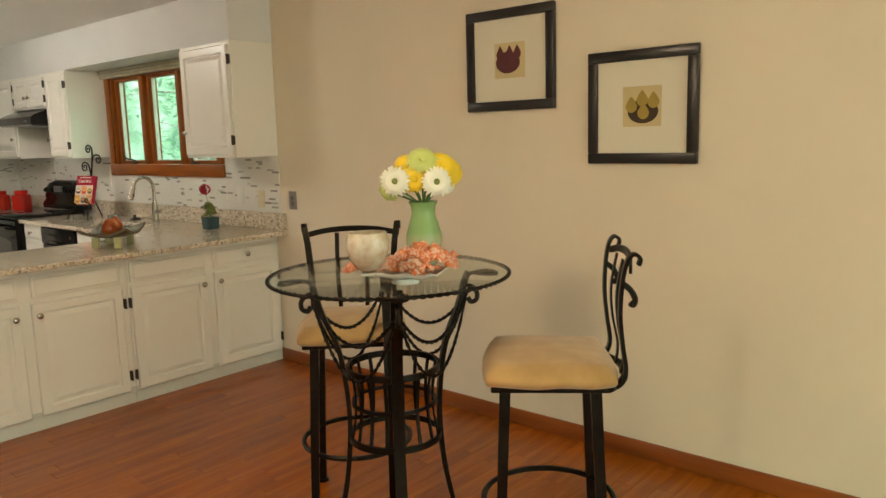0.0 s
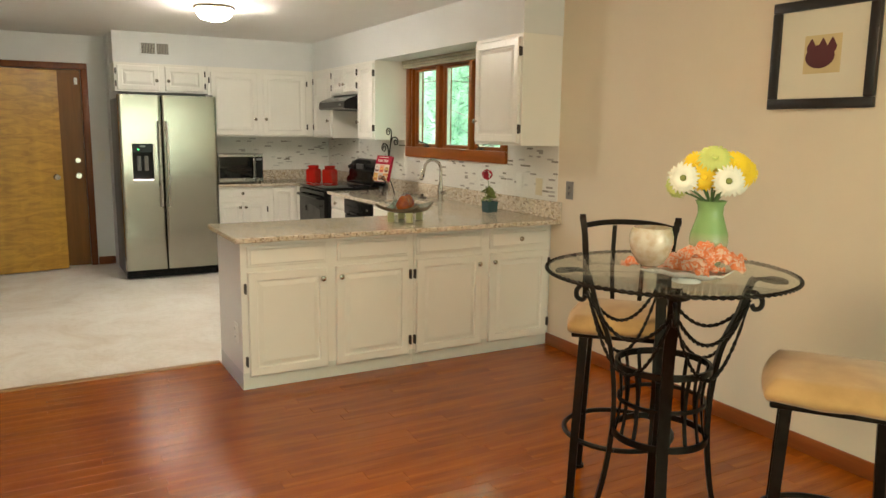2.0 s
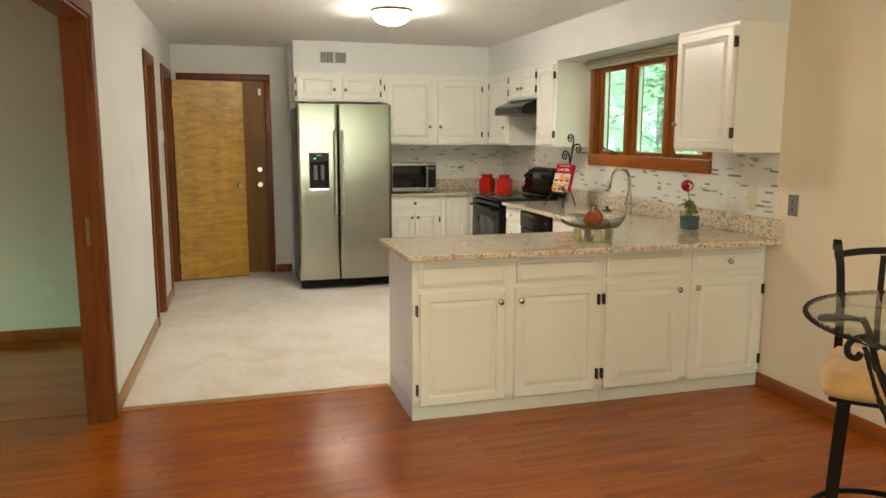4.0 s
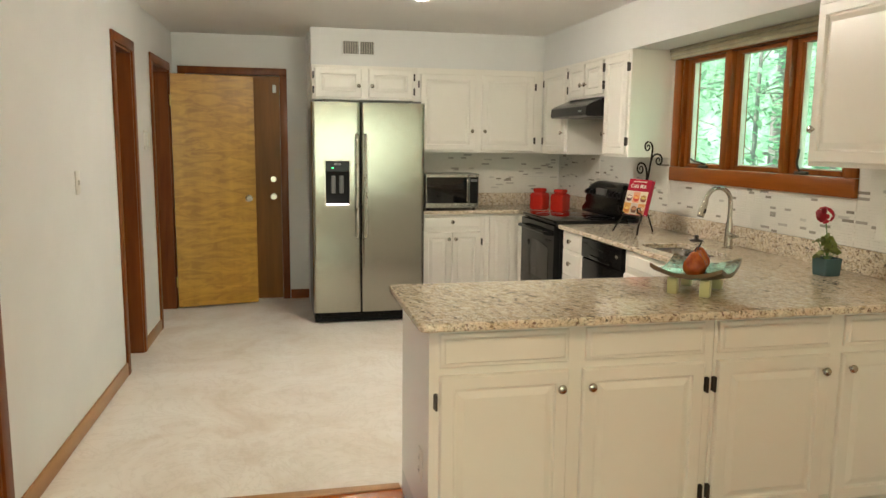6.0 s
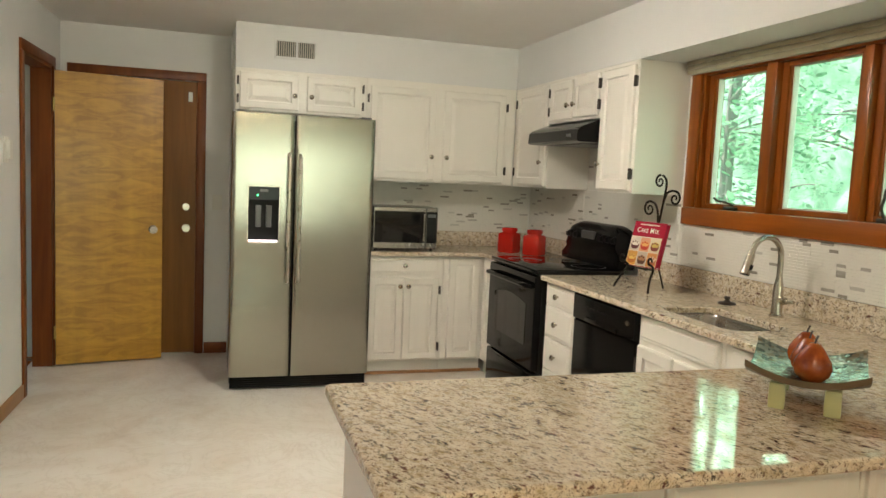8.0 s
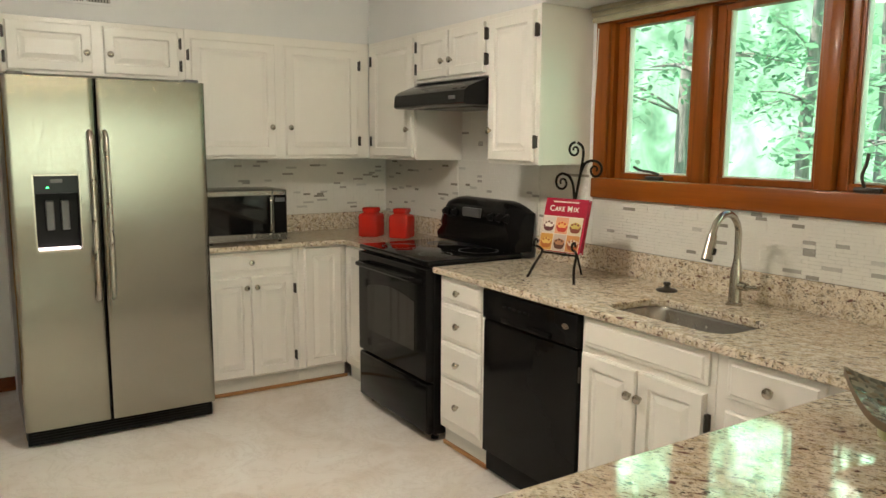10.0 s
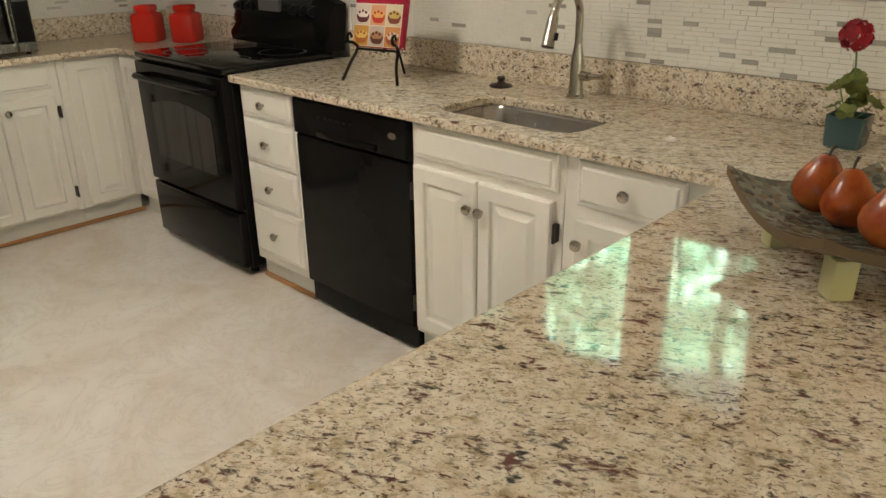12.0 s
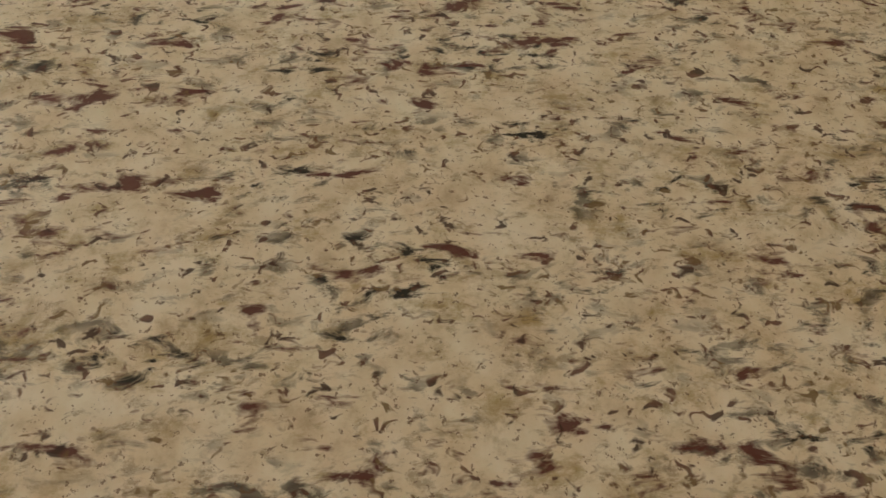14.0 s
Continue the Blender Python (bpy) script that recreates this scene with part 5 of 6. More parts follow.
daisy(0.03, 0.335, -0.07, 0.05, M_PY, "yellow_daisy", 0.2, 1.0)

M_PEARL, tp, bp = material("pearl_glass")
vp = coords(tp)
tp.links.new(ramp(tp, noise_tex(tp, vp, 30, 4), [(0.35, (0.72, 0.60, 0.42)), (0.65, (0.90, 0.86, 0.76))]), bp.inputs["Base Color"])
bp.inputs["Transmission Weight"].default_value = 0.5
bp.inputs["Roughness"].default_value = 0.06
bp.inputs["Coat Weight"].default_value = 0.6
CX, CY2 = -0.842, 1.098
cup = thing("candle_holder", (CX, CY2, TZ), "pearly glass hurricane candle holder on a clear foot", "candle holder")
bm = bmesh.new()
z = TZ + 0.0008
lathe(bm, CX, CY2, [(0.020, z + 0.062), (0.038, z + 0.072), (0.055, z + 0.098), (0.064, z + 0.132), (0.064, z + 0.155), (0.057, z + 0.180), (0.054, z + 0.180), (0.060, z + 0.155), (0.060, z + 0.132), (0.051, z + 0.10), (0.034, z + 0.077), (0.014, z + 0.067)], 36)
part("bowl", bm, M_PEARL, cup, "pearly iridescent glass bowl", 50)
bm = bmesh.new()
lathe(bm, CX, CY2, [(0.046, z), (0.046, z + 0.006), (0.030, z + 0.014), (0.020, z + 0.035), (0.026, z + 0.055), (0.022, z + 0.0615)], 36)
part("foot", bm, M_TGLASS, cup, "clear glass foot", 50)
bm = bmesh.new()
lathe(bm, CX, CY2, [(0.032, z + 0.079), (0.032, z + 0.115), (0.030, z + 0.118)], 24)
part("candle", bm, M_WHITEP, cup, "short cream candle")

M_DISH = painted("white_porcelain", (0.68, 0.72, 0.68), 0.18, 10, 0.02)
PX, PY = -0.848, 1.261
dish = thing("serving_dish", (PX, PY, TZ), "white porcelain dish on a low foot", "dish")
A1 = Vector((0.90, 0.43, 0))
A2 = Vector((-0.43, 0.90, 0))
bm = bmesh.new()
NU, NV = 14, 8
for side in (0, 1):
    vs = []
    for j in range(NV + 1):
        row = []
        for i in range(NU + 1):
            u, v = 2 * i / NU - 1, 2 * j / NV - 1
            p = Vector((PX, PY, 0)) + A1 * u * 0.125 + A2 * v * 0.068
            p.z = TZ + 0.020 + 0.020 * max(u * u, v * v) ** 1.5 + 0.003 * math.sin(9 * u) - 0.005 * side
            row.append(bm.verts.new(p))
        vs.append(row)
    for j in range(NV):
        for i in range(NU):
            bm.faces.new((vs[j][i], vs[j][i + 1], vs[j + 1][i + 1], vs[j + 1][i]))
    edge = [vs[0][i] for i in range(NU)] + [vs[j][NU] for j in range(NV)] + [vs[NV][i] for i in range(NU, 0, -1)] + [vs[j][0] for j in range(NV, 0, -1)]
    if side == 0:
        first = edge
    else:
        for i in range(len(edge)):
            bm.faces.new((first[i], first[(i + 1) % len(edge)], edge[(i + 1) % len(edge)], edge[i]))
part("plate", bm, M_DISH, dish, smooth=60)
bm = bmesh.new()
lathe(bm, PX, PY, [(0.045, TZ + 0.0008), (0.045, TZ + 0.006), (0.038, TZ + 0.017)], 24)
part("foot", bm, M_DISH, dish)

M_NAP, tn, bn = material("orange_print_cotton")
vn = coords(tn)
pat = ramp(tn, noise_tex(tn, vn, 48, 3, 0.5, 1.8), [(0.46, (0.92, 0.33, 0.14)), (0.58, (0.94, 0.72, 0.57))])
tn.links.new(pat, bn.inputs["Base Color"])
bn.inputs["Roughness"].default_value = 0.9
bump(tn, bn, noise_tex(tn, vn, 300, 2), 0.3, 0.0008)


def napkin(cx, cy, lu, lv, turn, lift, seed, name="napkin"):
    """A crumpled cloth: a folded sheet with sharp creases, thick enough to have an edge."""
    bm = bmesh.new()
    n = 30
    ca, sa = math.cos(turn), math.sin(turn)
    rows = []
    for j in range(n + 1):
        row = []
        for i in range(n + 1):
            u, v = 2 * i / n - 1, 2 * j / n - 1
            wob = noise.noise(Vector((u * 1.7, v * 1.7, seed)))
            ridg = abs(noise.noise(Vector((u * 3.1 + 5, v * 2.3, seed + 3)))) + 0.4 * abs(noise.noise(Vector((u * 3.6 + 1, v * 3, seed + 8))))
            uu = u * lu * (1 + 0.25 * wob)
            vv = v * lv * (1 + 0.3 * noise.noise(Vector((v * 1.5, u * 1.5, seed + 11))))
            h = lift * (1 - 0.75 * (u * u * 0.6 + v * v * 0.6)) + 0.055 * ridg - 0.02
            row.append(bm.verts.new((cx + uu * ca - vv * sa, cy + uu * sa + vv * ca, TZ + max(0.047 if abs(u) < 0.8 else 0.036, 0.036 + h))))
        rows.append(row)
    for j in range(n):
        for i in range(n):
            bm.faces.new((rows[j][i], rows[j][i + 1], rows[j + 1][i + 1], rows[j + 1][i]))
    bmesh.ops.solidify(bm, geom=bm.faces[:], thickness=-0.0015)
    return solid(name, bm, M_NAP, "crumpled orange and white patterned cloth napkin on the dish", "napkin", "napkins", smooth=50)


napkin(-0.883, 1.241, 0.135, 0.068, 0.35, 0.040, 2.0)
napkin(-0.848, 1.361, 0.100, 0.075, 0.7, 0.072, 7.0)

# ---------- framed prints ----------
M_FRAME = painted("black_frame", (0.014, 0.011, 0.010), 0.3, 25, 0.1, 0.3)
M_MAT = painted("mat_board", (0.72, 0.67, 0.54), 0.8, 200, 0.1, 0.02)
M_PAPER = painted("print_paper", (0.62, 0.50, 0.26), 0.8, 60, 0.1, 0.12)
M_PLUM = painted("print_plum", (0.10, 0.025, 0.03), 0.8, 40, 0.1, 0.4)
M_PEARP = painted("print_pear", (0.42, 0.30, 0.06), 0.8, 40, 0.1, 0.3)
M_BOWLP = painted("print_bowl", (0.06, 0.035, 0.02), 0.8, 40, 0.1, 0.3)


def blob(bm, f, cu, cv, ru, rv, w, n=24, neck=0.0):
    """A flat printed fruit or bowl: a disc, drawn in to a neck at its top."""
    vs = []
    for k in range(n):
        a = 2 * math.pi * k / n
        s = math.sin(a)
        x = math.cos(a) * (1 - neck * max(0, s) ** 1.0)
        vs.append(bm.verts.new(f.p(cu + ru * x, cv + rv * s * (1 + 0.4 * neck * (s > 0)), w)))
    bm.faces.new(vs)


def picture(x0, x1, z0, z1, px0, px1, pz0, pz1, plum):
    f = Face("-y", WY - 0.001)
    pc = thing("framed_picture", ((x0 + x1) / 2, WY, z0), "black framed print of dark plums in a cream mat" if plum else "black framed print of yellow pears in a cream mat", "picture", "framed prints on the dining wall")
    w = 0.046
    bm = bmesh.new()
    for u0, u1, v0, v1 in ((x0, x1, z0, z0 + w), (x0, x1, z1 - w, z1), (x0, x0 + w, z0 + w, z1 - w), (x1 - w, x1, z0 + w, z1 - w)):
        f.box(bm, u0, u1, v0, v1, 0.0, 0.026, 0.005, 2)
    part("frame", bm, M_FRAME, pc)
    bm = bmesh.new()
    f.box(bm, x0 + w - 0.004, x1 - w + 0.004, z0 + w - 0.004, z1 - w + 0.004, 0.002, 0.012)
    part("mat", bm, M_MAT, pc, "cream mat board")
    bm = bmesh.new()
    f.box(bm, px0, px1, pz0, pz1, 0.0122, 0.0135)
    pr = part("print", bm, M_PAPER, pc, "small fruit print")
    cu, cv, hu, hv = (px0 + px1) / 2, (pz0 + pz1) / 2, (px1 - px0) / 2, (pz1 - pz0) / 2
    if plum:
        bm = bmesh.new()
        blob(bm, f, cu - 0.12 * hu, cv - 0.12 * hv, 0.80 * hu, 0.62 * hv, 0.0138)
        for d in (-0.62, 0.0, 0.5):
            blob(bm, f, cu + d * hu, cv + 0.38 * hv, 0.26 * hu, 0.36 * hv, 0.0141 + 0.0001 * d, neck=0.7)
        part("fruit", bm, M_PLUM, pr)
    else:
        bm = bmesh.new()
        blob(bm, f, cu + 0.05 * hu, cv - 0.25 * hv, 0.80 * hu, 0.60 * hv, 0.0138)
        part("bowl", bm, M_BOWLP, pr)
        bm = bmesh.new()
        for d, e, w2 in ((-0.55, 0.05, 0.0142), (0.02, 0.35, 0.0145), (0.6, 0.25, 0.0148), (0.08, -0.28, 0.0151)):
            blob(bm, f, cu + d * hu, cv + e * hv, 0.31 * hu, 0.36 * hv, w2, neck=0.6)
        part("fruit", bm, M_PEARP, pr)


picture(-1.634, -1.121, 1.596, 2.077, -1.465, -1.287, 1.750, 1.917, True)
picture(-0.944, -0.441, 1.340, 1.823, -0.777, -0.601, 1.498, 1.668, False)

# ---------- on the kitchen counters ----------
def canister(cx, cy, turn):
    cn = thing("canister", (cx, cy, CT), "glossy red ceramic square canister with a lid", "canister", "red canisters")
    h, w = 0.150, 0.066
    bm = bmesh.new()
    rings = []
    for s, z in ((0.90, 0.0008), (1.0, 0.008), (1.0, 0.128), (0.92, 0.142), (0.62, 0.150), (0.60, 0.156)):
        pts = rounded(-w * s, w * s, -w * s, w * s, 0.018 * s, 4)
        rings.append([bm.verts.new((x, y, CT + z)) for x, y in pts])
    for a, b in zip(rings, rings[1:]):
        for i in range(len(a)):
            bm.faces.new((a[i], a[(i + 1) % len(a)], b[(i + 1) % len(a)], b[i]))
    bm.faces.new(rings[0])
    bm.faces.new(rings[-1])
    rot = Matrix.Translation((cx, cy, 0)) @ Matrix.Rotation(radians(turn), 4, "Z")
    bmesh.ops.transform(bm, matrix=rot, verts=bm.verts[:])
    part("jar", bm, M_RED, cn, smooth=50)
    bm = bmesh.new()
    rings = []
    for s, z in ((0.66, 0.1565), (0.70, 0.160), (0.70, 0.178), (0.64, 0.184), (0.3, 0.187)):
        pts = rounded(-w * s, w * s, -w * s, w * s, 0.018 * s, 4)
        rings.append([bm.verts.new((x, y, CT + z)) for x, y in pts])
    for a, b in zip(rings, rings[1:]):
        for i in range(len(a)):
            bm.faces.new((a[i], a[(i + 1) % len(a)], b[(i + 1) % len(a)], b[i]))
    bm.faces.new(rings[0])
    bm.faces.new(rings[-1])
    bmesh.ops.transform(bm, matrix=rot, verts=bm.verts[:])
    part("lid", bm, M_RED, cn, smooth=50)


canister(-7.185, 2.240, 38)
canister(-7.020, 2.370, 38)

# cookbook stand
BXC, BYC, BT, DZ = -5.385, 2.300, radians(12), CT - 0.915


def bk(u, d, z):
    """Book coordinates: u across, d towards the room."""
    return (BXC + u * math.cos(BT) + d * math.sin(BT), BYC + u * math.sin(BT) - d * math.cos(BT), z + DZ)


es = thing("book_stand", (BXC, BYC, CT), "black wrought iron cookbook stand with curled scrolls", "book stand")


def spiral(cu, cz, r0, turns, start, sense, d=-0.035):
    return [bk(cu + r0 * (1 - 0.80 * k / 30) * math.cos(start + sense * 2 * math.pi * turns * k / 30), d, cz + r0 * (1 - 0.80 * k / 30) * math.sin(start + sense * 2 * math.pi * turns * k / 30)) for k in range(31)]


bm = bmesh.new()
tube(bm, smooth_path([bk(0.0, 0.03, 1.02), bk(0.0, 0.0, 1.12), bk(0.0, -0.03, 1.24), bk(0.02, -0.035, 1.36), bk(0.035, -0.035, 1.45), bk(0.03, -0.035, 1.49), bk(0.005, -0.035, 1.510)], 5), 0.006, 8)
tube(bm, spiral(-0.010, 1.478, 0.033, 1.3, math.pi * 0.5, 1), 0.006, 8, 0.004)
part("stem", bm, M_IRON, es)
bm = bmesh.new()
tube(bm, smooth_path([bk(0.0, -0.03, 1.24), bk(-0.012, -0.035, 1.32), bk(-0.035, -0.035, 1.362), bk(-0.07, -0.035, 1.374)], 5), 0.006, 8)
tube(bm, spiral(-0.072, 1.334, 0.040, 1.35, math.pi * 0.5, 1), 0.006, 8, 0.004)
part("scroll", bm, M_IRON, es)
bm = bmesh.new()
tube(bm, smooth_path([bk(0.022, -0.035, 1.37), bk(0.04, -0.035, 1.415), bk(0.07, -0.035, 1.432), bk(0.095, -0.035, 1.432)], 5), 0.006, 8)
tube(bm, spiral(0.098, 1.394, 0.038, 1.35, math.pi * 0.5, -1), 0.006, 8, 0.004)
part("scroll", bm, M_IRON, es)
for s in (-1, 1):
    bm = bmesh.new()
    tube(bm, smooth_path([bk(0.125 * s, 0.13, 0.9215), bk(0.105 * s, 0.105, 0.98), bk(0.092 * s, 0.072, 1.032), bk(0.094 * s, 0.085, 1.052), bk(0.100 * s, 0.105, 1.060)], 5), 0.006, 8)
    tube(bm, [Vector(bk(0.100 * s + 0.0, 0.105 + 0.012 * math.sin(w), 1.075 - 0.016 * math.cos(w))) for w in [k * 0.4 for k in range(13)]], 0.006, 8, 0.005)
    part("leg", bm, M_IRON, es)
bm = bmesh.new()
tube(bm, [bk(-0.092, 0.072, 1.032), bk(0, 0.06, 1.030), bk(0.092, 0.072, 1.032)], 0.005, 8)
tube(bm, [bk(0.0, 0.06, 1.03), bk(0.0, 0.03, 1.02)], 0.005, 8)
tube(bm, smooth_path([bk(0.0, -0.01, 1.12), bk(0.0, -0.06, 1.02), bk(0.0, -0.10, 0.921)], 4), 0.005, 8)
part("ledge", bm, M_IRON, es)

M_COVER = painted("red_cover", (0.36, 0.015, 0.04), 0.25, 20, 0.02, 0.08)
M_COVERW = painted("cream_cover", (0.72, 0.66, 0.56), 0.3, 20, 0.02, 0.08)
M_PAGES = painted("pages", (0.60, 0.45, 0.50), 0.8, 300, 0.3)
bookm = Matrix.Translation(bk(-0.012, 0.062, 1.039)) @ Matrix.Rotation(BT, 4, "Z") @ Matrix.Rotation(radians(-14), 4, "X")
book = thing("cookbook", (0, 0, 0), "red hardcover cookbook with dessert pictures on the stand", "book")
BW, BH = 0.112, 0.236
part("pages", boxed(-BW + 0.004, BW - 0.005, 0.004, 0.023, 0.003, BH - 0.003), M_PAGES, book)
bm = bmesh.new()
box(bm, -BW, BW, 0.0, 0.0035, 0, BH, 0.001)
box(bm, -BW, BW, 0.0235, 0.027, 0, BH, 0.001)
box(bm, -BW, -BW + 0.0035, 0.0036, 0.0234, 0, BH)
box(bm, BW - 0.0035, BW, 0.0036, 0.0234, 0.006, BH - 0.006)
cover = part("cover", bm, M_COVER, book)
part("picture_panel", boxed(-BW + 0.002, BW - 0.010, -0.0006, -0.0001, 0.002, BH * 0.66), M_COVERW, cover, "cream panel of dessert photographs")
GROUND = ((0.62, 0.56, 0.50), (0.70, 0.34, 0.20), (0.66, 0.58, 0.42), (0.60, 0.30, 0.06), (0.52, 0.44, 0.40), (0.60, 0.26, 0.08))
CAKE = ((0.10, 0.012, 0.02), (0.55, 0.03, 0.01), (0.20, 0.035, 0.02), (0.42, 0.12, 0.015), (0.09, 0.025, 0.012), (0.35, 0.09, 0.03))
ICING = ((0.78, 0.72, 0.66), (0.80, 0.42, 0.12), (0.55, 0.42, 0.10), (0.75, 0.50, 0.14), (0.42, 0.20, 0.10), (0.74, 0.60, 0.46))


def printed_disc(bm, cx, cz, rx, rz, y, mat, wob=0.0):
    vs = []
    for i in range(18):
        w = 2 * math.pi * i / 18
        r = 1 + wob * math.sin(5 * w + cx * 90)
        vs.append(bm.verts.new((cx + rx * r * math.cos(w), y, cz + rz * r * math.sin(w))))
    bm.faces.new(vs).material_index = mat


for k in range(6):
    mats = [painted("dessert_" + nm, c[k], 0.3, 60, 0.05, 0.25) for nm, c in (("ground", GROUND), ("cake", CAKE), ("icing", ICING))]
    cx0, cz0 = -0.0745 + 0.0705 * (k % 3), 0.115 - 0.075 * (k // 3)
    bm = bmesh.new()
    box(bm, cx0 - 0.0335, cx0 + 0.0335, -0.0012, -0.0007, cz0 - 0.036, cz0 + 0.036)
    printed_disc(bm, cx0 + 0.002, cz0 - 0.008, 0.029, 0.021, -0.0015, 1, 0.06)
    printed_disc(bm, cx0 + 0.002, cz0 + 0.004, 0.027, 0.014, -0.0018, 2, 0.10)
    for q in range(3):
        printed_disc(bm, cx0 - 0.015 + 0.015 * q, cz0 + 0.008 + 0.005 * (q % 2), 0.0058, 0.0050, -0.0021 - 0.0001 * q, 1)
    part("dessert_picture", bm, mats, cover)
part("subtitle_bar", boxed(-0.070, 0.066, -0.0008, -0.0001, 0.217, 0.2225), M_COVERW, cover, "unreadable line of small print")
for word, size, x in (("C", 0.036, -0.071), ("AKE", 0.029, -0.029), ("M", 0.036, 0.024), ("IX", 0.029, 0.057)):
    tc = bpy.data.curves.new("title", "FONT")
    tc.body, tc.size, tc.extrude, tc.offset = word, size, 0.0003, 0.0004
    tc.align_x, tc.align_y = "CENTER", "BOTTOM_BASELINE"
    tmp = new("title", tc)
    me = bpy.data.meshes.new_from_object(tmp.evaluated_get(bpy.context.evaluated_depsgraph_get()))
    bpy.data.objects.remove(tmp)
    title = new("title", me)
    me.materials.append(M_WHITEP)
    title.parent = cover
    title.matrix_basis = Matrix.Translation((x, -0.0008, 0.178)) @ Matrix.Rotation(radians(90), 4, "X")
book.matrix_basis = bookm

# faucet
FXC, FYC = -4.655, 2.467
fc_t = thing("faucet", (FXC, FYC, CT), "brushed nickel pull-down kitchen faucet", "faucet")
bm = bmesh.new()
lathe(bm, FXC, FYC, [(0.030, CT + 0.0005), (0.030, CT + 0.008), (0.024, CT + 0.012), (0.022, CT + 0.06), (0.022, CT + 0.11), (0.019, CT + 0.14), (0.014, CT + 0.165), (0.013, CT + 0.175)], 28)
part("base", bm, M_NICKEL, fc_t)
SPX, SPY = 0.10, -0.995
arc = [(FXC, FYC, CT + 0.17), (FXC, FYC, CT + 0.24)]
for k in range(1, 13):
    a = math.pi * k / 12 * 0.93
    arc.append((FXC + SPX * 0.085 * (1 - math.cos(a)), FYC + SPY * 0.085 * (1 - math.cos(a)), CT + 0.255 + 0.088 * math.sin(a)))
bm = bmesh.new()
tube(bm, smooth_path(arc, 3), 0.0125, 14)
part("spout", bm, M_NICKEL, fc_t)
e = Vector(arc[-1])
d = (Vector(arc[-1]) - Vector(arc[-2])).normalized()
bm = bmesh.new()
tube(bm, [e, e + d * 0.008, e + d * 0.035, e + d * 0.085, e + d * 0.092], 0.0155, 16, 0.021)
sh = part("spray_head", bm, M_NICKEL, fc_t)
bm = bmesh.new()
tube(bm, [e + d * 0.0925, e + d * 0.095], 0.019, 16)
part("nozzle", bm, M_BLACKM, sh)
bm = bmesh.new()
p = e + d * 0.05 + Vector((0.02, 0.006, 0))
tube(bm, [p, p + d * 0.022], 0.006, 8)
part("button", bm, M_BLACKM, sh)
bm = bmesh.new()
tube(bm, [(FXC + 0.015, FYC, CT + 0.075), (FXC + 0.05, FYC - 0.004, CT + 0.075)], 0.016, 14)
tube(bm, smooth_path([(FXC + 0.045, FYC - 0.004, CT + 0.075), (FXC + 0.075, FYC - 0.008, CT + 0.076), (FXC + 0.105, FYC - 0.012, CT + 0.080)], 4), 0.010, 12, 0.008)
part("lever", bm, M_NICKEL, fc_t)

bm = bmesh.new()
lathe(bm, -4.965, 2.455, [(0.040, CT + 0.0006), (0.043, CT + 0.004), (0.038, CT + 0.010), (0.016, CT + 0.014), (0.010, CT + 0.022), (0.016, CT + 0.030), (0.012, CT + 0.038)], 24)
solid("sink_stopper", bm, M_HINGE, "dark metal sink stopper lying on the counter", "stopper", smooth=50)

# fruit dish
GX, GY, GT = -3.555, 1.605, radians(45)
M_MOSAIC, tm, bmn = material("mosaic_glass")
vm = coords(tm)
vo = tm.nodes.new("ShaderNodeTexVoronoi")
vo.inputs["Scale"].default_value = 75
tm.links.new(vm, vo.inputs["Vector"])
wn2 = tm.nodes.new("ShaderNodeSeparateColor")
tm.links.new(vo.outputs["Color"], wn2.inputs["Color"])
tm.links.new(ramp(tm, wn2.outputs[0], [(0.0, (0.05, 0.058, 0.050)), (0.35, (0.12, 0.125, 0.10)), (0.7, (0.25, 0.25, 0.20)), (1.0, (0.13, 0.095, 0.05))]), bmn.inputs["Base Color"])
bmn.inputs["Roughness"].default_value = 0.12
bump(tm, bmn, vo.outputs["Distance"], 0.6, 0.003)
M_DISHEDGE = painted("bronze_clay", (0.13, 0.08, 0.035), 0.45, 120, 0.5, 0.3)
M_BLOCK = painted("celadon_block", (0.50, 0.48, 0.24), 0.3, 20, 0.1, 0.1)
gd = thing("fruit_dish", (GX, GY, CT), "square curved mosaic glass dish on four pale block feet", "dish")
ct, sn = math.cos(GT), math.sin(GT)
bm = bmesh.new()
NN = 16


def gpoint(u, v, dz):
    x, y = u * 0.136, v * 0.174
    z = CT + 0.070 + 0.016 * u * u + 0.018 * (u * v) ** 2 + 0.022 * v * v + dz
    return (GX + x * ct - y * sn, GY + x * sn + y * ct, z)


tops = [[bm.verts.new(gpoint(2 * i / NN - 1, 2 * j / NN - 1, 0.0)) for i in range(NN + 1)] for j in range(NN + 1)]
bots = [[bm.verts.new(gpoint(2 * i / NN - 1, 2 * j / NN - 1, -0.016)) for i in range(NN + 1)] for j in range(NN + 1)]
for j in range(NN):
    for i in range(NN):
        f = bm.faces.new((tops[j][i], tops[j][i + 1], tops[j + 1][i + 1], tops[j + 1][i]))
        f = bm.faces.new((bots[j][i], bots[j + 1][i], bots[j + 1][i + 1], bots[j][i + 1]))
        f.material_index = 1
for g in range(NN):
    for q in ((tops[0][g], tops[0][g + 1], bots[0][g + 1], bots[0][g]), (tops[NN][g], tops[NN][g + 1], bots[NN][g + 1], bots[NN][g]), (tops[g][0], tops[g + 1][0], bots[g + 1][0], bots[g][0]), (tops[g][NN], tops[g + 1][NN], bots[g + 1][NN], bots[g][NN])):
        bm.faces.new(q).material_index = 1
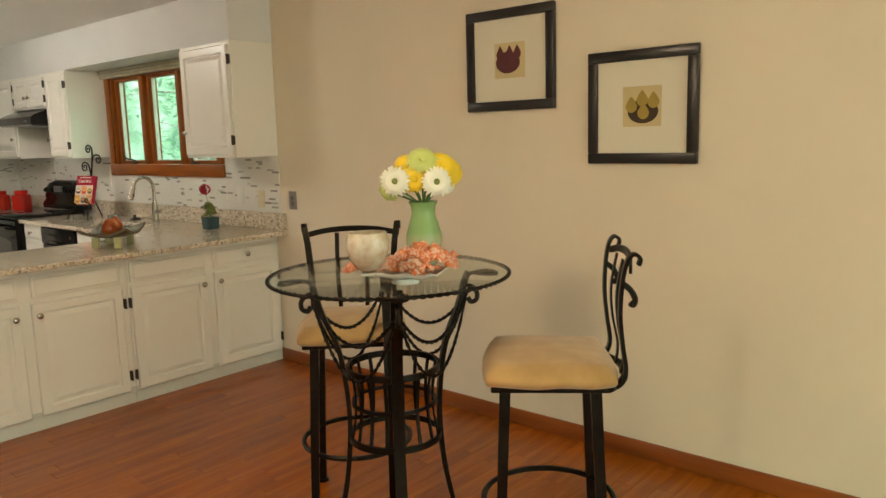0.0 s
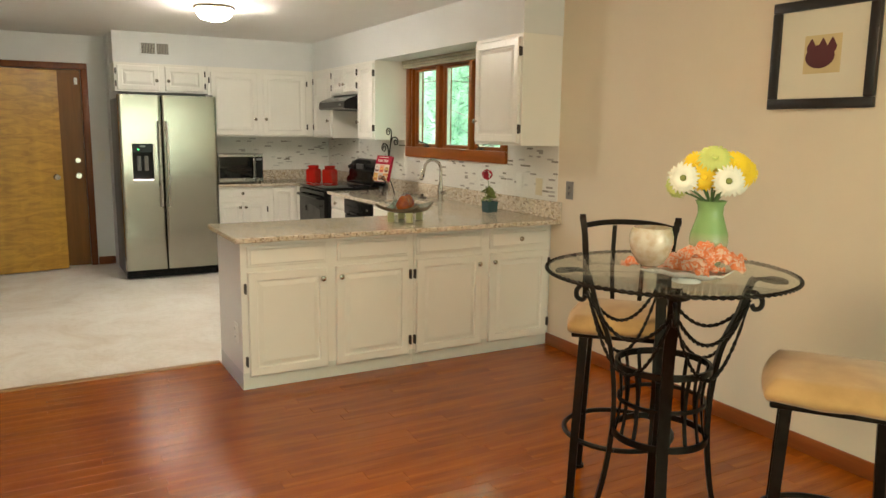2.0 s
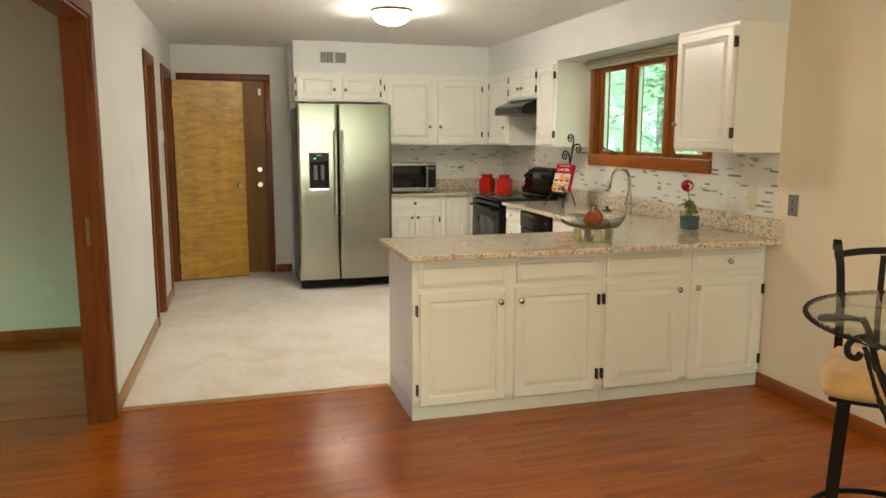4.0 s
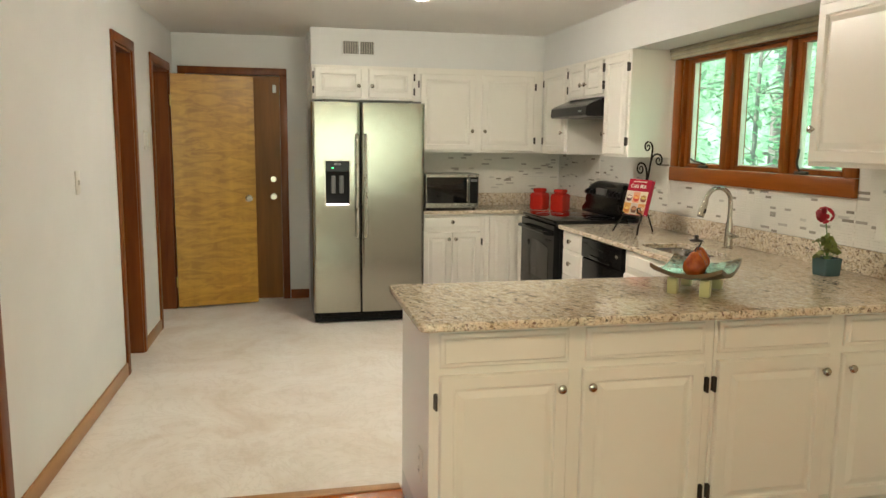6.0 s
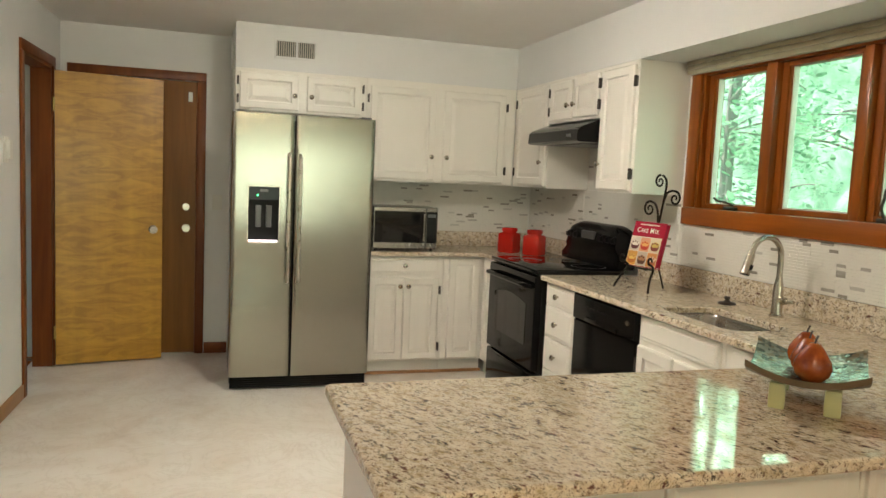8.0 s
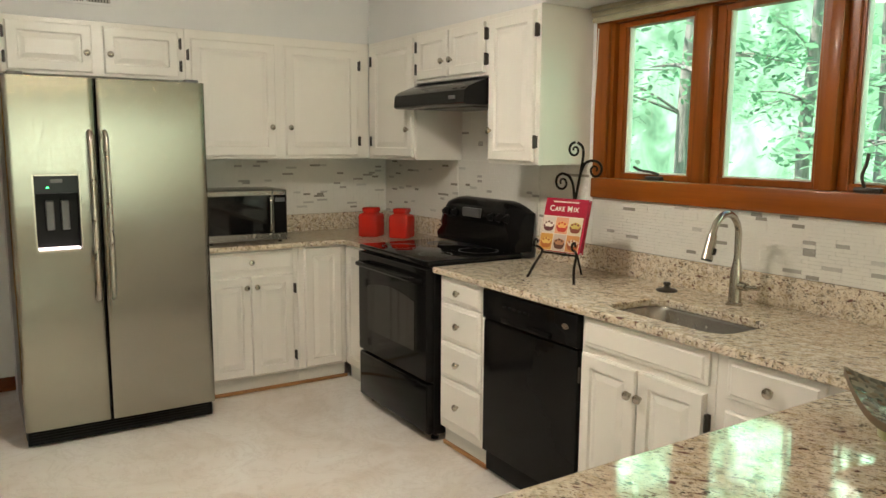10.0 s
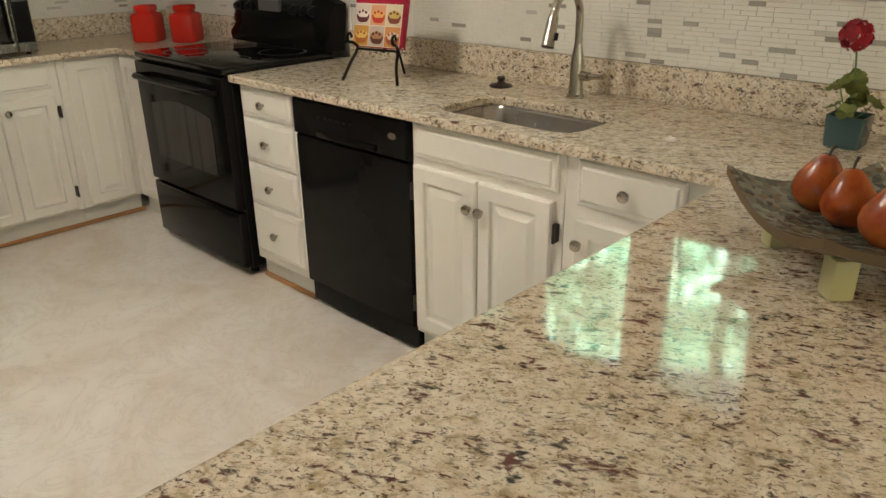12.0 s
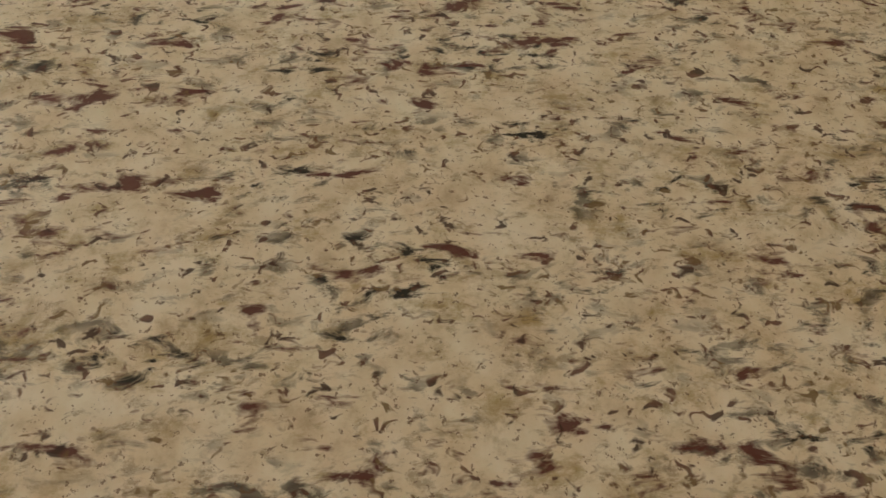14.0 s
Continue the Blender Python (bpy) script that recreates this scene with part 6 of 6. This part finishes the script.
part("bowl", bm, [M_MOSAIC, M_DISHEDGE], gd, "speckled teal mosaic glass with a bronze edge", 40)
for sx in (-1, 1):
    for sy in (-1, 1):
        x, y = 0.062 * sx, 0.102 * sy
        bm = bmesh.new()
        box(bm, -0.019, 0.019, -0.019, 0.019, CT + 0.0006, CT + 0.066, 0.004, 2)
        bmesh.ops.transform(bm, matrix=Matrix.Translation((GX + x * ct - y * sn, GY + x * sn + y * ct, 0)) @ Matrix.Rotation(GT, 4, "Z"), verts=bm.verts[:])
        part("foot", bm, M_BLOCK, gd, "pale green block foot")

M_PEAR, tq, bq = material("red_pear_skin")
vq = coords(tq)
tq.links.new(ramp(tq, noise_tex(tq, vq, 22, 5), [(0.3, (0.20, 0.03, 0.008)), (0.55, (0.36, 0.075, 0.012)), (0.75, (0.42, 0.13, 0.02))]), bq.inputs["Base Color"])
bq.inputs["Roughness"].default_value = 0.25


def pear(cx, cy, z, lean, size=1.0):
    pr = thing("pear", (cx, cy, z), "glossy reddish-brown pear with a dark stem", "pear", "pears in the dish")
    m4 = Matrix.Translation((cx, cy, z)) @ Matrix.Rotation(radians(lean), 4, (0.6, 0.8, 0)) @ Matrix.Diagonal((size, size, size, 1))
    bm = bmesh.new()
    lathe(bm, 0, 0, [(0.008, 0.001), (0.026, 0.004), (0.040, 0.020), (0.044, 0.036), (0.040, 0.054), (0.029, 0.072), (0.020, 0.086), (0.012, 0.095), (0.004, 0.096)], 24)
    bmesh.ops.transform(bm, matrix=m4, verts=bm.verts[:])
    part("body", bm, M_PEAR, pr, smooth=80)
    bm = bmesh.new()
    tube(bm, [(0, 0, 0.094), (0.002, 0.001, 0.106), (0.006, 0.002, 0.116)], 0.0022, 6, 0.0028)
    bmesh.ops.transform(bm, matrix=m4, verts=bm.verts[:])
    part("stem", bm, M_HINGE, pr)


pear(-3.628, 1.659, CT + 0.073, 8)
pear(-3.560, 1.608, CT + 0.071, -6, 0.97)
pear(-3.492, 1.557, CT + 0.073, 5, 1.02)

# potted geranium
QX, QY = -3.795, 2.405
M_POT = painted("teal_pot", (0.05, 0.10, 0.11), 0.15, 20, 0.05, 0.2)
M_GLEAF = leaf_mat("geranium_leaf", (0.17, 0.20, 0.05), 0.25)
M_GFLOW = leaf_mat("geranium_petal", (0.42, 0.012, 0.03), 0.3)
pt = thing("potted_geranium", (QX, QY, CT), "red geranium in a square dark teal pot", "plant")
bm = bmesh.new()
rings = []
for w, z in ((0.040, 0.0006), (0.042, 0.004), (0.046, 0.080), (0.043, 0.080), (0.040, 0.070)):
    rings.append([bm.verts.new((QX + x, QY + y, CT + z)) for x, y in rounded(-w, w, -w, w, 0.008, 3)])
for a, b in zip(rings, rings[1:]):
    for i in range(len(a)):
        bm.faces.new((a[i], a[(i + 1) % len(a)], b[(i + 1) % len(a)], b[i]))
bm.faces.new(rings[0])
bm.faces.new(rings[-1])
part("pot", bm, M_POT, pt)
rnd = random.Random(5)
for k in range(13):
    a = rnd.uniform(0, 2 * math.pi)
    r, h = rnd.uniform(0.01, 0.058), CT + rnd.uniform(0.095, 0.175)
    c = Vector((QX + r * math.cos(a), QY + min(r * math.sin(a), 0.03), h))
    nrm = Vector((math.cos(a) * 0.7, math.sin(a) * 0.7, rnd.uniform(0.3, 1.0))).normalized()
    s1 = nrm.cross(Vector((0, 0, 1))).normalized()
    s2 = nrm.cross(s1)
    R = rnd.uniform(0.020, 0.032)
    bm = bmesh.new()
    mid = bm.verts.new(c - nrm * 0.006)
    ring = [bm.verts.new(c + (s1 * math.cos(w) + s2 * math.sin(w)) * R * (1 + 0.12 * math.cos(5 * w)) * (0.35 if i == 0 else 1) + nrm * 0.004 * math.cos(6 * w)) for i, w in enumerate([2 * math.pi * q / 18 for q in range(18)])]
    for i in range(18):
        bm.faces.new((mid, ring[i], ring[(i + 1) % 18]))
    lf = part("leaf", bm, M_GLEAF, pt, smooth=60)
    bm = bmesh.new()
    tube(bm, smooth_path([c - nrm * 0.006, (c + Vector((QX, QY, CT + 0.07))) / 2 + Vector((0, 0, -0.01)), (QX, QY, CT + 0.068)], 3), 0.0018, 5)
    part("stalk", bm, M_STEM, lf)
fl_c = Vector((QX - 0.018, QY - 0.015, CT + 0.272))
bm = bmesh.new()
for k in range(46):
    d = Vector((rnd.gauss(0, 1), rnd.gauss(0, 1), rnd.gauss(0.2, 0.9))).normalized()
    c = fl_c + d * 0.036
    s1 = d.cross(Vector((0.3, 0.2, 1))).normalized()
    s2 = d.cross(s1)
    vs = [bm.verts.new(c + (s1 * math.cos(w) + s2 * math.sin(w)) * 0.013 + d * 0.003 * math.cos(3 * w)) for w in [2 * math.pi * q / 7 for q in range(7)]]
    bm.faces.new(vs)
part("flower_head", bm, M_GFLOW, pt, "dark red flower cluster", 60)
bm = bmesh.new()
tube(bm, smooth_path([fl_c, (QX - 0.008, QY - 0.008, CT + 0.2), (QX, QY, CT + 0.07)], 5), 0.0022, 6)
part("stem", bm, M_STEM, pt)


# ---------- plates and switches ----------
def wall_plate(f, u, v, w, h, name, label, mat, kind_of="switch"):
    p = f.p(u, v, 0)
    th = thing(name, p, label, kind_of)
    bm = bmesh.new()
    f.box(bm, u - w / 2, u + w / 2, v - h / 2, v + h / 2, 0.0, 0.006, 0.002, 2)
    part("plate", bm, mat, th)
    return th


fdin = Face("-y", WY - 0.0008)
th = wall_plate(fdin, -3.119, 1.097, 0.072, 0.118, "light_switch", "dark metal double toggle switch plate on the dining wall", M_PLATE)
bm = bmesh.new()
fdin.box(bm, -3.124, -3.114, 1.104, 1.124, 0.006, 0.012, 0.001)
fdin.box(bm, -3.124, -3.114, 1.066, 1.086, 0.006, 0.012, 0.001)
part("toggle", bm, M_GREYP, th)
ftile = Face("-y", WY - 0.0085)
th = wall_plate(ftile, -3.690, 1.120, 0.074, 0.118, "light_switch", "white rocker switch plate on the tiled wall", M_WHITEP)
bm = bmesh.new()
ftile.box(bm, -3.706, -3.674, 1.087, 1.153, 0.006, 0.009, 0.001)
part("rocker", bm, M_WHITEP, th)
th = wall_plate(ftile, -3.449, 1.098, 0.074, 0.118, "wall_outlet", "almond duplex outlet on the tiled wall", M_ALMOND, "outlet")
for v in (1.073, 1.123):
    bm = bmesh.new()
    ftile.box(bm, -3.466, -3.432, v - 0.014, v + 0.014, 0.006, 0.009, 0.003, 2)
    part("socket", bm, M_ALMOND, th)
fpass = Face("+y", LY + 0.0005)
th = wall_plate(fpass, -4.92, 1.255, 0.074, 0.118, "light_switch", "white switch plate on the passage wall", M_WHITEP)
bm = bmesh.new()
fpass.box(bm, -4.925, -4.915, 1.243, 1.267, 0.006, 0.014, 0.001)
part("toggle", bm, M_WHITEP, th)
PASSAGE.append(th)
th = wall_plate(fpass, -6.63, 1.47, 0.08, 0.14, "thermostat", "small cream wall thermostat between the doorways", M_WHITEP, "thermostat")
bm = bmesh.new()
fpass.box(bm, -6.66, -6.60, 1.42, 1.52, 0.006, 0.03, 0.004, 2)
part("cover", bm, M_WHITEP, th)
PASSAGE.append(th)
turn = Matrix.Translation((-7.7, LY, 0)) @ Matrix.Rotation(radians(-1.55), 4, "Z") @ Matrix.Translation((7.7, -LY, 0))
for ob in PASSAGE:
    ob.matrix_basis = turn @ ob.matrix_basis
fback = Face("+x", BXD + 0.0005)
th = wall_plate(fback, 0.155, 1.16, 0.07, 0.115, "light_switch", "white switch plate beside the outside door", M_WHITEP)
bm = bmesh.new()
fback.box(bm, 0.150, 0.160, 1.148, 1.172, 0.006, 0.014, 0.001)
part("toggle", bm, M_WHITEP, th)
fside = Face("+x", -5.5695)
th = wall_plate(fside, -1.68, 0.345, 0.07, 0.115, "wall_outlet", "white outlet low on the side room wall", M_WHITEP, "outlet")
for v in (0.32, 0.37):
    bm = bmesh.new()
    fside.box(bm, -1.697, -1.663, v - 0.014, v + 0.014, 0.006, 0.009, 0.003, 2)
    part("socket", bm, M_WHITEP, th)

# ---------- outdoors ----------
M_SOIL = painted("leaf_litter", (0.055, 0.07, 0.028), 0.9, 30, 0.8, 0.5)
M_BARK, tbk, bbk = material("bark")
vb = coords(tbk, (9, 9, 1.2))
nb = noise_tex(tbk, vb, 2.2, 6, 0.7)
tbk.links.new(ramp(tbk, nb, [(0.3, (0.12, 0.115, 0.10)), (0.7, (0.34, 0.33, 0.30))]), bbk.inputs["Base Color"])
bbk.inputs["Roughness"].default_value = 0.95
bump(tbk, bbk, nb, 0.9, 0.03)
M_LEAF = leaf_mat("tree_leaf", (0.22, 0.43, 0.26), 0.6)
structure("ground", boxed(-600, 600, -600, 600, -1.2, -0.9), M_SOIL, "leaf-littered woodland ground", "ground")
# self-lit woodland sheet: sunlight on the leaves is put into its emission colour
M_FAR, tf, bf = material("glowing_far_woods")
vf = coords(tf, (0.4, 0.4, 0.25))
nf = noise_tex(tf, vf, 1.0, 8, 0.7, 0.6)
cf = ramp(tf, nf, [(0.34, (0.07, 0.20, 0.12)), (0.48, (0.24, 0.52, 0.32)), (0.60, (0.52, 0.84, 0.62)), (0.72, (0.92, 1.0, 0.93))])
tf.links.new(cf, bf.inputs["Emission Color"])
# above the tree line the backdrop's glow rises steeply, standing in for open sky
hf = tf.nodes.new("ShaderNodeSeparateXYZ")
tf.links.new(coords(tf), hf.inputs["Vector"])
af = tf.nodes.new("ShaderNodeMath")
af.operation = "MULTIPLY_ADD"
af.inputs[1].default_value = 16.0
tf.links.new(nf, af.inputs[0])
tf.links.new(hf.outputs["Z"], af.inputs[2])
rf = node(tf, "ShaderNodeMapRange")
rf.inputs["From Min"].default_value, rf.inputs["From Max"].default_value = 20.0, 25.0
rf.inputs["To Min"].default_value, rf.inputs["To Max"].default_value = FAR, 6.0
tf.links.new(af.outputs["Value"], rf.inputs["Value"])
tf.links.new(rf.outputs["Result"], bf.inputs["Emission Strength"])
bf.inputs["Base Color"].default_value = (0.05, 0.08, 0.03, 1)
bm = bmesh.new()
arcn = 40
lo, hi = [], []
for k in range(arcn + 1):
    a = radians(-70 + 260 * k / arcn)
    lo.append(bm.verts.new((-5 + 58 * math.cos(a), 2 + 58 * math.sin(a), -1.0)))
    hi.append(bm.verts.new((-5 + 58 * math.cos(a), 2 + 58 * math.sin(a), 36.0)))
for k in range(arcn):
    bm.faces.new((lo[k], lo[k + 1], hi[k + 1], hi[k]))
structure("backdrop", bm, M_FAR, "glowing backdrop coloured as sunlit distant summer woodland", "backdrop", 60)

def leaves(bm, c, spread, count, size, rnd):
    for _ in range(count):
        d = Vector((rnd.gauss(0, 1), rnd.gauss(0, 1), rnd.gauss(0, 0.55)))
        p = c + Vector((d.x * spread, d.y * spread, d.z * spread))
        a = Vector((rnd.uniform(-1, 1), rnd.uniform(-1, 1), rnd.uniform(-0.5, 0.3))).normalized()
        b = a.cross(Vector((rnd.uniform(-0.4, 0.4), rnd.uniform(-0.4, 0.4), 1))).normalized()
        s = size * rnd.uniform(0.6, 1.35)
        vs = [bm.verts.new(p + a * s * u + b * s * v) for u, v in ((-1, 0), (-0.3, 0.42), (0.5, 0.36), (1.05, 0), (0.5, -0.36), (-0.3, -0.42))]
        bm.faces.new(vs)


def tree(x, y, r, height, seed, clumps=26, low=0.5, size=0.085, lean=0.03):
    rnd = random.Random(seed)
    tr = thing("tree", (x, y, -0.9), "tall forest tree with grey bark and fresh green leaves", "tree", "trees outside the kitchen window")
    bm = bmesh.new()
    path = [Vector((x + lean * h * math.sin(seed) + 0.05 * math.sin(h + seed), y + lean * h * math.cos(seed), -0.95 + h)) for h in [height * k / 10 for k in range(11)]]
    tube(bm, path, r, 12, r * 0.35)
    part("trunk", bm, M_BARK, tr, smooth=60)
    bm, bl = bmesh.new(), bmesh.new()
    for k in range(clumps):
        h = rnd.uniform(low, 1.0) * height
        base = path[min(9, int(h / height * 10))]
        a = rnd.uniform(0, 2 * math.pi)
        reach = rnd.uniform(0.5, 2.3)
        tip = base + Vector((math.cos(a) * reach, math.sin(a) * reach, rnd.uniform(-0.3, 0.7)))
        tube(bl, smooth_path([base, base.lerp(tip, 0.5) + Vector((0, 0, 0.12)), tip], 3), r * 0.22, 5, 0.008)
        leaves(bm, base.lerp(tip, 0.65), 0.42, 48, size, rnd)
        leaves(bm, tip, 0.36, 48, size, rnd)
    part("limb", bl, M_BARK, tr)
    part("crown", bm, M_LEAF, tr, smooth=0)


TREES = ((-9.6, 8.6, 0.27, 11, 0.30), (-6.3, 9.6, 0.10, 7, 0.12), (-4.2, 8.2, 0.07, 6, 0.10), (-12.6, 11.5, 0.16, 10, 0.25), (-7.9, 12.5, 0.17, 11, 0.15), (-3.2, 11.2, 0.14, 9, 0.1),
         (-15.8, 9.8, 0.15, 9, 0.12), (-10.9, 15.5, 0.2, 12, 0.2), (-5.6, 15.5, 0.18, 12, 0.15), (-19.5, 13.5, 0.2, 11, 0.15), (-14.5, 18.5, 0.2, 12, 0.2), (-1.0, 14.5, 0.2, 11, 0.12), (-8.5, 20.5, 0.22, 13, 0.15), (-22.5, 18.0, 0.22, 12, 0.15), (-5.2, 7.0, 0.05, 4.2, 0.15), (-11.4, 7.2, 0.06, 4.6, 0.15), (7.5, 0.6, 0.10, 6, 0.12), (8.2, 2.9, 0.12, 7, 0.12), (8.0, -1.8, 0.12, 7, 0.12), (11.5, -3.5, 0.16, 9, 0.15), (11.0, 1.5, 0.16, 9, 0.12), (12.5, 5.5, 0.18, 10, 0.15))
for k, (x, y, r, h, low) in enumerate(TREES):
    tree(x, y, r, h, 11 + k, clumps=24 if y > 8 else 16, low=low, size=0.058 + 0.003 * max(y, 6))

# ---------- floor strips and mosaic tiles ----------
def plank_mesh(w, l):
    bm = bmesh.new()
    c = 0.0007
    lo = [bm.verts.new((x, y, -0.012)) for x, y in ((0, 0), (w, 0), (w, l), (0, l))]
    mi = [bm.verts.new((x, y, -c)) for x, y in ((0, 0), (w, 0), (w, l), (0, l))]
    hi = [bm.verts.new((x, y, 0)) for x, y in ((c, c), (w - c, c), (w - c, l - c), (c, l - c))]
    for a, b in ((lo, mi), (mi, hi)):
        for i in range(4):
            bm.faces.new((a[i], a[(i + 1) % 4], b[(i + 1) % 4], b[i]))
    bm.faces.new(hi)
    me = finish(bm, M_PLANK, 0)
    me.name = "plank"
    return me


PW = 0.0828
LENGTHS = (0.62, 0.88, 1.14, 1.45)
CUTS = (0.1, 0.2, 0.3, 0.4, 0.5) + LENGTHS
MESHES = {l: plank_mesh(PW - 0.0006, l - 0.0006) for l in CUTS}
rnd = random.Random(3)
joined = bmesh.new()
singles = 0
x = FLOOR_X + 0.03
while x < EX:
    y = LY - 0.05 if x > OPB else -2.2
    y -= rnd.uniform(0, 0.5)
    while y < WY:
        l = rnd.choice(LENGTHS)
        if y + l > WY - 0.001:
            l = max(q for q in CUTS if y + q <= WY + 0.112)
        if x < 0.25 and y > -1.4 and singles < 300:
            ob = new("plank", MESHES[l])
            ob.parent = floor_wood
            ob.location = (x, y, 0)
            singles += 1
        else:
            c = 0.0007
            w, ll = PW - 0.0006, l - 0.0006
            lo = [joined.verts.new((x + a, y + b, -c)) for a, b in ((0, 0), (w, 0), (w, ll), (0, ll))]
            hi = [joined.verts.new((x + a, y + b, 0)) for a, b in ((c, c), (w - c, c), (w - c, ll - c), (c, ll - c))]
            for i in range(4):
                joined.faces.new((lo[i], lo[(i + 1) % 4], hi[(i + 1) % 4], hi[i]))
            joined.faces.new(hi)
        y += l
    x += PW
rest = part("plank_rest", joined, M_PLANK, floor_wood, smooth=0)
tagged(rest, "the remaining oak strips of the floor", kind="stuff")

M_TILEW = painted("white_glass_tile", (0.76, 0.745, 0.69), 0.14, 30, 0.03, 0.04)
M_TILEG, tg, bgm = material("grey_stone_tile")
oi = tg.nodes.new("ShaderNodeObjectInfo")
gi = tg.nodes.new("ShaderNodeNewGeometry")
ad = tg.nodes.new("ShaderNodeMath")
ad.operation = "ADD"
tg.links.new(oi.outputs["Random"], ad.inputs[0])
tg.links.new(gi.outputs["Random Per Island"], ad.inputs[1])
fr_ = tg.nodes.new("ShaderNodeMath")
fr_.operation = "FRACT"
tg.links.new(ad.outputs["Value"], fr_.inputs[0])
tg.links.new(ramp(tg, fr_.outputs["Value"], [(0.0, (0.27, 0.25, 0.21)), (0.6, (0.42, 0.40, 0.37)), (1.0, (0.60, 0.59, 0.55))]), bgm.inputs["Base Color"])
bgm.inputs["Roughness"].default_value = 0.16
M_GROUT = painted("white_grout", (0.78, 0.77, 0.72), 0.8, 120, 0.3)
TH, TP = 0.0130, 0.0137
TLEN = (0.048, 0.073, 0.098)


def tile_mesh(f, l, mat):
    bm = bmesh.new()
    f.loops(bm, 0, l - 0.0009, 0, TH, [(0, 0), (0, 0.0025), (0.0008, 0.0032)])
    bm.faces.ensure_lookup_table()
    me = finish(bm, mat, 0)
    me.name = "tile"
    return me


def tiled(name, f, bands, near, label):
    """Mosaic in offset courses over bands of (u0, u1, v0, v1); those in the near stretch are single tiles."""
    bmb = bmesh.new()
    for u0, u1, v0, v1 in bands:
        f.box(bmb, u0, u1, v0, v1, 0.0003, 0.0025)
    wall = structure(name, bmb, M_GROUT, label, "backsplash")
    base = Face(f.way, 0.0)
    shared = {(l, m.name): tile_mesh(base, l, m) for l in TLEN for m in (M_TILEW, M_TILEG)}
    rest_w, rest_g = bmesh.new(), bmesh.new()
    rr = random.Random(17)
    count = 0
    for u0, u1, v0, v1 in bands:
        v = v0 + 0.001
        while v + TH <= v1:
            u = u0 + 0.001
            while u < u1 - 0.02:
                l = rr.choice(TLEN)
                if u + l > u1:
                    l = u1 - u
                m = M_TILEG if rr.random() < 0.10 and 0.04 < l < 0.08 else M_TILEW
                if near and near[0] < u < near[1] and near[2] < v < near[3] and count < 300 and (l, m.name) in shared:
                    ob = new("tile", shared[(l, m.name)])
                    ob.parent = wall
                    ob.location = f.p(u, v, 0.0025)
                    count += 1
                else:
                    f.loops(rest_g if m is M_TILEG else rest_w, u, u + l - 0.0009, v, v + TH, [(0, 0), (0, 0.0025), (0.0008, 0.0032)], 0.0025)
                u += l
            v += TP
    for b, m, nm in ((rest_w, M_TILEW, "white"), (rest_g, M_TILEG, "grey")):
        tagged(part("tile_rest", b, m, wall, smooth=0), "the remaining small " + nm + " mosaic tiles", kind="stuff")
    return wall


S = WZ0 - 0.069
tiled("backsplash_window", Face("-y", WY), [(-3.861, -3.250, 1.0085, UB - 0.001), (-5.554, -3.862, 1.0085, S - 0.001), (-5.951, -5.590, 1.0085, UB - 0.001), (-6.716, -5.955, 0.93, UB + 0.0), (-6.687, -5.984, UB + 0.0005, 1.667), (BX + 0.001, -6.721, 1.0085, UB - 0.001), (-5.588, -5.555, 1.0085, UB + 0.1)],
      (-5.2, -4.0, 1.04, S - 0.02), "linear mosaic of white and grey tiles over the counter")
tiled("backsplash_back", Face("+x", BX), [(1.145, 2.591, 1.0085, UB - 0.001)], None, "linear mosaic of white and grey tiles on the back wall")
